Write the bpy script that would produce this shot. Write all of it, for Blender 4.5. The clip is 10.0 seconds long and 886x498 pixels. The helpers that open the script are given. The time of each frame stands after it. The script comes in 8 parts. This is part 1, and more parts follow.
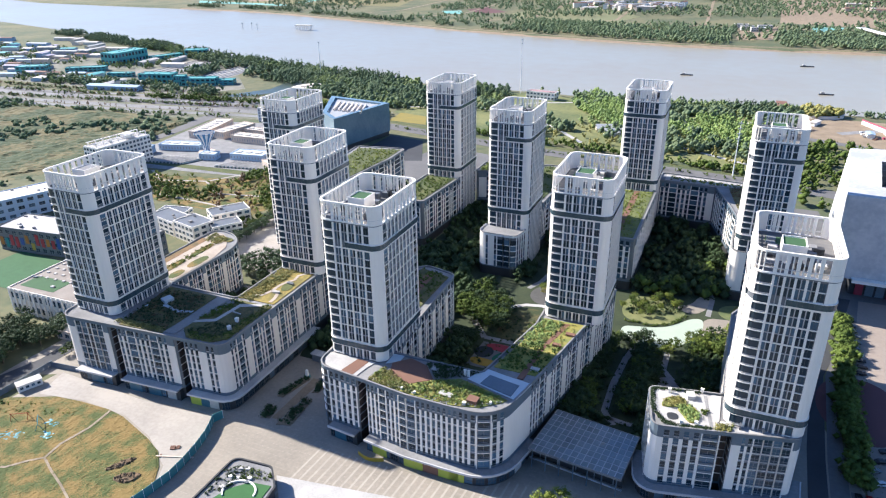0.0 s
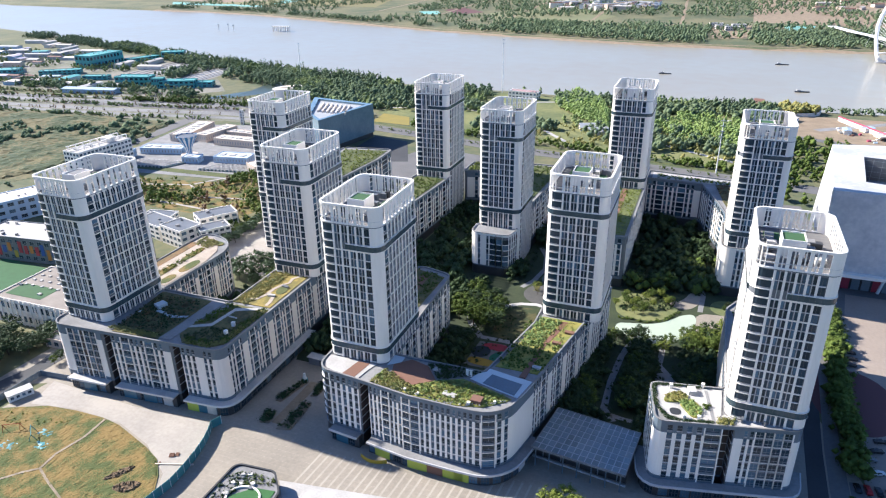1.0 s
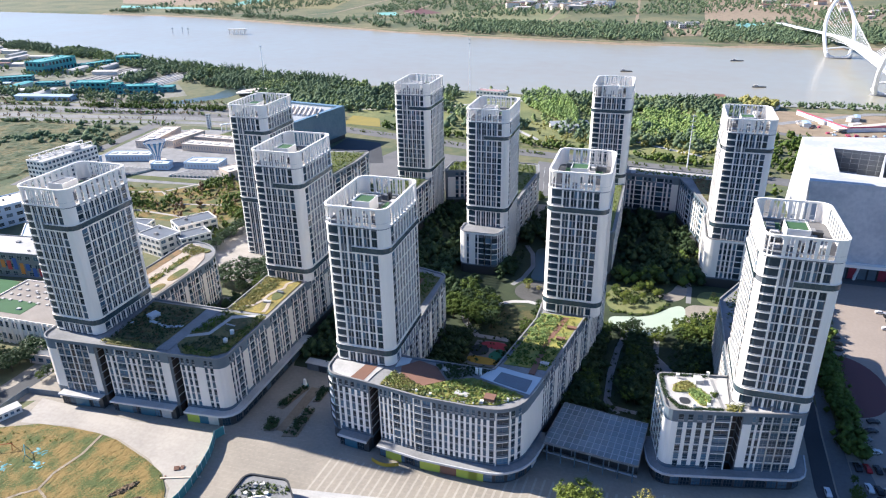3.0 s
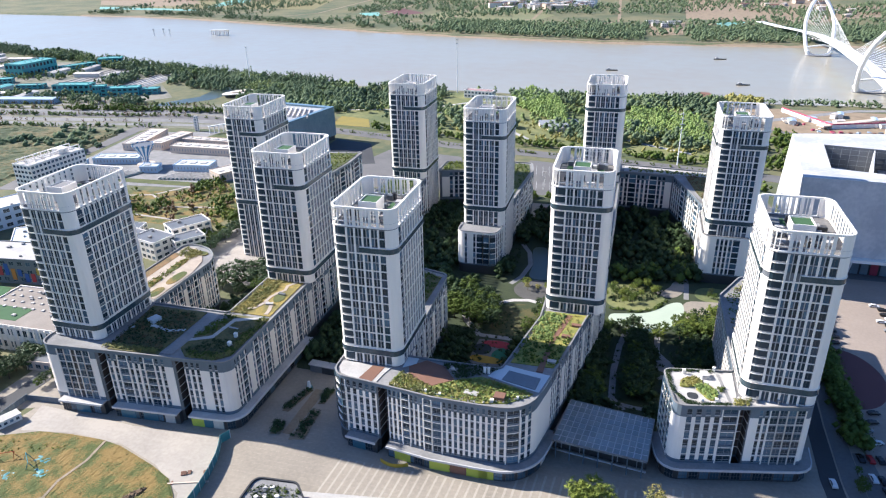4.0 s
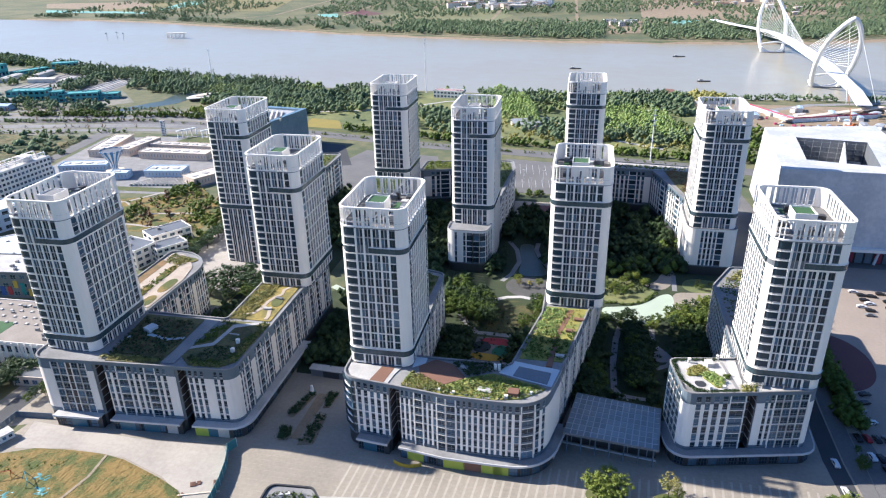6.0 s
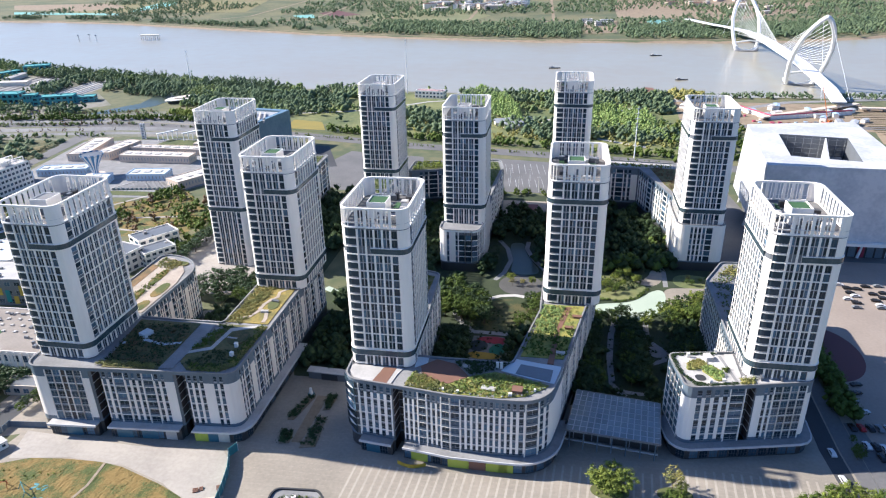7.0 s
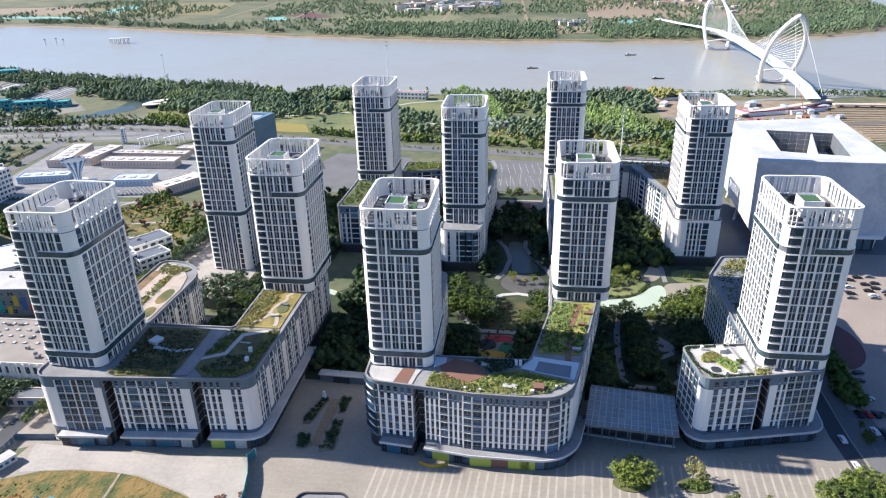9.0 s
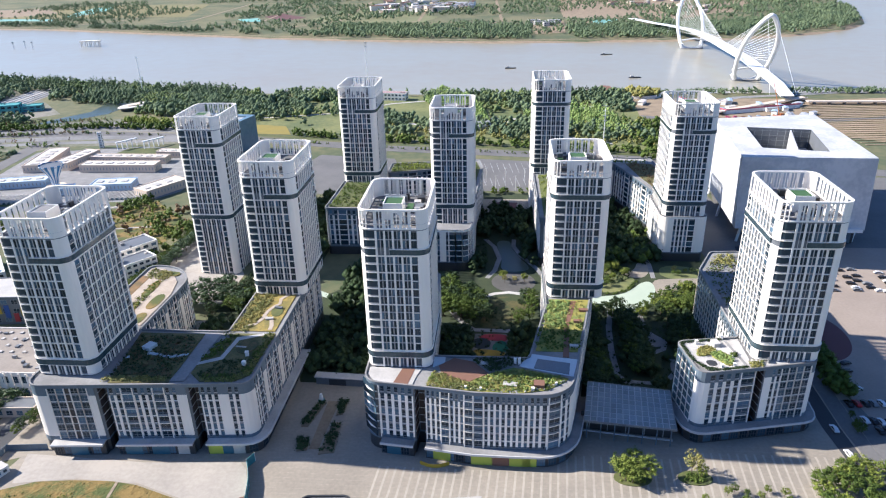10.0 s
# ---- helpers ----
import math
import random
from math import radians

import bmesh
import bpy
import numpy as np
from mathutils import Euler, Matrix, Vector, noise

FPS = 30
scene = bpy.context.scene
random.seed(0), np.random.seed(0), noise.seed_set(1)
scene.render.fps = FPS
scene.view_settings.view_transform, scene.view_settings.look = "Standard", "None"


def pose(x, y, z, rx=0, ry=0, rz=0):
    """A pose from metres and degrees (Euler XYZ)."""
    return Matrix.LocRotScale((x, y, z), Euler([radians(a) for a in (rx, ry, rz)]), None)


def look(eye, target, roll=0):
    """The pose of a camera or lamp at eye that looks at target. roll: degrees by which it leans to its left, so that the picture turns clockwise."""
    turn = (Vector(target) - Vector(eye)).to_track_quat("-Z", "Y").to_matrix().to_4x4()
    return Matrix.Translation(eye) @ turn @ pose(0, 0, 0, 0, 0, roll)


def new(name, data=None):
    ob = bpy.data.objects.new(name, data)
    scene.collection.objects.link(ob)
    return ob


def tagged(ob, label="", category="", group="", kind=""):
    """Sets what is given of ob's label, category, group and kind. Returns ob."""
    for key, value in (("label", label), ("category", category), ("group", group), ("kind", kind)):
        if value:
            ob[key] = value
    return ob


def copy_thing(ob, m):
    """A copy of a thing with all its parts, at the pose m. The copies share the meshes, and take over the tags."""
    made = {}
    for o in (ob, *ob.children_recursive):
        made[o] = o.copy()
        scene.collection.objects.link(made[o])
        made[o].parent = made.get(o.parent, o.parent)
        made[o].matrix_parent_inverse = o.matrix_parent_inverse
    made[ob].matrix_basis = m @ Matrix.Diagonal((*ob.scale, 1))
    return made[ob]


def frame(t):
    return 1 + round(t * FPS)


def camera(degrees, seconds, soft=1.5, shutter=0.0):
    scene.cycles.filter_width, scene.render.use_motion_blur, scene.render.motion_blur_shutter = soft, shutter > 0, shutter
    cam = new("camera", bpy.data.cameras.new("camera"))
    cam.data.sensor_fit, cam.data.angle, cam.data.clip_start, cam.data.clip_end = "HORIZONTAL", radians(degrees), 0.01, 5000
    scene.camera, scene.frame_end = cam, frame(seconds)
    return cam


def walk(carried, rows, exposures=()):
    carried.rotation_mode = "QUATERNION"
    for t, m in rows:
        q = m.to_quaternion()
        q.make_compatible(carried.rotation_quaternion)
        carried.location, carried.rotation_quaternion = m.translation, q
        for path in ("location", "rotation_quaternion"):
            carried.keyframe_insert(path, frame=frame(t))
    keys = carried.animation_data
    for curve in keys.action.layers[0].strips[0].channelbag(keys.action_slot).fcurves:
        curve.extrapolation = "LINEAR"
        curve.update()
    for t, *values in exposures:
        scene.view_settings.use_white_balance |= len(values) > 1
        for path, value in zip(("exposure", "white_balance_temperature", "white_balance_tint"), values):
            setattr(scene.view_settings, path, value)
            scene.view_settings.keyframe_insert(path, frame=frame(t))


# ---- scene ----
cam = camera(65.7, 10.0, soft=1.15)
METRES, EYE, TILT, LEAN, TURN = 80.0, 164.0, -0.6, 0.0, 23.3
ROWS = [
    (0.0, 0.0, 0.0, 0.0, -0.31, -23.59, 0.72),
    (0.5, -0.0451, 0.0023, 0.0003, -1.28, -23.59, 0.76),
    (1.0, -0.0953, 0.0045, -0.0002, -2.35, -23.58, 0.8),
    (1.5, -0.1462, 0.0075, -0.0007, -3.37, -23.57, 0.86),
    (2.0, -0.1943, 0.011, -0.0017, -4.28, -23.56, 0.91),
    (2.5, -0.2464, 0.0151, -0.0023, -5.26, -23.56, 0.96),
    (4.0, -0.3988, 0.0313, -0.0028, -7.84, -23.58, 1.1),
    (4.5, -0.4508, 0.0377, -0.0036, -8.46, -23.58, 1.14),
    (5.0, -0.4999, 0.0446, -0.0044, -9.36, -23.57, 1.17),
    (5.5, -0.5513, 0.0524, -0.0055, -10.49, -23.58, 1.2),
    (7.0, -0.7036, 0.08, -0.007, -13.73, -23.6, 1.26),
    (7.5, -0.7514, 0.0896, -0.0068, -14.65, -23.59, 1.27),
    (8.0, -0.802, 0.1005, -0.0067, -15.29, -23.58, 1.28),
    (8.5, -0.8487, 0.1109, -0.0068, -15.82, -23.56, 1.31),
    (9.0, -0.8965, 0.1228, -0.0067, -16.4, -23.55, 1.37),
    (9.5, -0.9399, 0.1338, -0.0064, -17.36, -23.55, 1.41),
    (10.0, -0.987, 0.1461, -0.0064, -18.62, -23.55, 1.44),
]
walk(cam, [(t, pose(0, 0, EYE, TILT, LEAN, TURN) @ pose(METRES * x, METRES * y, METRES * z, 90 + pitch, roll, yaw)) for t, x, y, z, yaw, pitch, roll in ROWS], exposures=[(0.0, 1.29, 5030, 14), (10.0, 1.17, 5010, 14.5)])

# world, sun and exposure
SUN_EL = 34.0
world = bpy.data.worlds.new("sky")
scene.world = world
world.use_nodes = True
wn = world.node_tree.nodes
sky = wn.new("ShaderNodeTexSky")
sky.sky_type = "NISHITA"
sky.sun_disc = False
sky.sun_elevation = radians(SUN_EL)
sky.sun_rotation = radians(-85.5)
sky.air_density, sky.dust_density, sky.ozone_density = 1.0, 0.8, 4.4
wn["Background"].inputs["Strength"].default_value = 0.061
world.node_tree.links.new(sky.outputs[0], wn["Background"].inputs["Color"])
sun_data = bpy.data.lights.new("sun", "SUN")
sun_data.energy, sun_data.angle, sun_data.color = 5.0, radians(0.6), (1.0, 0.81, 0.55)
sun = new("sun", sun_data)
sun.matrix_world = look((0, 0, 300), (math.cos(radians(SUN_EL)) * 100, -0.078 * math.cos(radians(SUN_EL)) * 100, 300 - 100 * math.sin(radians(SUN_EL))))

# ---- materials ----


def mat(name, col, rough=0.7, col2=None, scale=0.3, fine=3.0, amount=0.5, bump=0.0, metal=0.0, vary="", spread=0.3, streak=0.0, spec=0.5, power=1.0, top=None):
    """A procedural surface: two colours mixed by coarse and fine noise in world metres, an optional tone per object or per island."""
    m = bpy.data.materials.new(name)
    m.use_nodes = True
    nt = m.node_tree
    n, li = nt.nodes, nt.links
    b = n["Principled BSDF"]
    b.inputs["Roughness"].default_value = rough
    b.inputs["Metallic"].default_value = metal
    b.inputs["Specular IOR Level"].default_value = spec
    geo = n.new("ShaderNodeNewGeometry")
    mp = n.new("ShaderNodeMapping")
    mp.inputs["Scale"].default_value = (1, 1, 0.12 if streak else 1)
    li.new(geo.outputs["Position"], mp.inputs["Vector"])
    n1, n2 = n.new("ShaderNodeTexNoise"), n.new("ShaderNodeTexNoise")
    n1.inputs["Scale"].default_value, n2.inputs["Scale"].default_value = scale, fine
    n1.inputs["Detail"].default_value, n2.inputs["Detail"].default_value = 4, 3
    li.new(mp.outputs[0], n1.inputs["Vector"])
    li.new(mp.outputs[0], n2.inputs["Vector"])
    add = n.new("ShaderNodeMath")
    add.operation = "MULTIPLY_ADD"
    li.new(n1.outputs["Fac"], add.inputs[0])
    add.inputs[1].default_value = 0.65
    ml = n.new("ShaderNodeMath")
    ml.operation = "MULTIPLY"
    ml.inputs[1].default_value = 0.35
    li.new(n2.outputs["Fac"], ml.inputs[0])
    li.new(ml.outputs[0], add.inputs[2])
    ramp = n.new("ShaderNodeMapRange")
    ramp.inputs["From Min"].default_value, ramp.inputs["From Max"].default_value = 0.36, 0.64
    ramp.inputs["To Min"].default_value, ramp.inputs["To Max"].default_value = 0.5 - amount / 2, 0.5 + amount / 2
    li.new(add.outputs[0], ramp.inputs["Value"])
    mix = n.new("ShaderNodeMix")
    mix.data_type = "RGBA"
    c2 = col2 or tuple(min(1, c * 0.7) for c in col)
    mix.inputs[6].default_value, mix.inputs[7].default_value = (*col, 1), (*c2, 1)
    li.new(ramp.outputs[0], mix.inputs[0])
    out = mix.outputs[2]
    if vary:
        if vary == "object":
            src = n.new("ShaderNodeObjectInfo").outputs["Random"]
        else:
            src = geo.outputs["Random Per Island"]
        mr = n.new("ShaderNodeMapRange")
        mr.inputs["To Min"].default_value, mr.inputs["To Max"].default_value = 1 - spread, top or 1 + spread
        pw = n.new("ShaderNodeMath")
        pw.operation = "POWER"
        pw.inputs[1].default_value = power
        li.new(src, pw.inputs[0])
        li.new(pw.outputs[0], mr.inputs["Value"])
        hs = n.new("ShaderNodeHueSaturation")
        li.new(mr.outputs[0], hs.inputs["Value"])
        li.new(out, hs.inputs["Color"])
        out = hs.outputs[0]
    li.new(out, b.inputs["Base Color"])
    if bump:
        bp = n.new("ShaderNodeBump")
        bp.inputs["Strength"].default_value = bump
        bp.inputs["Distance"].default_value = 0.1
        li.new(n2.outputs["Fac"], bp.inputs["Height"])
        li.new(bp.outputs[0], b.inputs["Normal"])
    return m


WHITE = mat("white_panel", (0.93, 0.875, 0.79), 0.5, (0.83, 0.78, 0.70), 0.06, 1.5, 0.8, streak=1)
PALEW = mat("pale_warm_panel", (0.91, 0.825, 0.72), 0.6, (0.80, 0.72, 0.63), 0.06, 1.5, 0.8, streak=1)
APRON = mat("pale_concrete", (0.42, 0.38, 0.325), 0.85, (0.32, 0.29, 0.25), 0.06, 0.7, 1.2, bump=0.05)
WARM = mat("warm_cladding", (0.74, 0.69, 0.61), 0.65, (0.62, 0.58, 0.51), 0.08, 1.5, 0.8, streak=1)
GREYP = mat("grey_spandrel", (0.17, 0.18, 0.195), 0.5, (0.12, 0.13, 0.14), 0.1, 2, 0.8)
SLATE = mat("slate_panel", (0.15, 0.19, 0.23), 0.45, (0.11, 0.14, 0.17), 0.1, 1.2, 0.8)
GLASS = mat("window_glass", (0.034, 0.058, 0.084), 0.08, (0.052, 0.078, 0.102), 0.12, 0.9, 1.2, vary="object", spread=0.45, spec=0.35, power=3.5, top=3.0)
GLASSI = mat("window_glass_far", (0.034, 0.058, 0.084), 0.08, (0.052, 0.078, 0.102), 0.12, 0.9, 1.2, vary="island", spread=0.45, spec=0.35, power=3.5, top=3.0)
DARK = mat("dark_recess", (0.035, 0.037, 0.04), 0.5, (0.05, 0.05, 0.05), 0.3, 2)
SLOTB = mat("brown_recess", (0.075, 0.058, 0.052), 0.6, (0.05, 0.04, 0.038), 0.3, 2)
FRAME = mat("window_frame", (0.36, 0.37, 0.38), 0.45)
LFRAME = mat("pale_grey_fin", (0.62, 0.61, 0.60), 0.5)
DFRAME = mat("dark_window_frame", (0.09, 0.095, 0.10), 0.45)
BANDG = mat("band_glazing", (0.040, 0.066, 0.080), 0.15, (0.075, 0.105, 0.12), 0.3, 1.5, 1.0)
CONC = mat("roof_concrete", (0.29, 0.285, 0.28), 0.9, (0.19, 0.188, 0.185), 0.12, 1.2, 1.0, bump=0.2)
LROOF = mat("light_roof", (0.52, 0.50, 0.47), 0.8, (0.38, 0.365, 0.34), 0.15, 1.5, 1.0)
GREENTOP = mat("green_felt", (0.055, 0.13, 0.045), 0.9, (0.04, 0.09, 0.035), 0.3, 3)
PLAZA = mat("plaza_stone", (0.335, 0.295, 0.235), 0.8, (0.245, 0.218, 0.176), 0.05, 0.8, 1.0, bump=0.05)
PLAZAD = mat("plaza_stripe", (0.43, 0.385, 0.315), 0.8, (0.34, 0.305, 0.25), 0.1, 0.8, 1.0)
ASPH = mat("asphalt", (0.060, 0.062, 0.066), 0.85, (0.045, 0.046, 0.05), 0.08, 1.5, 1.0, bump=0.1)
ASPHL = mat("old_asphalt", (0.17, 0.165, 0.16), 0.85, (0.12, 0.118, 0.115), 0.05, 0.8, 1.0)
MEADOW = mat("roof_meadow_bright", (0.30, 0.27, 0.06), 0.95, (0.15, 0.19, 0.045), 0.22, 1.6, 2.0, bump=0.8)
GRASS = mat("lawn", (0.115, 0.125, 0.038), 0.95, (0.065, 0.085, 0.028), 0.10, 0.8, 1.2, bump=0.4)
DRY = mat("dry_grass", (0.225, 0.155, 0.046), 0.95, (0.078, 0.098, 0.024), 0.13, 2.2, 2.4, bump=1.0)
SOIL = mat("bare_soil", (0.30, 0.235, 0.155), 0.95, (0.22, 0.17, 0.11), 0.1, 0.9, 1.2, bump=0.3)
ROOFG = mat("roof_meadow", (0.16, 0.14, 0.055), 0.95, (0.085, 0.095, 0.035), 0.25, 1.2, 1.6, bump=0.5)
CURTAIN = mat("curtain_glass", (0.11, 0.155, 0.18), 0.12, (0.075, 0.115, 0.14), 0.2, 0.8, 1.0, vary="island", spread=0.35, spec=0.6)
PARK = mat("park_green", (0.20, 0.205, 0.075), 0.95, (0.11, 0.135, 0.05), 0.02, 0.25, 1.6, bump=0.4)
# Lawn green taken much darker, so courtyard shade sits in the colour.
COURT = mat("courtyard_green_shaded", (0.045, 0.06, 0.024), 0.95, (0.028, 0.04, 0.018), 0.12, 0.8, 1.2, bump=0.4)
LEAF = mat("leaf", (0.108, 0.145, 0.026), 0.7, (0.062, 0.096, 0.02), 0.15, 1.5, 1.0, vary="island", spread=0.3, spec=0.15)
# Dark green leaf, lowered further so courtyard shade is in the colour.
LEAFD = mat("leaf_dark_shaded", (0.052, 0.078, 0.032), 0.6, (0.032, 0.052, 0.022), 0.05, 0.8, 1.0, vary="island", spread=0.25, spec=0.1)
# Far leaf tone is lifted and greyed, distance haze mixed into it.
LEAFF = mat("leaf_far_hazed", (0.165, 0.21, 0.11), 0.8, (0.10, 0.14, 0.078), 0.02, 0.2, 1.2, vary="island", spread=0.15, spec=0.1)
LEAFL = mat("leaf_light", (0.20, 0.235, 0.042), 0.7, (0.12, 0.155, 0.03), 0.05, 0.8, 1.0, vary="island", spread=0.25, spec=0.12)
LEAFG = mat("leaf_lime", (0.27, 0.355, 0.09), 0.75, (0.19, 0.265, 0.07), 0.03, 0.3, 1.0, vary="island", spread=0.15)
LEAFY = mat("leaf_yellow", (0.29, 0.255, 0.06), 0.65, (0.17, 0.185, 0.045), 0.1, 0.6, 1.4, vary="island", spread=0.2)
LEAFR = mat("leaf_rust", (0.17, 0.09, 0.035), 0.65, (0.10, 0.075, 0.03), 0.15, 0.8, 1.2, vary="island", spread=0.4)
# Lighter, cooler leaf for park woods, with haze put into the colour.
LEAFM = mat("leaf_park_hazed", (0.205, 0.25, 0.095), 0.8, (0.13, 0.175, 0.07), 0.02, 0.25, 1.3, vary="island", spread=0.16, spec=0.1)
BARK = mat("bark", (0.10, 0.075, 0.055), 0.9, bump=0.5)
# Brown-grey water, base raised in place of haze and sky reflection.
WATER = mat("river_water", (0.345, 0.335, 0.27), 0.25, (0.335, 0.30, 0.225), 0.004, 0.05, 1.0, bump=0.03, spec=0.4)
STEELW = mat("white_steel", (0.80, 0.80, 0.79), 0.4, (0.72, 0.72, 0.71), 0.05, 1)
GLASSROOF = mat("glass_roof", (0.21, 0.245, 0.255), 0.25, (0.16, 0.195, 0.205), 0.2, 1, 1.0, vary="object", spread=0.2, spec=0.8)
TEAL = mat("teal_sheet", (0.085, 0.27, 0.28), 0.5, (0.06, 0.21, 0.225), 0.2, 1.5, vary="object", spread=0.15)
TEALI = mat("teal_roof", (0.12, 0.37, 0.36), 0.6, (0.08, 0.29, 0.29), 0.03, 0.4, vary="island", spread=0.2)
BLUEW = mat("blue_white_metal", (0.45, 0.55, 0.66), 0.5, (0.36, 0.47, 0.60), 0.05, 0.6)
MUSEUM = mat("museum_panel", (0.60, 0.595, 0.59), 0.6, (0.45, 0.46, 0.475), 0.07, 0.5, 1.6)
BRICKR = mat("red_brown_deck", (0.22, 0.115, 0.075), 0.8, (0.17, 0.09, 0.06), 0.2, 2)
PURPLE = mat("red_purple_paving", (0.13, 0.055, 0.055), 0.85, (0.11, 0.05, 0.05), 0.1, 1)
YELLOW = mat("yellow_panel", (0.55, 0.38, 0.03), 0.6)
POOLG = mat("pale_green_resin", (0.47, 0.53, 0.42), 0.7, (0.38, 0.45, 0.35), 0.1, 1)
PALEB = mat("pale_blue_roof", (0.62, 0.68, 0.71), 0.7, (0.50, 0.56, 0.60), 0.15, 1.5)

REDR = mat("red_brown_roof", (0.20, 0.10, 0.075), 0.8, (0.15, 0.08, 0.06), 0.1, 1)
GREYR = mat("grey_sheet_roof", (0.40, 0.41, 0.42), 0.6, (0.32, 0.33, 0.34), 0.05, 0.7, 1.0, vary="object", spread=0.25)
PINK = mat("pinkish_render", (0.68, 0.56, 0.44), 0.8, (0.58, 0.475, 0.38), 0.1, 1)
PALER = mat("pale_sheet_roof", (0.72, 0.66, 0.58), 0.6, (0.57, 0.52, 0.46), 0.05, 0.6, 1.0, vary="object", spread=0.2)

# ---- mesh helpers ----


class Acc:
    """Collects faces for one mesh."""

    def __init__(self):
        self.v, self.f, self.m = [], [], []

    def add(self, verts, faces, k=0):
        o = len(self.v)
        self.v.extend(verts)
        self.f.extend([tuple(i + o for i in q) for q in faces])
        self.m.extend([k] * len(faces))
        return self

    def box(self, cx, cy, cz, sx, sy, sz, rot=0.0, k=0):
        """cz is the bottom."""
        c, s = math.cos(rot), math.sin(rot)
        vs = []
        for z in (cz, cz + sz):
            for a, b in ((-1, -1), (1, -1), (1, 1), (-1, 1)):
                x, y = a * sx / 2, b * sy / 2
                vs.append((cx + c * x - s * y, cy + s * x + c * y, z))
        return self.add(vs, [(3, 2, 1, 0), (4, 5, 6, 7), (0, 1, 5, 4), (1, 2, 6, 5), (2, 3, 7, 6), (3, 0, 4, 7)], k)

    def prism(self, pts, z0, z1, k=0, top=True):
        n = len(pts)
        vs = [(x, y, z0) for x, y in pts] + [(x, y, z1) for x, y in pts]
        fs = [(i, (i + 1) % n, n + (i + 1) % n, n + i) for i in range(n)]
        if top:
            fs += [tuple(range(n, 2 * n)), tuple(range(n - 1, -1, -1))]
        return self.add(vs, fs, k)

    def band(self, a, b, z0, z1, k=0, closed=True):
        """A solid strip between the inner line a and the outer line b."""
        n = len(a)
        vs = [(x, y, z0) for x, y in a] + [(x, y, z0) for x, y in b] + [(x, y, z1) for x, y in b] + [(x, y, z1) for x, y in a]
        fs = []
        for i in range(n if closed else n - 1):
            j = (i + 1) % n
            fs += [(n + i, n + j, 2 * n + j, 2 * n + i), (2 * n + i, 2 * n + j, 3 * n + j, 3 * n + i), (3 * n + i, 3 * n + j, j, i), (i, j, n + j, n + i)]
        if not closed:
            e = n - 1
            fs += [(0, n, 2 * n, 3 * n), (e, 3 * n + e, 2 * n + e, n + e)]
        return self.add(vs, fs, k)

    def tube(self, pts, r, sides=8, k=0, r2=None):
        """A round bar along pts."""
        P = [Vector(p) for p in pts]
        n = len(P)
        o = len(self.v)
        for i, p in enumerate(P):
            d = (P[min(i + 1, n - 1)] - P[max(i - 1, 0)]).normalized()
            a = d.orthogonal().normalized() if i == 0 else (a - d * a.dot(d)).normalized()
            b = d.cross(a)
            q = r if r2 is None else r + (r2 - r) * i / (n - 1)
            for j in range(sides):
                t = 2 * math.pi * j / sides
                self.v.append(tuple(p + (a * math.cos(t) + b * math.sin(t)) * q))
        for i in range(n - 1):
            for j in range(sides):
                jj = (j + 1) % sides
                self.f.append((o + i * sides + j, o + i * sides + jj, o + (i + 1) * sides + jj, o + (i + 1) * sides + j))
                self.m.append(k)
        self.f += [tuple(o + j for j in range(sides - 1, -1, -1)), tuple(o + (n - 1) * sides + j for j in range(sides))]
        self.m += [k, k]
        return self

    def mesh(self, name, mats):
        me = bpy.data.meshes.new(name)
        me.from_pydata(self.v, [], self.f)
        for x in mats if isinstance(mats, (list, tuple)) else [mats]:
            me.materials.append(x)
        if any(self.m):
            me.polygons.foreach_set("material_index", self.m)
        me.update()
        return me


def part(name, acc, mats, parent=None, label="", m=None, kind=""):
    """Links an Acc or a ready mesh as one mesh object under a thing or a part."""
    me = acc.mesh(name, mats) if isinstance(acc, Acc) else acc
    ob = new(name, me)
    if parent is not None:
        ob.parent = parent
    if m is not None:
        ob.matrix_basis = m
    return tagged(ob, label, "", "", kind)


def thing(name, x, y, z, rot=0, label="", category="", group="", kind=""):
    ob = new(name)
    ob.matrix_basis = pose(x, y, z, 0, 0, rot)
    return tagged(ob, label, category, group, kind)


def sheet(name, pts, z, material, label, thick=0.0, kind="structure", category=""):
    """A flat piece of ground with its edge going down."""
    a = Acc()
    a.prism(pts, z - max(thick, 0.2), z)
    return tagged(part(name, a, material), label, category, "", kind)


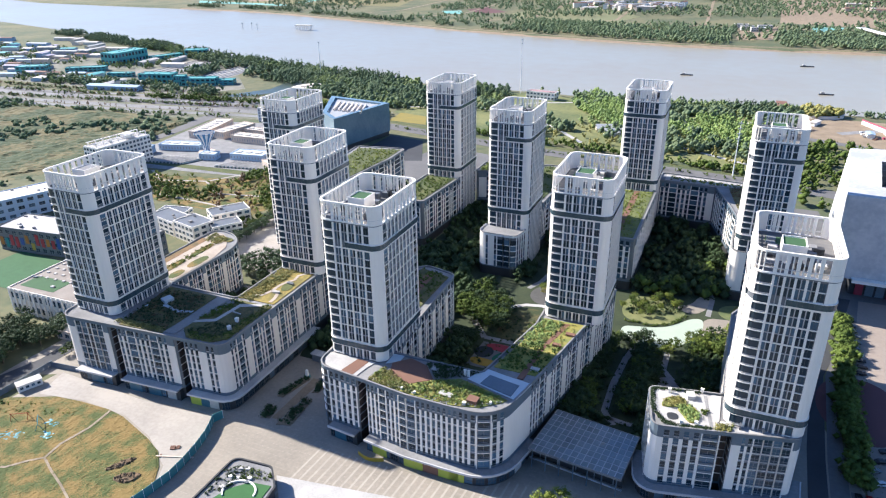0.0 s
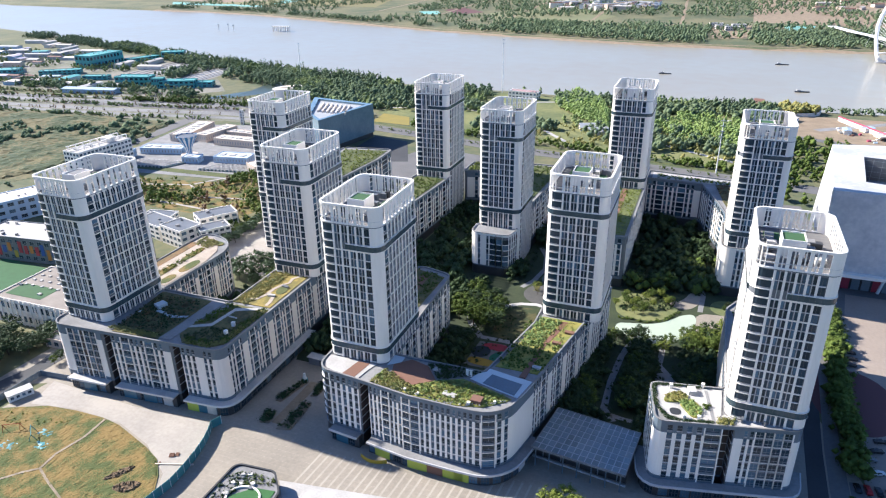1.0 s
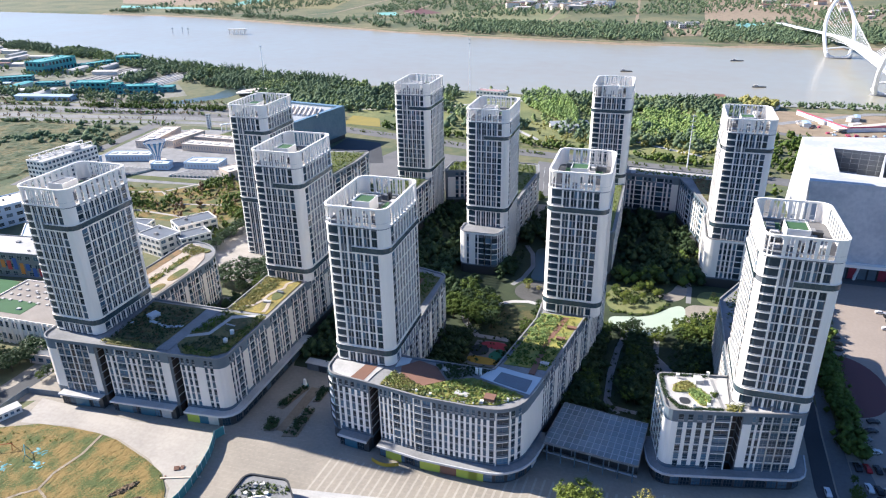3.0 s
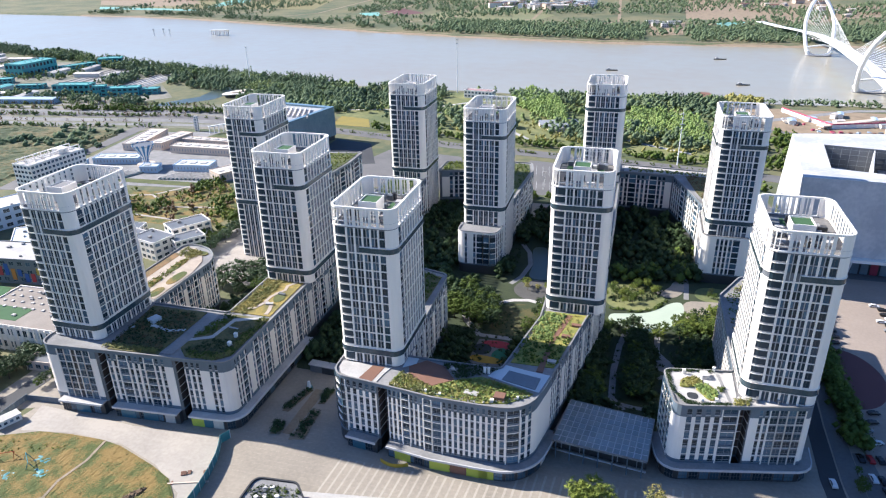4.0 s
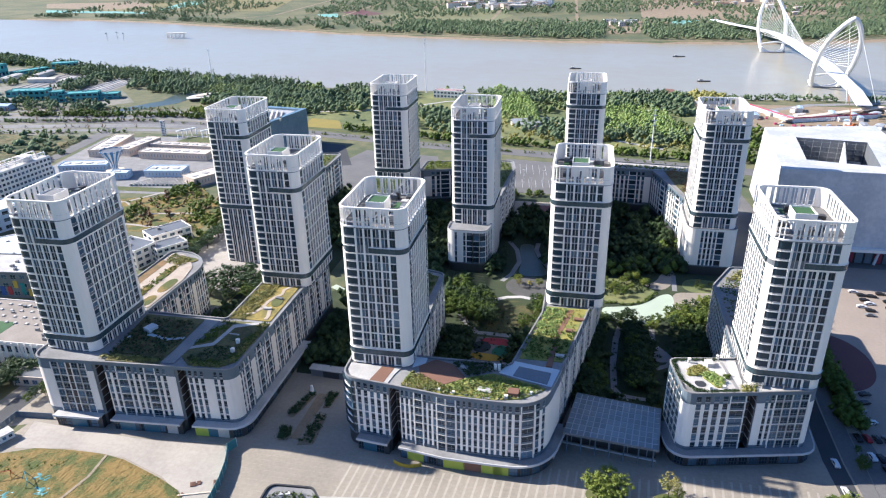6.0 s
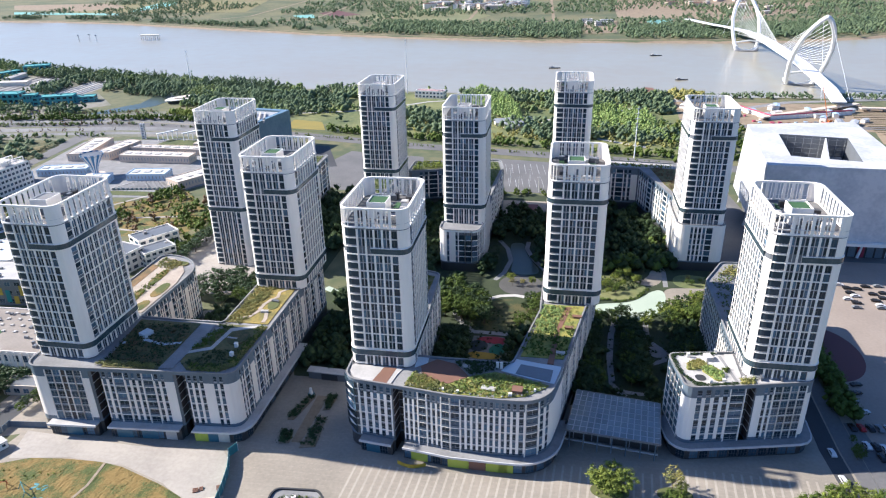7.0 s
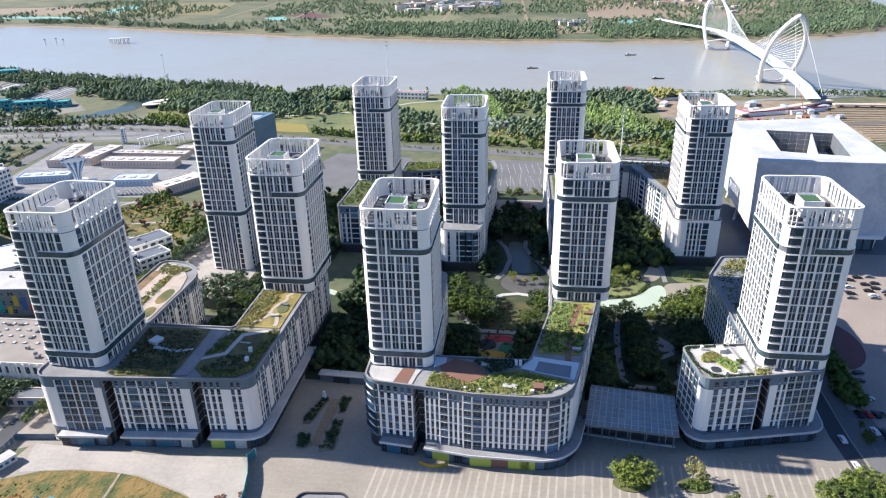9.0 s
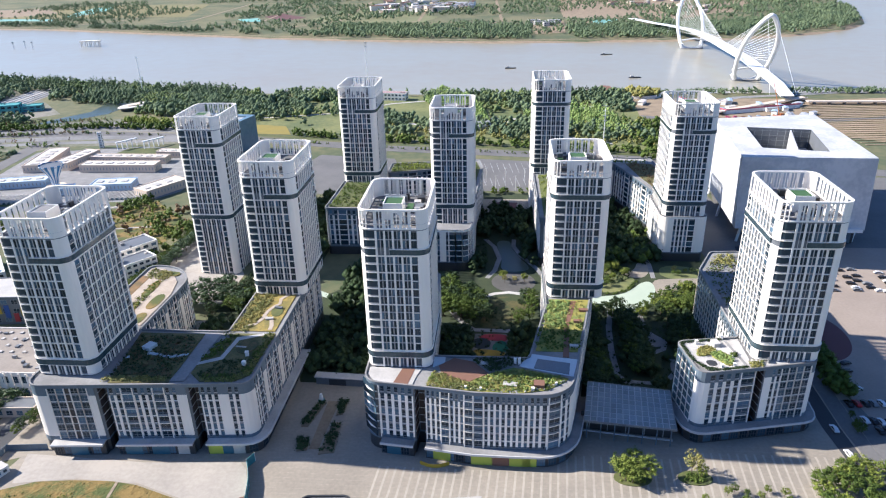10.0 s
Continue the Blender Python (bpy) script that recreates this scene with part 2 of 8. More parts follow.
class Outline:
    """A closed line of rounded corners, anticlockwise; each corner is x, y, radius."""

    def __init__(self, corners, step=0.9):
        self.p, self.n, self.edges, self.step = [], [], [], step
        k = len(corners)
        ends = []
        for i in range(k):
            x, y, r = corners[i]
            a, c, b = Vector(corners[i - 1][:2]), Vector((x, y)), Vector(corners[(i + 1) % k][:2])
            u, v = (a - c).normalized(), (b - c).normalized()
            ang = math.acos(max(-1, min(1, u.dot(v))))
            t = r / math.tan(ang / 2)
            p0, p1 = c + u * t, c + v * t
            cross = (-u).x * v.y - (-u).y * v.x
            sgn = 1 if cross > 0 else -1
            n0 = Vector((-u.y, u.x))
            n1 = Vector((v.y, -v.x))
            cen = p0 - n0 * r * sgn
            sweep = math.pi - ang
            m = max(1, int(sweep * r / step)) if r > 0.01 else 0
            start = len(self.p)
            if m == 0:
                self.p.append(c)
                self.n.append((n0 + n1) / max(0.2, 1 + n0.dot(n1)))
            else:
                a0 = math.atan2(n0.y, n0.x)
                for j in range(m + 1):
                    t = a0 + sgn * sweep * j / m
                    nn = Vector((math.cos(t), math.sin(t)))
                    self.p.append(cen + nn * r * sgn)
                    self.n.append(nn)
            ends.append((start, len(self.p) - 1))
        self.s = [0.0]
        for i in range(len(self.p)):
            self.s.append(self.s[-1] + (self.p[(i + 1) % len(self.p)] - self.p[i]).length)
        self.total = self.s[-1]
        for i in range(k):
            s0 = self.s[ends[i][1]]
            s1 = self.s[ends[(i + 1) % k][0]] if i + 1 < k else self.total
            self.edges.append((s0, s1))

    def off(self, d, a=None, b=None):
        """The line moved outwards by d, whole or from arc length a to b."""
        if a is None:
            return [(p.x + n.x * d, p.y + n.y * d) for p, n in zip(self.p, self.n)]
        out = []
        ss = [a] + [s for s in self.s[:-1] if a + 0.01 < s < b - 0.01] + [s + self.total for s in self.s[:-1] if a + 0.01 < s + self.total < b - 0.01] + [b]
        for s in ss:
            x, y, nx, ny = self.at(s)
            out.append((x + nx * d, y + ny * d))
        return out

    def at(self, s):
        s %= self.total
        i = 0
        lo, hi = 0, len(self.p) - 1
        while lo < hi:
            mid = (lo + hi + 1) // 2
            if self.s[mid] <= s:
                lo = mid
            else:
                hi = mid - 1
        i, j = lo, (lo + 1) % len(self.p)
        f = (s - self.s[i]) / max(1e-6, self.s[i + 1] - self.s[i])
        p = self.p[i].lerp(self.p[j], f)
        n = self.n[i].lerp(self.n[j], f).normalized()
        if self.s[i + 1] - self.s[i] > 1.3 * self.step:
            d = (self.p[j] - self.p[i]).normalized()
            n = Vector((d.y, -d.x))
        return p.x, p.y, n.x, n.y

    def put(self, s, d=0.0, z=0.0):
        """The pose of a piece whose front looks along its -y, at arc length s."""
        x, y, nx, ny = self.at(s)
        return pose(x + nx * d, y + ny * d, z, 0, 0, math.degrees(math.atan2(ny, nx)) + 90)


def window_mesh(w, h, glass=None, panes=1, frame_mat=None, transom=True):
    """A window as one joined shape: a frame proud of the wall with its panes set back; origin at the bottom middle on the wall."""
    a = Acc()
    t, f, g = 0.07, -0.12, -0.03
    xs = [-w / 2]
    for i in range(panes):
        xs += [-w / 2 + w * i / panes + (t if i == 0 else t / 2), -w / 2 + w * (i + 1) / panes - (t if i == panes - 1 else t / 2)]
    xs.append(w / 2)
    zs = [0, t, h * 0.34, h * 0.34 + t, h - t, h] if h > 1.6 and transom else [0, t, h - t, h]
    n = len(xs)
    vs = [(x, f, z) for z in zs for x in xs]
    fs, ks = [], []
    for j in range(len(zs) - 1):
        for i in range(n - 1):
            q = (j * n + i, j * n + i + 1, (j + 1) * n + i + 1, (j + 1) * n + i)
            if j % 2 == 1 and i % 2 == 1:
                o = len(vs)
                vs += [(xs[i], g, zs[j]), (xs[i + 1], g, zs[j]), (xs[i + 1], g, zs[j + 1]), (xs[i], g, zs[j + 1])]
                for e in range(4):
                    fs.append((q[e], q[(e + 1) % 4], o + (e + 1) % 4, o + e))
                    ks.append(0)
                fs.append((o, o + 1, o + 2, o + 3))
                ks.append(1)
            else:
                fs.append(q)
                ks.append(0)
    o = len(vs)
    vs += [(-w / 2, 0.02, 0), (w / 2, 0.02, 0), (w / 2, 0.02, h), (-w / 2, 0.02, h)]
    c = (0, n - 1, len(zs) * n - 1, (len(zs) - 1) * n)
    for e in range(4):
        fs.append((c[(e + 1) % 4], c[e], o + e, o + (e + 1) % 4))
        ks.append(0)
    a.v, a.f, a.m = vs, fs, ks
    return a.mesh("window", [frame_mat or FRAME, glass or GLASS])


def bar_mesh(name, w, d, h, material, base=0.0):
    """An upright pier; origin at its foot on the wall, its edges bevelled."""
    a = Acc()
    c = min(0.05, w / 6)
    pts = [(-w / 2, 0.05), (-w / 2, -d + c), (-w / 2 + c, -d), (w / 2 - c, -d), (w / 2, -d + c), (w / 2, 0.05)]
    a.prism(pts, base, base + h)
    return a.mesh(name, material)


MESHES = {}


def cached(key, make, *args):
    if key not in MESHES:
        MESHES[key] = make(*args)
    return MESHES[key]

# ---- ground, river, roads ----


def spline(points, x):
    xs, ys = zip(*points)
    return float(np.interp(x, xs, ys))


NEAR = [(-5000, 2050), (-1819, 1240), (-880, 970), (-754, 910), (-382, 815), (-202, 805), (-84, 790), (191, 800), (360, 800), (1500, 780), (5000, 700)]
FAR = [(-5000, 2500), (-2120, 1660), (-1290, 1589), (-1136, 1560), (-538, 1349), (-306, 1291), (-91, 1250), (69, 1248), (201, 1246), (330, 1262), (455, 1304), (560, 1370), (640, 1470), (720, 1680), (780, 1900), (840, 2100), (960, 2700), (1100, 3800), (1200, 4700), (5000, 4800)]


def build_ground():
    xs = sorted(set([-4900 + 100 * i for i in range(99)] + [x for x, _ in NEAR + FAR if abs(x) < 4900] + [400 + 20 * i for i in range(35)]))
    prof = []
    for x in xs:
        a, b = spline(NEAR, x), spline(FAR, x)
        wob = 8 * noise.noise((x * 0.02, 0, 0))
        prof.append([(-2500, 0), (0, 0), (400, 0), (a - 30, 0), (a - 14 + wob, -0.5), (a + wob, -5), (a + 25, -9), (b - 25, -9), (b + wob, -4.5), (b + 16 + wob, -1.2), (b + 40, -0.5), (4900, -0.5)])
    a = Acc()
    n = len(prof[0])
    vs = [(x, y, z) for x, row in zip(xs, prof) for y, z in row]
    fs = [(i * n + j, (i + 1) * n + j, (i + 1) * n + j + 1, i * n + j + 1) for i in range(len(xs) - 1) for j in range(n - 1)]
    a.add(vs, fs)
    g = mat("ground", (0.165, 0.155, 0.075), 0.95, (0.085, 0.105, 0.05), 0.012, 0.12, 1.6, bump=0.3)
    tagged(part("ground", a, g), "flat ground of grass, scrub and bare earth", "ground", "", "structure")
    w = Acc().add([(-4900, 500, -4), (4900, 500, -4), (4900, 4880, -4), (-4900, 4880, -4)], [(0, 1, 2, 3)])
    tagged(part("water", w, WATER), "wide brown-grey river, calm", "river", "", "structure")


build_ground()
sheet("plaza", [(-262, 60), (100, 60), (70, 166), (44, 250), (30, 250), (-40, 270), (-160, 270), (-240, 250), (-245, 160)], 0.03, PLAZA, "pale stone paved plaza")

# ---- towers ----
TW, TD, TR = 22.4, 32.0, 3.4
TOWER = Outline([(-TW / 2, -TD / 2, TR), (TW / 2, -TD / 2, TR), (TW / 2, TD / 2, TR), (-TW / 2, TD / 2, TR)], 0.8)
BAY = 1.38


def face_positions(k):
    """Arc lengths along face k: the two corner stacks, the piers and the window lines between them."""
    s0, s1 = TOWER.edges[k]
    mid, half = (s0 + s1) / 2, (s1 - s0) / 2
    n = 2 * round((2 * half - 4.6) / BAY / 2)
    left = mid - n * BAY / 2
    piers = [left + i * BAY for i in range(n + 1)]
    fins = [left + (i + 0.5) * BAY for i in range(n)]
    return piers, fins, (s0 + (left - s0) / 2, left - s0), (s1 - (left - s0) / 2, left - s0)


def balcony_mesh(w):
    a = Acc()
    a.box(0, -0.18, 0, w, 0.36, 0.22, 0, 0)
    a.box(0, -0.32, 0.22, w, 0.05, 0.95, 0, 1)
    for x in (-w / 2 + 0.03, w / 2 - 0.03):
        a.box(x, -0.17, 0.22, 0.05, 0.3, 0.95, 0, 1)
    a.box(0, -0.32, 1.17, w, 0.08, 0.06, 0, 0)
    return a.mesh("balcony", [WHITE, GREYP])


def tower(x, y, rot, z0, detail, label, boxside=0, green=True, full_band=False):
    root = thing("residential_tower", x, y, z0, rot, label, "tower", "towers of the estate")
    Z = lambda z: z - z0
    o = TOWER
    core = Acc().prism(o.off(-0.15), 0, Z(80.0))
    part("core_wall", core, GREYP, root, "grey spandrel wall behind the piers")
    floors = [28.3 + 0.35] + [34.95 + 2.985 * i for i in range(12)] + [73.45, 76.5]
    if z0 < 20:
        floors = [1.2 + 3.0 * i for i in range(9)] + floors
    far, rails = Acc(), Acc()
    shown_count = 0

    def opening(s, w, h, z, near, panes=1):
        nonlocal shown_count
        if near and shown_count < 300:
            shown_count += 1
            part("window", cached(("tw", round(w, 2), h), window_mesh, round(w, 2), h, GLASS, panes, DFRAME, False), None, root, "", o.put(s, -0.15, Z(z)))
        else:
            px, py, nx, ny = o.at(s)
            far.box(px - nx * 0.14, py - ny * 0.14, Z(z), w, 0.1, h, math.atan2(ny, nx) + math.pi / 2)

    for k in range(4):
        piers, fins, (sa, wa), (sb, wb) = face_positions(k)
        near = k in detail
        hh = Z(79.6)
        for i, s in enumerate(piers):
            if i % 2 == 0:
                part("pier", cached(("pier", round(hh, 2)), bar_mesh, "pier", 0.66, 0.3, hh, WHITE), None, root, "", o.put(s, -0.05, 0))
            else:
                part("fin", cached(("fin", round(hh, 2)), bar_mesh, "fin", 0.2, 0.15, hh, LFRAME), None, root, "slim pale grey fin", o.put(s, -0.05, 0))
        for z in floors:
            for s in fins:
                opening(s, 0.98, 2.6, z + 0.18, near)
            for s, w, bal in ((sa, wa, k in (1, 3)), (sb, wb, k in (1, 3))):
                if k == 0 and s == sa:
                    continue
                ww = w - 0.35
                opening(s, ww, 2.5, z + 0.15, near, 2)
                if bal:
                    if near:
                        part("balcony", cached(("bal", round(ww, 2)), balcony_mesh, round(ww, 2)), None, root, "white-edged balcony with a grey rail", o.put(s, -0.15, Z(z - 0.15)))
                    else:
                        px, py, nx, ny = o.at(s)
                        rails.box(px - nx * 0.05, py - ny * 0.05, Z(z - 0.15), ww, 0.5, 0.24, math.atan2(ny, nx) + math.pi / 2)
                else:
                    px, py, nx, ny = o.at(s)
                    rails.box(px - nx * 0.05, py - ny * 0.05, Z(z - 0.2), ww, 0.5, 0.2, math.atan2(ny, nx) + math.pi / 2)
    part("window_rest", far, GLASSI, root, "dark glass windows", kind="stuff")
    part("slab_rest", rails, WHITE, root, "white slab edges", kind="stuff")
    # rounded front corner of curved balconies
    b0, b1 = TOWER.edges[3][1] + 3.4, o.total + face_positions(0)[0][0] - 0.25
    part("glazing", Acc().band(o.off(-0.2, b0, b1), o.off(-0.1, b0, b1), 0, Z(79.5), 0, False), GLASSI, root, "dark glass behind the corner balconies")
    curve = cached("corner_balcony", lambda: Acc().band(o.off(-0.3, b0, b1), o.off(0.30, b0, b1), 0, 0.3, 0, False).band(o.off(0.12, b0, b1), o.off(0.17, b0, b1), 0.3, 0.75, 1, False).mesh("balcony", [WHITE, FRAME]))
    for z in floors:
        part("balcony", curve, None, root, "curved white-edged corner balcony", pose(0, 0, Z(z - 0.15)))
    # corner panels
    for k in range(4):
        a, b = (TOWER.edges[3][1], TOWER.edges[3][1] + 3.4) if k == 0 else (TOWER.edges[k - 1][1], TOWER.edges[k][0])
        pn = Acc()
        for z1, z2 in ((0, Z(32.3)), (Z(34.5), Z(71.2)), (Z(73.1), Z(79.6))):
            pn.band(o.off(-0.3, a, b), o.off(0.12, a, b), z1, z2, 0, False)
        part("corner_panel", pn, WHITE, root, "plain white rounded corner")
    # floor beams, every second floor
    for i in range(7):
        z = 34.95 + 2.985 * 2 * i - 0.32
        part("floor_beam", Acc().band(o.off(-0.3), o.off(0.1), Z(z), Z(z + 0.42)), WHITE, root)
    fl = Acc()
    for i in range(6):
        z = 34.95 + 2.985 * (2 * i + 1) - 0.1
        fl.band(o.off(-0.3), o.off(0.06), Z(z - 0.02), Z(z + 0.2))
    fl.band(o.off(-0.3), o.off(0.06), Z(76.4), Z(76.6))
    part("spandrel_line", fl, LFRAME, root, "grey lines between paired floors", kind="stuff")
    # slate bands
    part("slate_band", Acc().band(o.off(-0.3), o.off(0.4), Z(32.3), Z(34.5)), BANDG, root, "dark slate band with a glazed storey")
    piers = face_positions(0)[0]
    u0, u1 = (piers[3] + 0.1, TOWER.edges[3][1]) if not full_band else (TOWER.edges[0][0], o.total + TOWER.edges[0][0] - 0.01)
    part("slate_band", Acc().band(o.off(-0.3, u0, u1), o.off(0.4, u0, u1), Z(71.2), Z(73.1), 0, False), BANDG, root, "dark slate band with a glazed storey")
    mu = Acc()
    for i in range(int(o.total / 1.46)):
        px, py, nx, ny = o.at(i * 1.46)
        for z1, z2 in ((32.3, 34.5), (71.2, 73.1)):
            if z1 < 40 or u0 < i * 1.46 < u1:
                mu.box(px + nx * 0.36, py + ny * 0.36, Z(z1), 0.07, 0.14, z2 - z1, math.atan2(ny, nx) + math.pi / 2)
    part("band_mullion", mu, DFRAME, root, "thin dark mullions of the glazed bands", kind="stuff")
    for z, a, b in ((32.15, 0, o.total), (34.45, 0, o.total), (71.05, u0, u1), (73.05, u0, u1)):
        part("band_trim", Acc().band(o.off(-0.3, a, b), o.off(0.46, a, b), Z(z), Z(z + 0.13), 0, False), WHITE, root)
    # crown
    part("roof_slab", Acc().prism(o.off(-0.2), Z(79.5), Z(80.05)), ASPHL, root, "dark grey roof deck")
    sill = Acc().band(o.off(-0.5), o.off(0.26), Z(79.95), Z(80.35))
    for k in (1, 3):
        for q in face_positions(k)[0][::2]:
            px, py, nx, ny = o.at(q)
            sill.box(px + nx * 0.2, py + ny * 0.2, Z(79.2), 1.7, 0.5, 0.55, math.atan2(ny, nx) + math.pi / 2)
    part("crown_sill", sill, WHITE, root, "white cornice under the open crown")
    part("crown_groove", Acc().band(o.off(-0.3), o.off(0.02), Z(79.6), Z(79.95)), GREYP, root, "dark shadow groove")
    part("crown_rail", Acc().band(o.off(-0.1), o.off(0.1), Z(81.7), Z(81.85)), LFRAME, root)
    part("crown_ring", Acc().band(o.off(-0.55), o.off(0.16), Z(86.15), Z(86.75)), WHITE, root, "white ring beam of the open crown")
    for k in range(4):
        for i, q in enumerate(face_positions(k)[0]):
            if i % 2 == 0:
                w = 0.95 if k in (0, 2) else 1.55
                part("crown_post", cached(("crown_post", w), bar_mesh, "crown_post", w, 0.5, 5.85, WHITE), None, root, "", o.put(q, -0.45, Z(80.35)))
            elif k in (0, 2):
                part("crown_post", cached("crown_fin", bar_mesh, "crown_post", 0.3, 0.35, 5.85, WHITE), None, root, "slim post of the open crown", o.put(q, -0.4, Z(80.35)))
        c0, c1 = (TOWER.edges[k - 1][1] - 0.2, TOWER.edges[k][0] + 0.2) if k else (TOWER.edges[3][1] - 0.3, TOWER.edges[3][1] + 1.9)
        part("crown_corner", Acc().band(o.off(-0.42, c0, c1), o.off(0.1, c0, c1), Z(80.35), Z(86.15), 0, False), WHITE, root, "plain white rounded corner of the crown")
    for q in (3.2, 4.6):
        part("crown_post", MESHES["crown_fin"], None, root, "slim post of the open crown", o.put(TOWER.edges[3][1] + q, -0.4, Z(80.35)))
    # roof house with a green top, plant and tanks
    rng = random.Random(int(x * 7 + y))
    hx, hy = -1.0, (-4 if boxside == 0 else 3)
    hs = Acc()
    hs.box(hx, hy, Z(80.05), 6.4, 7.4, 5.2)
    hs.band([(hx - 2.95, hy - 3.45), (hx + 2.95, hy - 3.45), (hx + 2.95, hy + 3.45), (hx - 2.95, hy + 3.45)], [(hx - 3.2, hy - 3.7), (hx + 3.2, hy - 3.7), (hx + 3.2, hy + 3.7), (hx - 3.2, hy + 3.7)], Z(85.25), Z(85.7))
    house = part("roof_house", hs, WHITE, root, "white roof house")
    part("roof_door", Acc().box(hx + 0.6, hy - 3.72, Z(80.1), 1.6, 0.1, 2.3), GREYP, house)
    part("green_top", Acc().box(hx, hy, Z(85.26), 5.7, 6.7, 0.05), GREENTOP if green else CONC, house, "dark green roof felt")
    for i in range(34):
        px, py = rng.uniform(-7.5, 7.5), rng.uniform(-12, 12)
        if abs(px - hx) < 4.4 and abs(py - hy) < 5:
            continue
        part("plant_unit", Acc().box(px, py, Z(80.05), rng.uniform(1.2, 3), rng.uniform(1.2, 3.5), rng.uniform(0.6, 2.4)), rng.choice([GREYP, GREYP, DARK, DARK, LROOF, CONC]), root)
    for px, py in ((4.5, 4.5), (-5.5, 8)):
        part("roof_bed", Acc().box(px, py, Z(80.05), 4.5, 5.5, 0.35), GREENTOP, root, "green roof bed")
    return root


TOWERS = [
    ("T1", -227.5, 185, 0, 28.2, (0, 1)), ("T2", -170, 247, 0, 28.2, (0,)), ("T3", -111.5, 195.5, 0, 28.2, (0, 1)),
    ("T4", -230, 322, 0, 0.0, ()), ("T5", -163.5, 397, 0, 0.0, ()), ("T6", -103, 341, 0, 0.0, ()),
    ("T7", -46.2, 249, 0, 28.2, (0,)), ("T8", -47, 415, 0, 0.0, ()), ("T9", 21, 348, 0, 26.2, ()), ("T10", 22.2, 205.5, 0, 28.2, (0, 3)),
]
for code, x, y, r, z0, det in TOWERS:
    tower(x, y, r, z0, det, full_band=code in ("T7", "T8"), green=code not in ("T1", "T5", "T6", "T8"), label= "white and grey high-rise with open crown and dark bands" if z0 > 20 else "white and grey high-rise standing on the ground")

# ---- podium blocks ----
H = 28.2


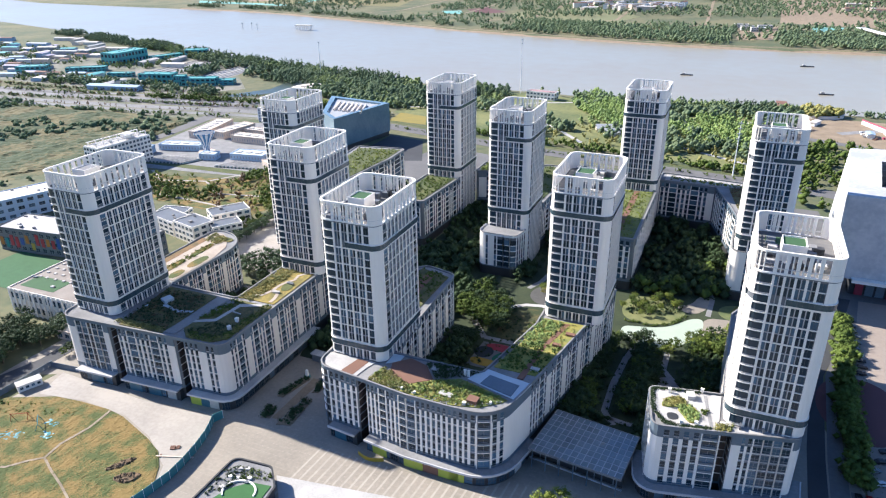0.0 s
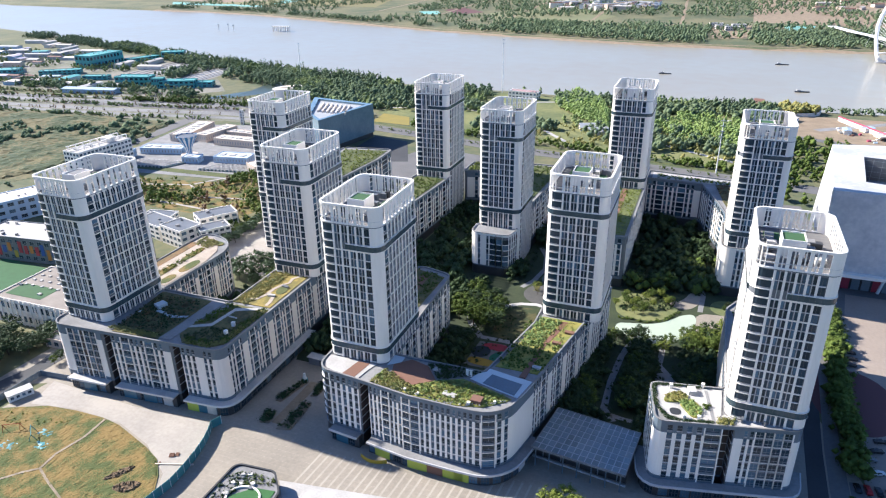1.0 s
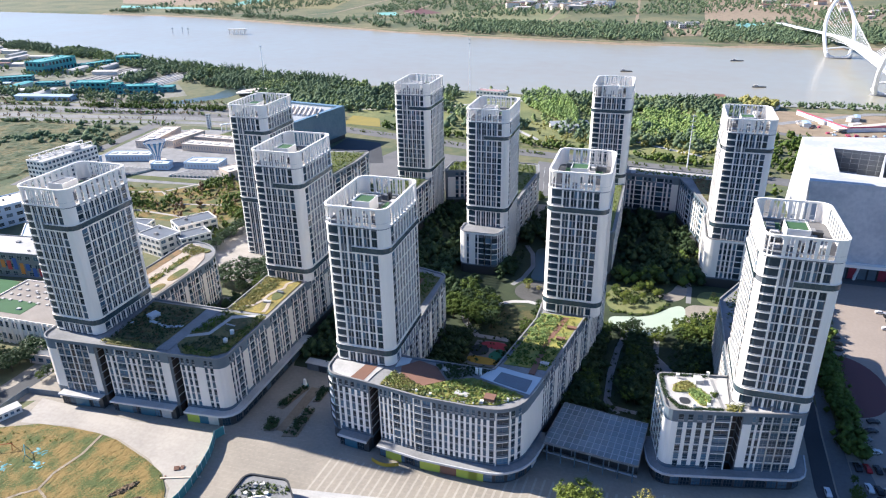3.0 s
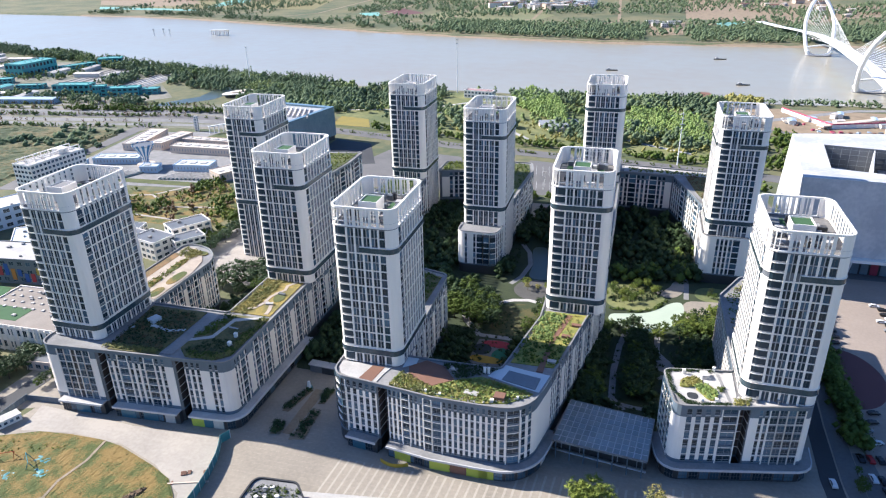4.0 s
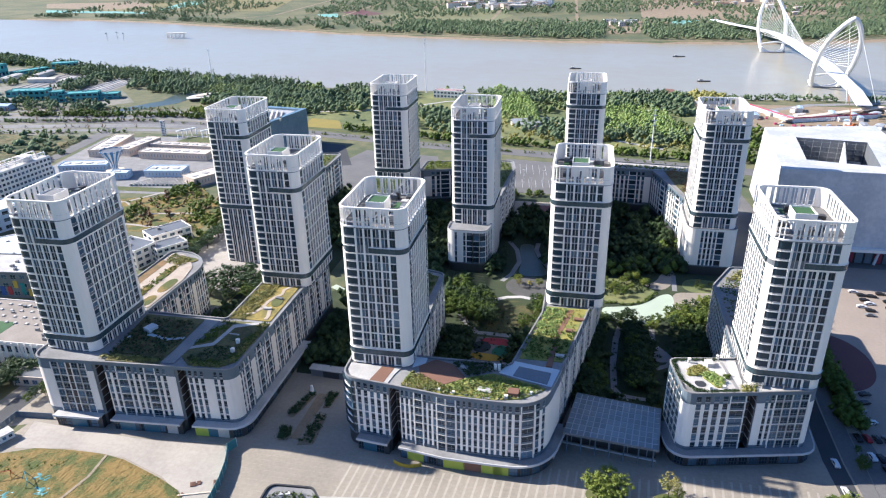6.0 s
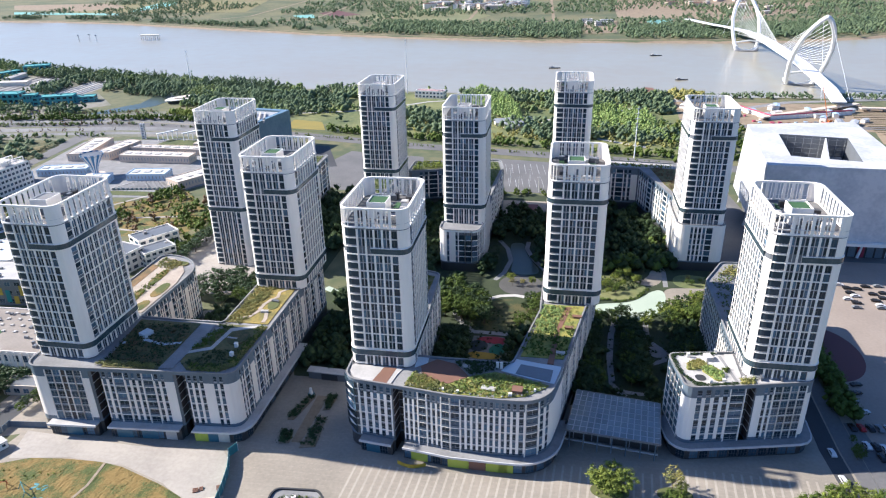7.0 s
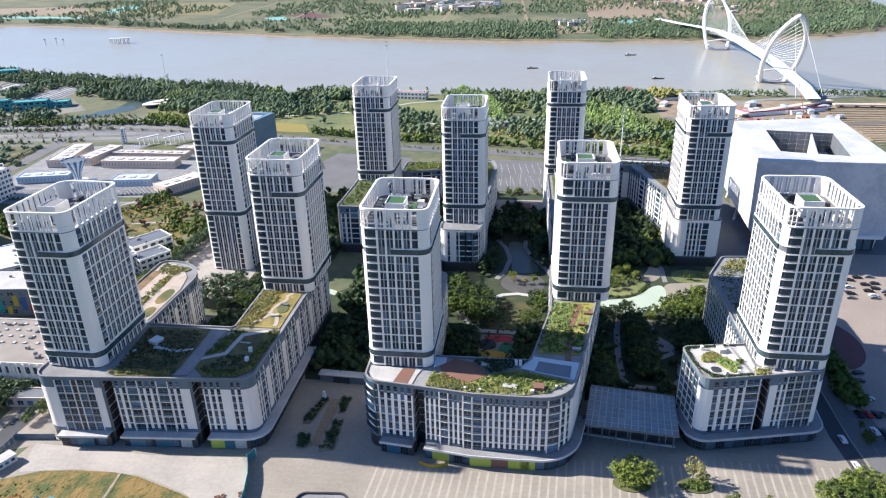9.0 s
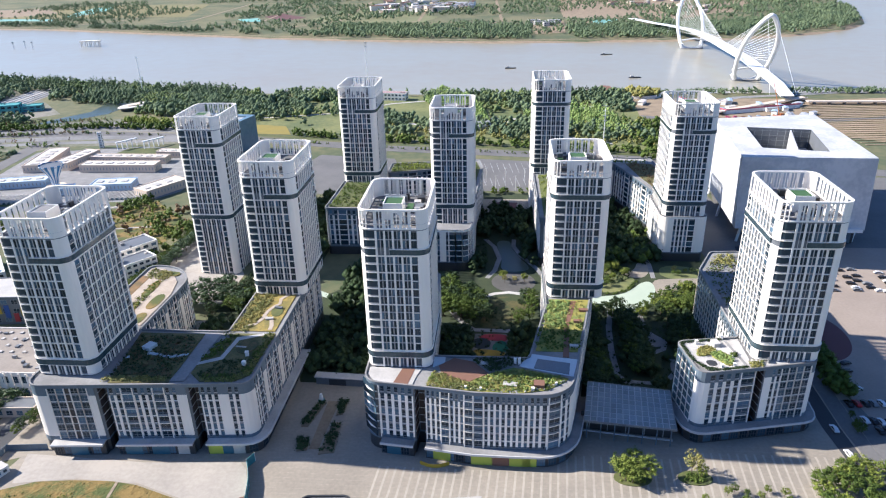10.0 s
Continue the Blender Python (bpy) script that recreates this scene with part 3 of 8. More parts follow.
def podium(corners, pattern_edges, canopy, label, h=H, near=0, name="podium_block", pale=False, long_canopy=()):
    """A nine-storey block: corners of its outline; pattern_edges: arc ranges with a row of bays as a string, w window, B balcony bay, s slot, p blank panel."""
    o = Outline(corners, 1.2)
    cx, cy = sum(c[0] for c in corners) / len(corners), sum(c[1] for c in corners) / len(corners)
    root = thing(name, cx, cy, 0, 0, label, "apartment block", "podium blocks")
    T = Matrix.Translation((-cx, -cy, 0))

    def p(name, acc, mats, lab="", kind=""):
        ob = part(name, acc, mats, root, lab, T, kind)
        return ob

    p("core_wall", Acc().prism(o.off(-0.15), 0, h - 0.6), GREYP, "grey wall behind the bays")
    rim = Outline([c for c in corners if c[2] > 0], 1.2)
    p("roof_slab", Acc().prism(rim.off(-0.4), h - 0.6, h - 0.35), CONC, "concrete roof deck")
    p("slate_band", Acc().band(rim.off(-0.5), rim.off(0.1), h - 1.2, h), WHITE if pale else SLATE, "plain top band")
    p("parapet", Acc().band(rim.off(-0.4), rim.off(0.18), h, h + 0.3), CONC, "thin grey roof rim")
    p("plinth_band", Acc().band(o.off(-0.3), o.off(0.08), 4.9, 5.6), SLATE, "dark slate plinth")
    p("glass_base", Acc().band(o.off(-1.6), o.off(-0.1), 0, 4.9), DARK, "dark shopfront glazing")
    zf = [5.7 + 3.12 * i for i in range(7)]
    slate, white, far, rails, curt = Acc(), Acc(), Acc(), Acc(), Acc()
    count = [0, 0]
    zf = [z for z in zf if z < h - 3]

    def pos(q, line=o):
        k = int(q + 1e-6)
        e = line.edges[k % len(line.edges)]
        return e[0] + (q - k) * (e[1] - e[0]) + line.total * (k // len(line.edges))

    pattern_edges = [(pos(a), pos(b) if pos(b) > pos(a) else pos(b) + o.total, t) for a, b, t in pattern_edges]
    for line, c0, c1 in [(o, *c) for c in canopy or ()] + [(rim, *c) for c in long_canopy]:
        a, b = pos(c0, line), pos(c1, line)
        ca = Acc().band(line.off(-0.3, a, b), line.off(3.4, a, b), 4.95, 5.5, 0, False)
        ca.band(line.off(3.2, a, b), line.off(3.6, a, b), 4.85, 5.62, 1, False)
        p("canopy", ca, [LROOF if "long" in label else CONC, LFRAME], "white-edged curved canopy over the shops")
        p("shop_wall", Acc().band(line.off(-0.6, a, b), line.off(1.9, a, b), 0, 4.95, 0, False), DARK, "dark shopfront wall under the canopy")
        for i in range(int((b - a) / 3.4)):
            part("shop_window", cached("shop", window_mesh, 2.9, 3.7, GLASS, 3, DFRAME), None, root, "dark-framed shop window", T @ line.put(a + 1.7 + i * 3.4, 1.92, 0.5))
    for s0, s1, pattern in pattern_edges:
        weight = {"w": 1.0, "W": 1.5, "B": 1.75, "s": 1.1, "p": 1.3, "g": 1.0}
        tot = sum(weight[c] for c in pattern)
        s = s0
        for c in pattern:
            w = (s1 - s0) * weight[c] / tot
            mid = s + w / 2
            if c in "wWBg":
                ww = round(w * (0.58 if c == "w" else 0.86 if c == "B" else 0.88), 1)
                for i, z in enumerate(zf):
                    hh = 2.5 if c == "B" else 2.3
                    px, py, nx, ny = o.at(mid)
                    if c == "g":
                        curt.box(px - nx * 0.12, py - ny * 0.12, z + 0.3, w - 0.3, 0.12, 2.8, math.atan2(ny, nx) + math.pi / 2)
                        white.band(o.off(-0.3, s, s + w), o.off(0.14, s, s + w), z + 0.02, z + 0.3, 0, False)
                        continue
                    if count[0] < near:
                        count[0] += 1
                        part("window", cached(("pw", ww, c), window_mesh, ww, hh, GLASS, 1 if c == "w" else 2), None, root, "", T @ o.put(mid, -0.15, z + 0.45))
                    else:
                        far.box(px - nx * 0.14, py - ny * 0.14, z + 0.45, ww, 0.1, hh, math.atan2(ny, nx) + math.pi / 2)
                    if c == "B" and i > 0:
                        q0, q1 = s + 0.07 * w, s + 0.93 * w
                        if count[1] < near / 3:
                            count[1] += 1
                            bl = Acc().band(o.off(-0.12, q0, q1), o.off(0.28, q0, q1), z, z + 0.26, 0, False).band(o.off(0.17, q0, q1), o.off(0.22, q0, q1), z + 0.26, z + 1.1, 1, False)
                            p("balcony", bl, [WHITE, SLATE], "white-edged balcony with a dark rail")
                        else:
                            rails.band(o.off(-0.12, q0, q1), o.off(0.28, q0, q1), z, z + 0.26, 0, False)
            if c == "w":
                e = (w - ww) / 2
                for a, b in ((s, s + e), (s + w - e, s + w)):
                    white.band(o.off(-0.3, a, b), o.off(0.12, a, b), 6.9, h - 4.2, 0, False)
                    slate.band(o.off(-0.3, a, b), o.off(0.1, a, b), 5.6, 6.9, 0, False)
                    slate.band(o.off(-0.3, a, b), o.off(0.1, a, b), h - 4.2, h - 1.2, 0, False)
            elif c == "p":
                white.band(o.off(-0.3, s, s + w), o.off(0.12, s, s + w), 6.9, h - 4.2, 0, False)
                slate.band(o.off(-0.3, s, s + w), o.off(0.1, s, s + w), 5.6, 6.9, 0, False)
                slate.band(o.off(-0.3, s, s + w), o.off(0.1, s, s + w), h - 4.2, h - 1.2, 0, False)
            elif c in "BgW":
                for q in (s, s + w):
                    white.band(o.off(-0.3, q - 0.18, q + 0.18), o.off(0.22, q - 0.18, q + 0.18), 5.6, h - 1.2, 0, False)
            elif c == "s":
                p("slot", Acc().band(o.off(-0.3, s + 0.2, s + w - 0.2), o.off(-0.1, s + 0.2, s + w - 0.2), 0, h - 1.25, 0, False), SLOTB, "dark brown vertical recess")
            s += w
    if far.v:
        p("window_rest", far, GLASSI, "dark glass windows", "stuff")
    if curt.v:
        p("curtain_wall", curt, CURTAIN, "blue-grey glass between a white grid", "stuff")
    if rails.v:
        p("slab_rest", rails, WHITE, "white slab edges", "stuff")
    p("wall_panel", white, PALEW if "long" in label else WHITE, "pale upright wall panels", "stuff")
    p("slate_panel", slate, WHITE if pale else SLATE, "flush panels above and below the bays", "stuff")
    fl, fw = Acc(), Acc()
    for i, z in enumerate(zf[1:]):
        for s0, s1, _ in pattern_edges:
            if i % 2 == 0 and z < h - 5:
                fw.band(o.off(-0.3, s0, s1), o.off(0.06, s0, s1), z + 0.05, z + 0.3, 0, False)
                continue
            fl.band(o.off(-0.3, s0, s1), o.off(-0.02, s0, s1), z + 0.05, z + 0.3, 0, False)
    p("floor_line", fl, LFRAME, "", "stuff")
    if fw.v:
        p("floor_beam", fw, WHITE, "thin white floor beam", "stuff")
    return root, o



L_BLOCK, L_LINE = podium(
    [(-239, 161.5, 5), (-214.2, 163.2, 0.8), (-214.2, 168, 0), (-211.2, 168, 0), (-211.2, 163.4, 0.8), (-182.6, 165.3, 0.8), (-182.6, 170, 0), (-179.6, 170, 0), (-179.6, 165.5, 0.8),
     (-161.3, 166.8, 4), (-160.8, 264, 4), (-181, 264, 4), (-181, 200, 1), (-216.5, 200, 1), (-215.5, 256.5, 19), (-240, 257, 4)],
    [(0, 0.999, "pWWsWWp"), (4, 4.999, "wwBwwwBwwp"), (8, 8.999, "wwwpww"), (8.999, 9.0, "p"), (9.0, 9.999, "wwBwpwBwwBwpwBwwBwpwBwwBwpwBwwBwpwBww"),
     (1, 1.999, "s"), (2, 2.999, "s"), (3, 3.999, "s"), (5, 5.999, "s"), (6, 6.999, "s"), (7, 7.999, "s"),
     (13, 13.999, "wwBwpBwwBwpBwwBwwpww"), (13.999, 14.0, "wwBwwpwwBww"), (14, 14.999, "wwBwwww"), (11, 11.999, "wwBwwBwwwBwwwBwww"), (12, 12.999, "wwBwwBwwww"), (15, 15.999, "wwBwwwBwwwBwwwBwwwBwwwBwwwBwww"), (15.999, 16.0, "pp")],
    [(0.01, 0.999), (4, 4.999), (8, 9.6)], "long grey and white block with a planted roof garden", near=300)
M_BLOCK, M_LINE = podium(
    [(-122.9, 170.3, 6), (-105.2, 168.3, 0.5), (-104.6, 174, 0), (-101.4, 173.7, 0), (-102, 167.9, 0.5), (-85.4, 165.5, 0.8), (-70, 165.2, 3), (-53.8, 165.6, 12), (-49.6, 184, 2), (-37.5, 246, 2), (-34, 267, 3), (-58, 267, 3), (-58.5, 226, 1), (-66.5, 187, 1), (-101.5, 187, 1), (-103.5, 254, 4), (-121, 259, 6), (-124, 250, 3)],
    [(0.0, 0.999, "wwwww"), (4.0, 4.999, "wwwBwwwB"), (5.0, 6.999, "Bwwwwwwwwww"), (6.999, 7.0, "wBwwp"), (7.0, 8.0, "pp"), (8.0, 8.999, "pwwwBwpwwBwpwwBwpwwBwpww"), (1, 1.999, "s"), (2, 2.999, "s"), (3, 3.999, "s"),
     (9.0, 9.999, "wwBwww"), (14, 14.999, "wwBwpBwwBwpBwwBwpBwwBwpBww"), (14.999, 15.0, "ww"), (15.0, 15.999, "wwww"), (11, 11.999, "wwwwwwww"), (12, 12.999, "wwBwwBwwBww"), (13, 13.999, "wwBwwBwwBww"), (17, 17.999, "wwBwwwBwwwBwwwBwwwBwwwBwwwB"), (17.999, 18, "B")],
    [(0.02, 0.999), (4.0, 8.05)], "curved white and slate block with a sunlit roof garden", near=300)
R_BLOCK, R_LINE = podium(
    [(-9.0, 180.2, 3.2), (11, 184.5, 0.4), (10.2, 188.6, 0), (13, 189.2, 0), (13.8, 185.1, 0.4), (33, 189.4, 3), (35, 222, 2), (36, 282, 4), (20.5, 281, 3), (11, 262, 2), (10.6, 204.6, 1), (-12.6, 200.8, 2.5)],
    [(0.0, 0.999, "wwwwB"), (4, 4.999, "pwwWWWW"), (4.999, 5.0, "p"), (11, 11.999, "gggg"), (11.999, 12.0, "pp"), (1, 1.999, "s"), (2, 2.999, "s"), (3, 3.999, "s"),
     (5.0, 5.999, "pwwwwwwwwwww"), (8, 8.999, "ggggg"), (8.999, 9.0, "g"), (9, 9.999, "gggggggggggwwwwwww"), (6, 6.999, "wwBwwBwwBwwBwwBwwBwwB")],
    None, "white and slate corner block with a planted terrace", near=240, long_canopy=[(9.2, 13.25)])

SIDES = "wwBwwBwwBwwBww"
podium([(-176, 334, 2), (-156, 334, 2), (-152.3, 385, 2), (-174.7, 385, 2)], [(0, 0.999, "wwBww"), (1, 1.999, SIDES), (3, 3.999, SIDES)], None, "grey and white block with a planted roof below a tower")
podium([(-152, 408, 2), (-113, 420, 2), (-113, 436, 2), (-152, 430, 2)], [(0, 0.999, "pwwBwwBww"), (1, 1.999, "wBw")], None, "low grey link block with a green roof", h=25)
podium([(-241, 338, 1), (-219, 338, 1), (-212.5, 404, 6), (-213, 430, 4), (-250, 424, 4)], [(0, 0.999, "wwBww"), (1, 1.999, SIDES), (1.999, 2.0, "wBw"), (2, 2.999, "wBw")], None, "grey and white block with a green roof")
podium([(-115, 314, 4), (-94, 314, 4), (-92, 326, 1), (-115, 326, 1)], [(0, 0.999, "wpwBB"), (0.999, 1.0, "Bw"), (1, 1.999, "www"), (3, 3.999, "www"), (3.999, 4.0, "pp")], None, "pale low wing with rounded balconies before a tower", h=24, pale=True)
podium([(-114, 356, 1), (-92, 356, 1), (-89, 412, 3), (-92, 428, 4), (-110, 428, 3)], [(1, 1.999, SIDES), (4, 4.999, SIDES)], None, "grey and white wing with a planted roof")
podium([(-56, 322, 2), (-35.5, 322, 2), (-35, 400, 1), (-57, 400, 1)], [(0, 0.999, "wwBww"), (1, 1.999, SIDES + SIDES), (3, 3.999, SIDES + "Bww")], None, "grey and white wing with a bright green roof")
podium([(-36, 421, 1), (-3, 419, 1), (6, 388, 2), (12, 364, 2), (27, 364, 2), (22, 432, 3), (-36, 438, 2)], [(0, 0.999, "wwBwwwBwwp"), (1, 1.999, "wwwwBwww"), (2, 2.999, "wwBwww")], None, "dark grey rear block round a wooded court")
podium([(8.6, 330.5, 4), (33.4, 330.5, 4), (33.4, 365.5, 4), (8.6, 365.5, 4)], [(0, 0.999, "pwwwwBp"), (0.999, 1.0, "pp"), (1, 1.999, SIDES), (3, 3.999, "pwwwpwwwwpwwww"), (3.999, 4.0, "pp")], None, "white rounded lower storeys of a tower", h=26.2, pale=True)

# ---- vegetation ----
PHI = (1 + 5 ** 0.5) / 2
ICO = np.array([(-1, PHI, 0), (1, PHI, 0), (-1, -PHI, 0), (1, -PHI, 0), (0, -1, PHI), (0, 1, PHI), (0, -1, -PHI), (0, 1, -PHI), (PHI, 0, -1), (PHI, 0, 1), (-PHI, 0, -1), (-PHI, 0, 1)]) / (1 + PHI * PHI) ** 0.5
ICOF = np.array([(0, 11, 5), (0, 5, 1), (0, 1, 7), (0, 7, 10), (0, 10, 11), (1, 5, 9), (5, 11, 4), (11, 10, 2), (10, 7, 6), (7, 1, 8), (3, 9, 4), (3, 4, 2), (3, 2, 6), (3, 6, 8), (3, 8, 9), (4, 9, 5), (2, 4, 11), (6, 2, 10), (8, 6, 7), (9, 8, 1)])


OCT = np.array([(1, 0, 0), (0, 1, 0), (-1, 0, 0), (0, -1, 0), (0, 0, 1), (0, 0, -1)], float)
OCTF = np.array([(0, 1, 4), (1, 2, 4), (2, 3, 4), (3, 0, 4), (1, 0, 5), (2, 1, 5), (3, 2, 5), (0, 3, 5)])


def foliage(name, centres, radii, leaves, material, seed, leaf=0.5, squash=0.8, core_size=0.72, fine=True):
    """Clumps of leaves: a ragged core at each centre and small leaf blades standing out all round it."""
    g = np.random.default_rng(seed)
    c, r = np.asarray(centres, float), np.asarray(radii, float)
    n = len(c)
    shape, faces = (ICO, ICOF) if fine else (OCT, OCTF)
    k = len(shape)
    j = g.uniform(0.62, 1.12, (n, k, 1))
    core = c[:, None] + shape[None] * j * r[:, None, None] * core_size * np.array([1, 1, squash])
    fa = (faces[None] + (np.arange(n) * k)[:, None, None]).reshape(-1, 3)
    verts, nv = [core.reshape(-1, 3)], n * k
    quads = np.zeros((0, 4), int)
    if leaves:
        d = g.normal(size=(n, leaves, 3))
        d /= np.linalg.norm(d, axis=2, keepdims=True)
        d[..., 2] = np.where(d[..., 2] < -0.3, -d[..., 2], d[..., 2])
        p = c[:, None] + d * (r[:, None, None] * g.uniform(0.7, 1.28, (n, leaves, 1))) * np.array([1, 1, squash])
        u = np.cross(d, g.normal(size=(n, leaves, 3)))
        u /= np.linalg.norm(u, axis=2, keepdims=True) + 1e-9
        w = np.cross(d, u) * 0.85 + d * g.uniform(0.0, 0.45, (n, leaves, 1))
        sz = leaf * g.uniform(0.6, 1.3, (n, leaves, 1)) * np.clip(r[:, None, None], 0.5, 2)
        q = np.stack([p - u * sz * 0.5, p + w * sz * 0.7 + u * sz * 0.1, p + w * sz, p + u * sz * 0.5], 2).reshape(-1, 3)
        quads = np.arange(len(q)).reshape(-1, 4) + nv
        verts.append(q)
    v = np.concatenate(verts)
    me = bpy.data.meshes.new(name)
    loops = np.concatenate([fa.ravel(), quads.ravel()])
    starts = np.concatenate([np.arange(len(fa)) * 3, len(fa) * 3 + np.arange(len(quads)) * 4])
    me.vertices.add(len(v))
    me.vertices.foreach_set("co", v.ravel())
    me.loops.add(len(loops))
    me.loops.foreach_set("vertex_index", loops.astype(np.int32))
    me.polygons.add(len(starts))
    me.polygons.foreach_set("loop_start", starts.astype(np.int32))
    me.update(calc_edges=True)
    me.validate()
    me.materials.append(material)
    return me


def tree_meshes(seed, height, spread, material, dense=False):
    """A trunk with limbs and a crown of clumps, uneven and with gaps."""
    g = np.random.default_rng(seed)
    n = 62 if dense else 58
    d = g.normal(size=(n, 3))
    d /= np.linalg.norm(d, axis=1, keepdims=True)
    rad = g.uniform(0.5 if dense else 0.45, 1.0, n)[:, None]
    c = d * rad * np.array([spread, spread, height * 0.30]) + np.array([0, 0, height * 0.62])
    crown = foliage("crown", c, g.uniform(0.14, 0.29, n) * spread if dense else g.uniform(0.13, 0.27, n) * spread, 22 if dense else 17, material, seed, 0.46 if dense else 0.48, 0.85, 0.74 if dense else 0.6, False)
    a = Acc()
    a.tube([(0, 0, -0.2), (0.1, 0.05, height * 0.25), (0, 0.1, height * 0.6)], 0.035 * height * 0.6, 7, 0, 0.08)
    for i in range(6):
        q = c[i]
        a.tube([(0.05, 0.05, height * (0.26 + 0.04 * i)), tuple(q * 0.6 + np.array([0, 0, height * 0.16])), tuple(q)], 0.1, 5, 0, 0.03)
    return a.mesh("trunk", BARK), crown


TREES = {k: [tree_meshes(10 * i + j, 9, 3.6, m, i < 3) for j in range(3)] for i, (k, m) in enumerate((("green", LEAF), ("dark", LEAFD), ("light", LEAFL), ("yellow", LEAFY), ("rust", LEAFR)))}
TREES["round"] = [tree_meshes(70 + j, 9, 3.8, mat("leaf_camphor", (0.06, 0.105, 0.028), 0.6, (0.038, 0.07, 0.02), 0.2, 1.2, 1.0, vary="island", spread=0.25) if j == 0 else bpy.data.materials["leaf_camphor"], True) for j in range(3)]
TREE_LABEL = {"round": "dense round-crowned dark green tree", "green": "leafy green tree with a broad crown", "dark": "dark green bushy tree, shade put into its leaves", "light": "light green young leafy tree", "yellow": "yellowing thin autumn tree", "rust": "rust-brown leafy autumn tree"}


def plant_tree(x, y, h, tone="green", z=0.0, group="garden trees", wide=1.0):
    r = random.Random(int(x * 31 + y * 17))
    tr, cr = TREES[tone][r.randrange(3)]
    root = thing("tree", x, y, z, r.uniform(0, 360), TREE_LABEL[tone], "tree", group)
    s = h / 9
    root.scale = (s * wide, s * wide, s)
    part("trunk", tr, None, root)
    part("crown", cr, None, root)
    return root


def woods(name, label, count, region, material, seed, h=(6, 11), leaves=10, clumps=6, wide=(0.34, 0.52)):
    """A far wood as one object: region(x, y) keeps a place; box is its bounds."""
    g = np.random.default_rng(seed)
    (x0, x1, y0, y1), keep = region
    cs, rs = [], []
    tries = 0
    while count > 0 and tries < 60000:
        tries += 1
        x, y = g.uniform(x0, x1), g.uniform(y0, y1)
        if keep and not keep(x, y):
            continue
        count -= 1
        hh = g.uniform(*h)
        w = hh * g.uniform(*wide)
        for i in range(clumps):
            t = (i + 0.5) / clumps
            wi = w * (1.1 - 0.45 * t)
            cs.append((x + g.normal() * wi * 0.55, y + g.normal() * wi * 0.55, hh * (0.25 + 0.68 * t)))
            rs.append(wi * g.uniform(0.55, 0.95))
    return tagged(part(name, foliage(name, cs, rs, leaves, material, seed, 0.34, 1.0, 0.95, False), None), label, "trees", "", "stuff")


def inside(pts):
    def f(x, y):
        c = False
        n = len(pts)
        for i in range(n):
            (x1, y1), (x2, y2) = pts[i], pts[i - 1]
            if (y1 > y) != (y2 > y) and x < (x2 - x1) * (y - y1) / (y2 - y1) + x1:
                c = not c
        return c
    return f


def smooth(pts, times=3):
    """A closed line with its corners rounded off."""
    for _ in range(times):
        out = []
        for i in range(len(pts)):
            (x1, y1), (x2, y2) = pts[i], pts[(i + 1) % len(pts)]
            out += [(0.75 * x1 + 0.25 * x2, 0.75 * y1 + 0.25 * y2), (0.25 * x1 + 0.75 * x2, 0.25 * y1 + 0.75 * y2)]
        pts = out
    return pts


def bbox(pts):
    xs, ys = zip(*pts)
    return (min(xs), max(xs), min(ys), max(ys))


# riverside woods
woods("riverside_wood", "dense river bank wood, green paled for haze", 2700, ((-1300, 60, 640, 1200), lambda x, y: spline(NEAR, x) - (70 if x < -580 else 120 if x < -330 else 62) < y < spline(NEAR, x) - 20 - 12 * noise.noise((x * 0.02, 0, 4)) and noise.noise((x * 0.012, y * 0.012, 6)) > -0.28 and not (-236 < x < -164 and y < 772)), LEAFF, 3, (5, 11.5), 6, 6, (0.22, 0.36))
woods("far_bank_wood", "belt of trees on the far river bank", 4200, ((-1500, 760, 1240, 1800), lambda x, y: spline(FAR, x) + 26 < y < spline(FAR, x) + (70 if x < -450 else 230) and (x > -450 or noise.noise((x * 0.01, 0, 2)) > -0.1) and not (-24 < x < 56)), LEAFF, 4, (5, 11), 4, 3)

# ---- museum ----


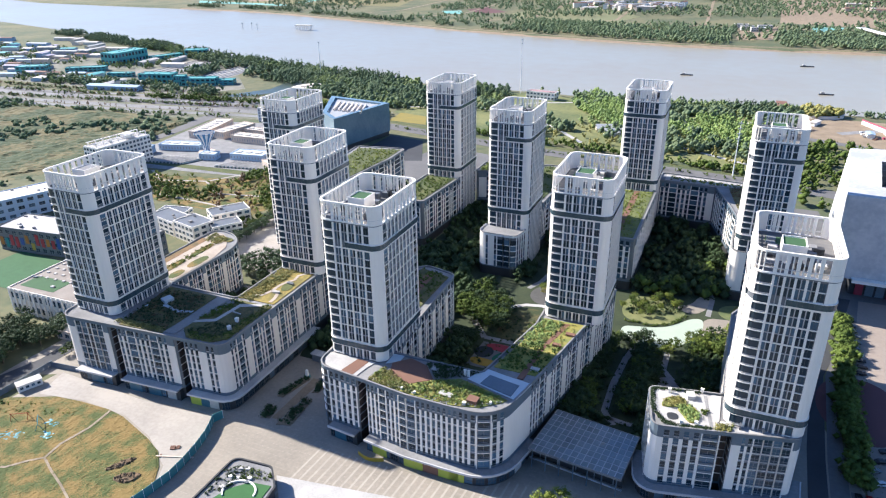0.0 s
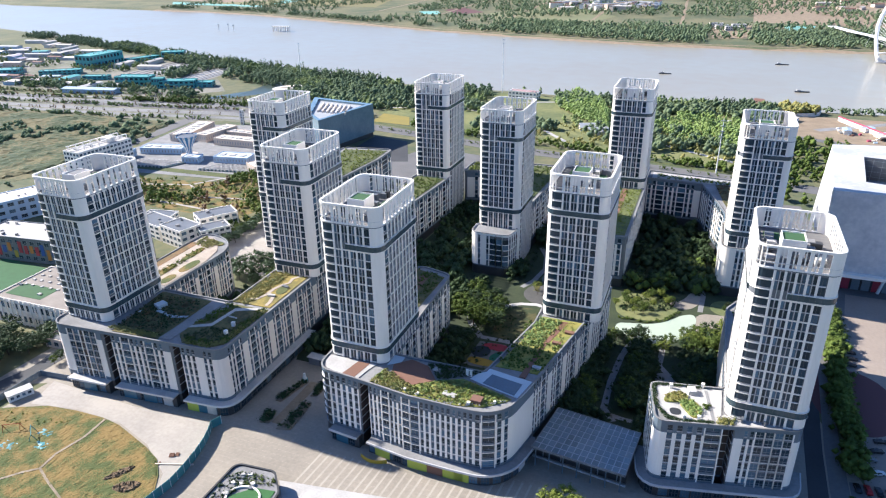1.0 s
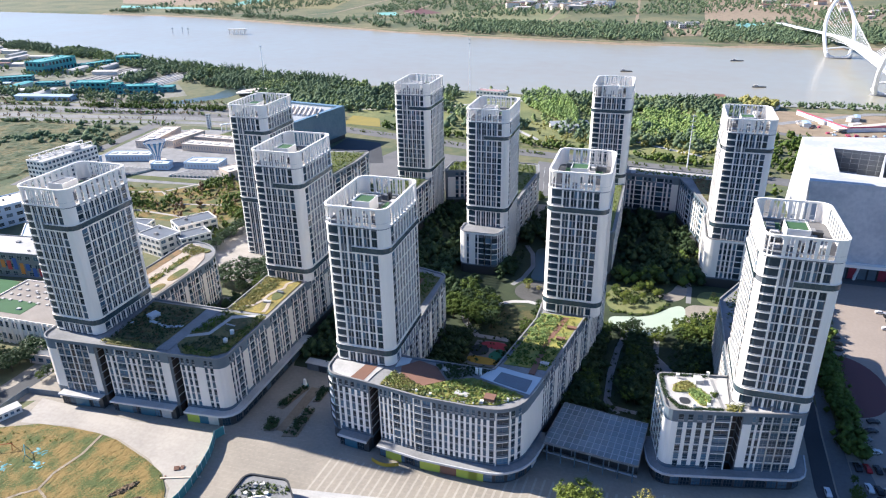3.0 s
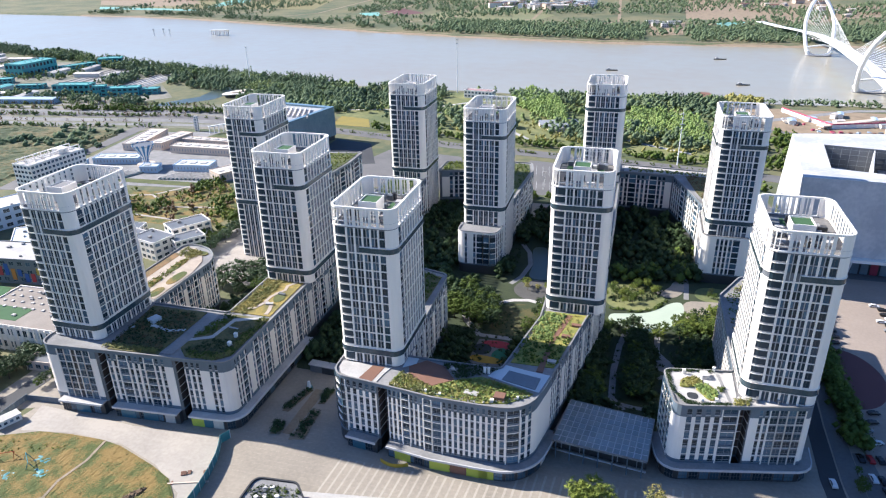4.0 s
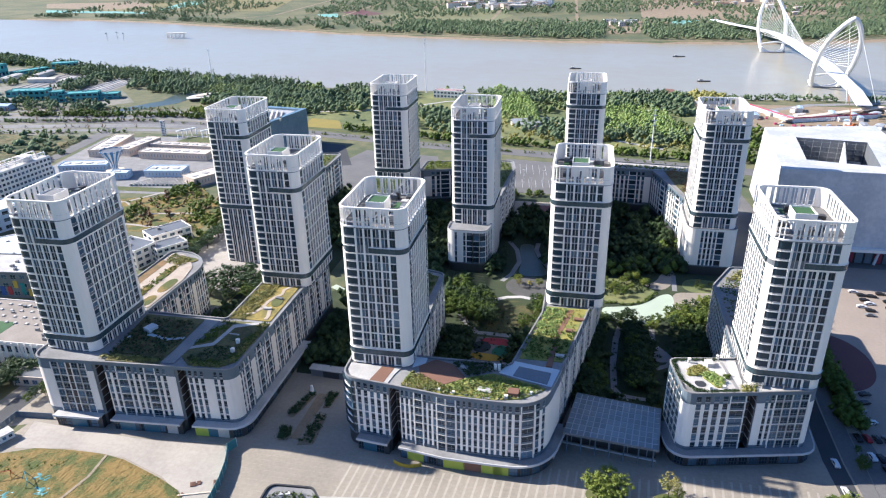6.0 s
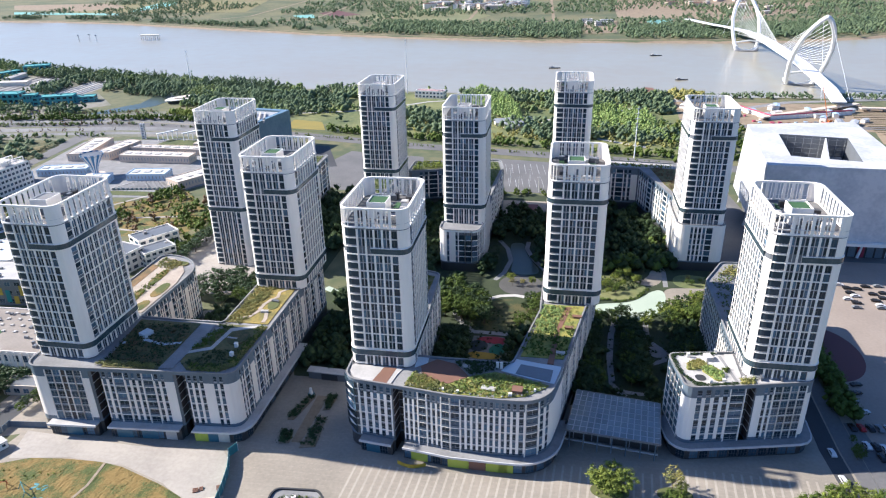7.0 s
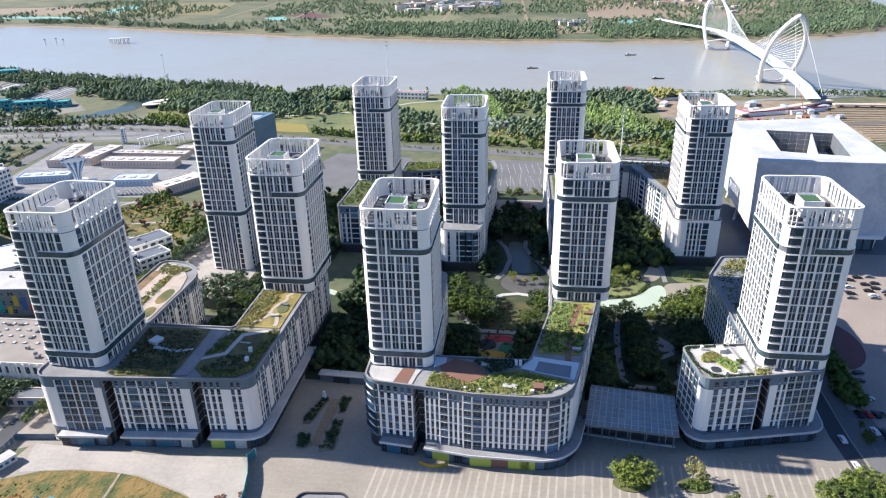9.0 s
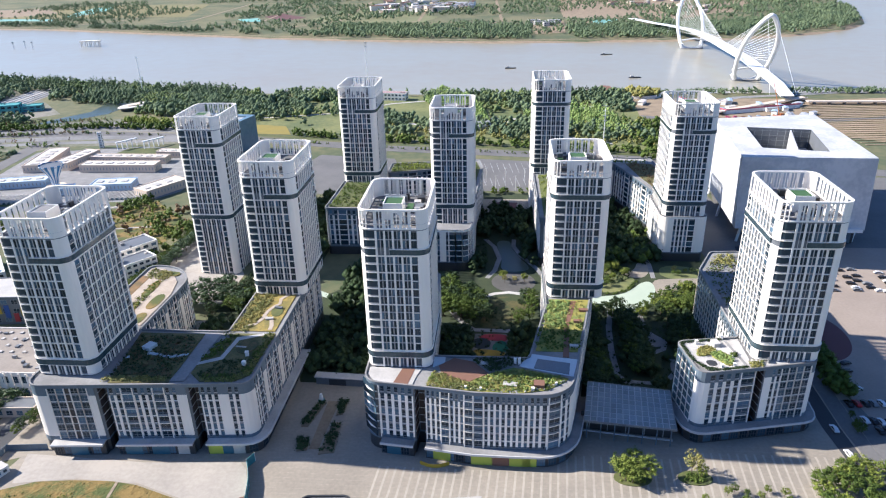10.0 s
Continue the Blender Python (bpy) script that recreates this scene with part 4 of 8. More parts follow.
def museum():
    root = thing("museum", 92, 400, 0, 0, "huge white box museum raised on legs with a cut-open roof", "museum")
    T = pose(-92, -400, 0)
    top = [(55.5, 357.5), (126, 355), (133, 459), (65, 447)]
    bot = [(56.5, 355), (127, 354), (131, 455), (62, 446)]
    hole = [(72, 376), (106, 368), (115, 417), (78, 424)]
    a = Acc()
    zt, zb = 51.6, 10
    vs = [(x, y, zb) for x, y in bot] + [(x, y, zt) for x, y in top] + [(x, y, zt) for x, y in hole] + [(x, y, 36) for x, y in hole]
    fs = [(0, 1, 5, 4), (1, 2, 6, 5), (2, 3, 7, 6), (3, 0, 4, 7), (3, 2, 1, 0)]
    fs += [(4 + i, 4 + (i + 1) % 4, 8 + (i + 1) % 4, 8 + i) for i in range(4)]
    a.add(vs, fs)
    cw = Acc().add([(x, y, 35.5) for x, y in hole] + [(x, y, zt - 0.02) for x, y in hole], [(0, 1, 5, 4), (1, 2, 6, 5), (2, 3, 7, 6), (3, 0, 4, 7), (0, 1, 2, 3)])
    part("court_wall", cw, [GREYP], root, "dark gridded walls of the roof court", T)
    part("body", a, MUSEUM, root, "white metal panel box", T)
    inner = [("terrace", 74, 382, 8, 14, 3, SLATE), ("terrace", 99, 378, 10, 8, 4, GREYR), ("terrace", 82, 410, 10, 12, 5, SLATE), ("terrace", 104, 402, 7, 20, 6, CONC), ("skylight", 90, 393, 10, 14, 1.5, PALEB), ("skylight", 96, 412, 16, 6, 3, GREYR)]
    for nm, x, y, w, d, hh, mm in inner:
        part(nm, Acc().box(x + w / 4, y, 36.05, w * 0.9, d * 0.8, hh, -0.2), mm, root, "", T)
    part("court_floor", Acc().prism([(73, 377), (105, 369), (114, 416), (79, 423)], 36.0, 36.04), SLATE, root, "dark roof court floor", T)
    for k in range(9):
        part("court_mullion", Acc().tube([(73 + k * 4.0, 376.2 - k * 0.95 + 0.5, 36), (73 + k * 4.0, 376.2 - k * 0.95 + 0.5, 51)], 0.12, 4), FRAME, root, "", T)
        part("court_mullion", Acc().tube([(78.5 + k * 4.4, 423 - k * 0.85, 36), (78.5 + k * 4.4, 423 - k * 0.85, 51)], 0.12, 4), FRAME, root, "", T)
    for k in range(5):
        part("court_rail", Acc().tube([(73, 376.6, 38 + 3 * k), (105.4, 368.9, 38 + 3 * k)], 0.1, 4), FRAME, root, "", T)
        part("court_rail", Acc().tube([(78.5, 423.2, 38 + 3 * k), (114.4, 416.4, 38 + 3 * k)], 0.1, 4), FRAME, root, "", T)
    part("partition", Acc().box(97, 396, 36.05, 0.8, 46, 15, -0.27), MUSEUM, root, "white wall across the roof court", T)
    part("ramp", Acc().box(84, 392, 36.05, 11, 20, 3.5, -0.2), GREYR, root, "grey roof of the sunken hall", T)
    part("entrance_lip", Acc().box(95, 353.2, 9.4, 60, 3.4, 1.6), WHITE, root, "white entrance soffit edge", T)
    # Every third panel is painted red in place of the hall's red glow.
    for k in range(12):
        part("hall_panel", Acc().box(70 + k * 4.6, 358.3, 0.5, 3.6, 0.2, 7.5, -0.02), mat("red_glow_panel", (0.30, 0.03, 0.06), 0.5) if k == 0 else bpy.data.materials["red_glow_panel"] if k % 3 == 0 else SLATE, root, "", T)
    part("loading_notch", Acc().add([(60.0, 372, 11), (60.6, 392, 11), (60.2, 392, 38), (59.2, 372, 34)], [(0, 1, 2, 3)]), GREYP, root, "grey recessed wall panel", T)
    part("glass_hall", Acc().prism([(66, 359.5), (124, 358.5), (126, 446), (70, 440)], 0, 9.9), DARK, root, "dark glazed ground floor", T)
    for x, y in ((60, 360), (85, 358), (110, 358), (124, 360), (128, 400), (128, 450), (66, 442), (60, 400)):
        part("leg", Acc().tube([(x, y, 0), (x + 2, y + 1, 10.2)], 0.8, 10), STEELW, root, "", T)
    return root


museum()


# ---- bridge ----


def bridge():
    root = thing("footbridge", 228, 1020, -4, 0, "white curved footbridge with two leaning egg-shaped arches and stay cables", "bridge")
    T = pose(-228, -1020, 4)
    deck = [(191, 1515, 8), (212, 1400, 11), (226, 1328, 14), (238, 1226, 18), (240, 1130, 20), (236, 1031, 20), (232, 896, 18), (226, 777, 12), (221, 728, 7)]
    line = []
    for i in range(len(deck) - 1):
        for j in range(6):
            f = j / 6
            line.append(tuple(deck[i][k] + (deck[i + 1][k] - deck[i][k]) * f for k in range(3)))
    line.append(deck[-1])
    a = Acc()
    n = len(line)
    vs = []
    for i, (x, y, z) in enumerate(line):
        w = 7.0 + 3.0 * math.exp(-((y - 1020) / 180.0) ** 2)
        for dx, dz in ((-w, 0), (w, 0), (w, 0.9), (-w, 0.9)):
            vs.append((x + dx, y, z + dz))
        vs.append((x, y, z - 1.6))
    fs = []
    for i in range(n - 1):
        p, q = 5 * i, 5 * i + 5
        fs += [(p + 3, p + 2, q + 2, q + 3), (p + 2, p + 1, q + 1, q + 2), (p, p + 3, q + 3, q), (p + 1, p + 4, q + 4, q + 1), (p + 4, p, q, q + 4)]
    a.add(vs, fs)
    part("deck", a, STEELW, root, "white steel deck", T)
    shape = [(-5, 13.5), (8, 17.5), (25, 20), (42, 19.5), (55, 16.5), (66, 11.5), (74, 6), (78, 2.2), (79, 0)]
    hs, ws = zip(*shape)
    for y0, lean in ((884, -0.66), (1160, 0.66)):
        xm = 228
        side_pts = []
        for j in range(33):
            a = j / 32 * math.pi / 2
            h = -5 + 84 * math.sin(a)
            side_pts.append((float(np.interp(h, hs, ws)) if j < 32 else 0.0, h))
        ring = [(xm - w, y0 + lean * max(0, h + 5), h) for w, h in side_pts] + [(xm + w, y0 + lean * max(0, h + 5), h) for w, h in side_pts[-2::-1]]
        part("arch", Acc().tube(ring, 2.7, 10), STEELW, root, "white leaning egg-shaped arch", T)
        part("pier_foot", Acc().prism([(xm + 19 * math.cos(k * math.pi / 8), y0 + 7 * math.sin(k * math.pi / 8)) for k in range(16)], -9, -2.5), CONC, root, "", T)
        part("arch_foot", Acc().tube([(xm + 16.5 * math.cos(k * math.pi / 14), y0, 4 - 8.5 * math.sin(k * math.pi / 14)) for k in range(15)], 2.9, 10), STEELW, root, "white rounded foot of the arch", T)
        part("cross_beam", Acc().tube([(xm - 18, y0 - 0, 9), (xm + 4, y0, 12), (xm + 22, y0, 9)], 1.2, 8), STEELW, root, "", T)
        for side in (-1, 1):
            for k in range(13):
                h = 22 + 52 * k / 12
                w = float(np.interp(h, hs, ws)) * side
                yd = y0 + (1022 - y0) * (0.16 + 0.062 * k)
                part("stay_cable", Acc().tube([(xm + w, y0 + lean * (h + 5), h), (236 + side * 7, yd, 19)], 0.2, 4), STEELW, root, "", T)
            part("back_stay", Acc().tube([(xm + 4 * side, y0 + lean * 83, 78), (xm + 14 * side, y0 + lean * 190, 3)], 0.2, 4), STEELW, root, "", T)
    return root


bridge()

# ---- site: paving, roads, lawns ----
sheet("road", [(40, 60), (48, 60), (48, 164), (46.6, 174), (46, 190), (46.6, 220), (49.5, 275), (54.5, 292), (66, 350), (86, 470), (76, 472), (57, 352), (45.5, 287), (41, 225), (40.4, 207), (39.8, 190), (41, 172), (41, 164)], 0.06, ASPH, "dark asphalt street beside the estate", 0.3)
# Footway uses the darker asphalt, so its shade is in the colour.
sheet("pavement", [(47.8, 170), (52.6, 170), (52.6, 200), (53, 262), (58, 300), (56, 300), (50.4, 276), (47.2, 220), (46.6, 190)], 0.16, ASPHL, "kerbed footway in grey darkened for shade", 0.3)
sheet("side_lot", [(48.2, 110), (90, 110), (90, 175.5), (61, 175.5), (58.4, 207), (53, 207), (52.8, 168), (48.2, 168)], 0.055, ASPHL, "grey asphalt lot beside the street", 0.2)
sheet("parking_lot", [(60, 176), (230, 176), (230, 352), (70, 352), (63, 300), (57, 220)], 0.05, mat("sandy_paving", (0.33, 0.275, 0.225), 0.85, (0.27, 0.225, 0.185), 0.05, 0.8, 1.0), "sandy brown paved car park", 0.3)
sheet("museum_court", [(52, 352), (240, 352), (240, 480), (75, 480), (60, 400)], 0.07, ASPHL, "grey paved museum forecourt", 0.3)
part_disc = [(61 + 15.5 * math.cos(i * math.pi / 20), 256 + 22 * math.sin(i * math.pi / 20)) for i in range(40)]
sheet("service_yard", [(37, 288), (62, 300), (72, 356), (60, 480), (30, 480), (36, 366)], 0.045, ASPHL, "grey paved yard beside the museum", 0.2)
sheet("paved_disc", part_disc, 0.09, PURPLE, "round dark red paved bed", 0.3)
sheet("courtyard", [(-45, 204), (-12, 206), (7, 206), (8, 232), (19, 285), (12, 330), (11, 366), (-3, 420), (-34, 420), (-33.5, 270), (-38, 246)], 0.07, COURT, "planted courtyard ground, shade put into its dark green", 0.3)
sheet("courtyard", [(-100, 188), (-67, 188), (-59, 226), (-58, 268), (-34, 268), (-57, 300), (-57, 402), (-93, 402), (-116, 312), (-150, 300), (-180, 268), (-158, 208), (-126, 208), (-124, 260), (-104, 255)], 0.075, COURT, "planted courtyard ground, shade put into its dark green", 0.3)
sheet("courtyard", [(-152, 330), (-152, 384), (-150, 405), (-113, 418), (-114, 327), (-130, 300)], 0.081, COURT, "planted courtyard ground, shade put into its dark green", 0.3)
sheet("courtyard", [(-216, 201), (-181.5, 201), (-181.5, 264), (-190, 285), (-216, 268)], 0.07, COURT, "planted courtyard ground, shade put into its dark green", 0.3)
pool = [(-33, 286), (-27, 287.5), (-16, 290), (-9, 297), (-5, 303), (1, 306), (2, 296), (-2, 285), (-8, 275), (-14, 271), (-24, 275), (-33, 278)]
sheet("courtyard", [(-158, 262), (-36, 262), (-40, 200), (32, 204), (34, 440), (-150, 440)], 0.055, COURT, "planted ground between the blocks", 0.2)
sheet("resin_court", smooth(pool), 0.12, POOLG, "pale green resin play court", 0.3)
# Bright park green puts the patch of sunlight into these two lawns.
sheet("court_lawn", smooth([(-36, 293), (-20, 291.5), (-12, 296), (-6, 307), (-10, 319), (-36, 319)]), 0.10, PARK, "brighter lawn behind the play court, sunlight in its colour", 0.2)
sheet("court_lawn", smooth([(6, 309), (31, 306), (32, 322), (9, 326)]), 0.10, PARK, "brighter lawn beside the terrace, sunlight in its colour", 0.2)
sheet("terrace", smooth([(0.5, 307), (1.5, 288), (8, 287), (20, 299), (31, 304), (31, 310), (14, 309)], 2), 0.11, PLAZA, "sunlit stone terrace", 0.3)
sheet("terrace", smooth([(-14, 313), (-2, 306.5), (6, 327), (-2, 330), (-5, 318)], 2), 0.11, PLAZA, "sunlit stone terrace", 0.3)


def trail(name, pts, w, material, label, z=0.12):
    """A path of even width along pts."""
    a = Acc()
    n = len(pts)
    left, right = [], []
    for i in range(n):
        d = (Vector(pts[min(i + 1, n - 1)]) - Vector(pts[max(i - 1, 0)])).normalized()
        left.append((pts[i][0] - d.y * w / 2, pts[i][1] + d.x * w / 2))
        right.append((pts[i][0] + d.y * w / 2, pts[i][1] - d.x * w / 2))
    a.band(left, right, z - 0.2, z, 0, False)
    return tagged(part(name, a, material), label, "path", "", "structure")


for pts, w in (([(-23.5, 277), (-25, 268), (-27, 258), (-28.6, 238), (-28.5, 219), (-24, 212)], 2.6), ([(-28, 216), (-20, 214.5), (-11, 214.3), (-5.6, 221.5), (-4, 232)], 2.2), ([(-10.8, 274), (-11.2, 256), (-7.6, 250.3), (-4, 246.8), (-6, 240), (-11.3, 236.5)], 2.4)):
    trail("garden_path", pts, w, CONC, "narrow grey garden path")
sheet("garden_seat", smooth([(-13, 250), (-5, 251), (-4, 243), (-11, 241)]), 0.13, CONC, "small grey paved sitting place in the garden", 0.3)
trail("garden_path", [(3, 309), (4, 328), (-6, 360), (-8, 400)], 2.4, CONC, "narrow grey garden path")
trail("garden_path", [(-147, 276), (-141, 262), (-142, 246), (-146, 230)], 2.6, CONC, "narrow grey garden path")
trail("garden_path", [(-170, 286), (-158, 279), (-148, 280), (-128, 283), (-110, 280)], 4.0, POOLG, "pale garden path")
trail("garden_path", [(-106, 284), (-102.6, 277), (-97.2, 263.2), (-89, 252.5), (-77, 252.3), (-64.7, 251.6)], 3.0, CONC, "curved grey garden path")
trail("garden_path", [(-86, 283), (-84.2, 285.4), (-79.6, 288.5), (-72.4, 290.1), (-66, 288.6), (-58, 286)], 2.6, LROOF, "pale curved garden path")
trail("garden_path", [(-86, 358), (-80.5, 347), (-77.5, 331), (-80, 315), (-84, 306)], 2.6, CONC, "curved grey path beside the pond")
trail("garden_path", [(-69, 358), (-69.5, 348), (-65.5, 335), (-57.5, 319), (-54, 308)], 2.6, CONC, "curved grey path beside the pond")
# Green and brown lawn, its colour lowered to carry tower shade.
sheet("court_lawn", smooth([(-87, 283), (-68, 287), (-62, 280), (-65, 264), (-69, 254.5), (-88, 254.5), (-84, 268)]), 0.11, mat("shade_darkened_lawn", (0.095, 0.085, 0.03), 0.95, (0.04, 0.055, 0.02), 0.15, 0.9, 1.8, bump=0.4), "rough green and brown lawn in the inner court", 0.2)
sheet("pond", smooth([(-79, 356), (-71, 356), (-71, 347), (-67, 334), (-60, 318), (-66, 314), (-77, 314), (-76, 331), (-79, 346)]), 0.12, mat("pond_water", (0.06, 0.085, 0.08), 0.3, (0.09, 0.11, 0.08), 0.1, 1, spec=0.3), "still blue-grey garden pond", 0.3)
# Paving colour lowered too, since sun reaches the oval here.
sheet("oval_court", [(-70 + 11.5 * math.cos(i * math.pi / 16), 302 + 11.5 * math.sin(i * math.pi / 16)) for i in range(32)], 0.10, mat("shade_darkened_paving", (0.105, 0.10, 0.095), 0.85, (0.075, 0.075, 0.07), 0.1, 0.8, 1.0), "oval court in grey darkened for tower shade", 0.3)
sheet("rear_plaza", [(-93, 400), (-57, 400), (-57, 428), (-93, 428)], 0.10, PLAZA, "pale rear entrance plaza", 0.3)
sheet("rear_bed", [(-83, 421), (-66, 421), (-68, 404), (-78, 404)], 0.4, PURPLE, "dark red planted bed", 0.4)
sheet("play_court", [(-88, 249), (-72, 249.5), (-72, 229), (-89, 229)], 0.12, mat("grey_rubber", (0.16, 0.16, 0.15), 0.9), "grey rubber play court", 0.3)
sheet("play_spot", smooth([(-86, 249), (-72.5, 249.3), (-74, 242), (-80, 244), (-86, 243)]), 0.15, mat("red_rubber", (0.30, 0.035, 0.045), 0.9), "red rubber patch of the play court", 0.3)
sheet("play_spot", [(-85 + 4.2 * math.cos(i * math.pi / 12), 241 + 4.5 * math.sin(i * math.pi / 12)) for i in range(24)], 0.17, mat("dark_rubber", (0.02, 0.03, 0.035), 0.9), "dark round rubber spot", 0.3)
sheet("play_spot", smooth([(-80, 240), (-76, 245), (-73, 240), (-73, 234), (-80, 235)], 2), 0.18, mat("green_rubber", (0.03, 0.14, 0.075), 0.9), "green rubber patch", 0.3)
sheet("play_spot", smooth([(-89, 236), (-80, 236), (-73.5, 234), (-76, 230.5), (-88, 230.5)], 2), 0.2, mat("yellow_rubber", (0.38, 0.25, 0.03), 0.9), "yellow rubber strip", 0.3)

# front: dry ground behind a hoarding, pale slabs
dry = [(-253, 60), (-160, 60), (-158, 117), (-159, 123), (-164, 131), (-170, 137), (-179, 141), (-188, 144), (-197, 147), (-206, 148.2), (-219, 148), (-232, 146.5), (-242, 142), (-253, 137)]
sheet("dry_lawn", dry, 0.3, DRY, "dry yellow-green rough grass behind the hoarding", 0.4)


def rough_ground(name, label, pts, z, cell, amp, scale, material, category):
    """Uneven ground over a polygon: a grid of small lumps."""
    (x0, x1, y0, y1), keep = bbox(pts), inside(pts)
    nx, ny = int((x1 - x0) / cell) + 2, int((y1 - y0) / cell) + 2
    on = [[keep(x0 + i * cell, y0 + j * cell) for j in range(ny)] for i in range(nx)]
    vs, fs, index = [], [], {}
    for i in range(nx):
        for j in range(ny):
            if on[i][j]:
                x, y = x0 + i * cell, y0 + j * cell
                edge = not all(0 <= i + a < nx and 0 <= j + b < ny and on[i + a][j + b] for a, b in ((1, 0), (-1, 0), (0, 1), (0, -1)))
                h = 0.5 + 0.5 * noise.noise((x * scale, y * scale, 1)) + 0.55 * noise.noise((x * scale * 2.7, y * scale * 2.7, 5)) + 0.3 * noise.noise((x * scale * 7, y * scale * 7, 9))
                index[i, j] = len(vs)
                vs.append((x, y, z if edge else z + 0.02 + amp * max(0.0, h)))
    for i in range(nx - 1):
        for j in range(ny - 1):
            q = [(i, j), (i + 1, j), (i + 1, j + 1), (i, j + 1)]
            if all(k in index for k in q):
                fs.append(tuple(index[k] for k in q))
    return tagged(part(name, Acc().add(vs, fs), material), label, category, "", "stuff")


rough_ground("rough_grass", "tall rough dry and green grass", dry, 0.3, 0.6, 0.3, 0.5, DRY, "grass")
DIRT = mat("trodden_dirt", (0.34, 0.28, 0.20), 0.95, (0.22, 0.18, 0.12), 0.3, 2.0, 1.6, bump=0.5)
trail("dirt_track", [(-240, 100), (-226, 106), (-213, 110.5), (-208.6, 115.6), (-204.5, 119), (-205.5, 126.6), (-203.3, 137.1), (-204.1, 147.6)], 1.0, DIRT, "trodden pale dirt track", 0.56)
trail("dirt_track", [(-204.4, 119), (-196.4, 115.2), (-187, 111.3), (-176, 106)], 0.8, DIRT, "trodden pale dirt track", 0.57)
HEAP = mat("brown_earth", (0.20, 0.135, 0.075), 0.95, (0.11, 0.08, 0.045), 0.5, 2.4, 2.0, bump=1.0)
for pts in ([(-181, 121), (-176, 124), (-173, 131), (-175, 132), (-179, 127)], [(-174, 119), (-167, 120), (-165, 126), (-170, 126), (-174, 123)]):
    rough_ground("earth_heap", "low heap of dug brown earth", smooth(pts, 2), 0.4, 0.4, 0.9, 0.8, HEAP, "earth")
sheet("concrete_apron", [(-244, 160), (-240, 145.5), (-219, 149), (-197, 148), (-179, 142), (-163, 132), (-158, 122), (-156.5, 128), (-157, 138), (-160, 150), (-163, 157), (-166, 160), (-200, 158)], 0.06, APRON, "sunlit bare pale concrete apron", 0.1)
sheet("street", [(-269, 60), (-257, 60), (-257.5, 142), (-255, 162), (-254, 176), (-263, 176), (-262, 164), (-267, 148)], 0.07, ASPH, "dark asphalt side street", 0.3)
stripe = Acc()
for i in range(70):
    x = -152 + i * 2.9
    if x < -122:
        continue
    y1 = 170 if -60 < x < -12 or x > 36 else 161 if x < -60 and x > -125 else 200 if x < -125 else 174
    stripe.box(x, 90 + (y1 - 90) / 2, 0.015, 0.75, y1 - 90, 0.03, -0.08)
tagged(part("paving_stripe", stripe, PLAZAD), "thin pale lines in the plaza paving", "paving", "", "stuff")
wide = Acc()
for i in range(40):
    wide.box(-70, 84 + i * 2.4, 0.012, 230, 0.05, 0.022)
tagged(part("paving_joint", wide, PLAZAD), "fine joints in the plaza paving", "paving", "", "stuff")

sheet("forecourt", [(-144, 168), (-140.5, 168), (-139, 196), (-143.5, 196)], 0.07, SOIL, "sandy brown forecourt strip between hedges", 0.2)

sheet("street", [(-263, 172), (-256.5, 172), (-256.8, 187), (-257, 262), (-263, 262), (-262.6, 192)], 0.075, ASPHL, "grey lane between the hall and the long block", 0.3)
# wide road, railway land and car parks behind
trail("highway", [(-900, 590), (-640, 590), (-470, 606), (-330, 590), (-180, 556), (-90, 543), (-20, 533), (60, 520), (160, 500), (300, 470)], 17, ASPHL, "wide grey highway", 0.10)
trail("verge", [(-470, 625), (-330, 607), (-180, 573), (-90, 560), (-20, 548), (60, 533)], 5, GRASS, "grass verge", 0.09)
ROADG = mat("grey_road", (0.24, 0.235, 0.23), 0.85, (0.15, 0.15, 0.145), 0.03, 0.4, 1.4)
sheet("road_land", [(-1100, 535), (-720, 538), (-620, 545), (-520, 528), (-470, 560), (-330, 575), (-330, 640), (-480, 668), (-570, 640), (-700, 604), (-800, 588), (-1100, 575)], 0.06, mat("road_land", (0.23, 0.21, 0.17), 0.9, (0.13, 0.14, 0.08), 0.02, 0.3, 1.8), "bare strip of land between carriageways", 0.2)
for dy, w in ((-40, 9), (-22, 13), (14, 15), (36, 8)):
    trail("highway", [(-1100, 565 + dy * 0.6), (-800, 568 + dy * 0.8), (-620, 590 + dy), (-480, 612 + dy), (-330, 606 + dy * 0.5)], w, ROADG, "broad grey carriageway", 0.10 + (dy + 50) * 0.0004)
trail("side_road", [(-478, 370), (-488, 424), (-499, 534), (-508, 600)], 15, ASPHL, "straight grey road between fields", 0.11)
trail("side_road", [(-286, 300), (-262, 330), (-262, 400), (-300, 470), (-330, 520), (-330, 590)], 7, ASPHL, "narrow side road", 0.10)
sheet("car_park", [(-250, 462), (-230, 535), (-165, 524), (-150, 470), (-156, 440), (-210, 436)], 0.09, ASPHL, "grey car park", 0.2)
sheet("car_park", [(-108, 445), (-108, 526), (-40, 516), (-36, 445)], 0.09, ASPHL, "grey empty forecourt", 0.2)
sheet("car_park", [(-290, 470), (-290, 556), (-254, 547), (-229, 491)], 0.10, ASPH, "dark car park", 0.2)
sheet("yellow_lawn", [(-318, 606), (-322, 641), (-290, 634), (-276, 602)], 0.12, mat("yellow_turf", (0.30, 0.23, 0.04), 0.95, (0.2, 0.18, 0.05), 0.1, 0.8), "yellowed lawn beside the road", 0.2)
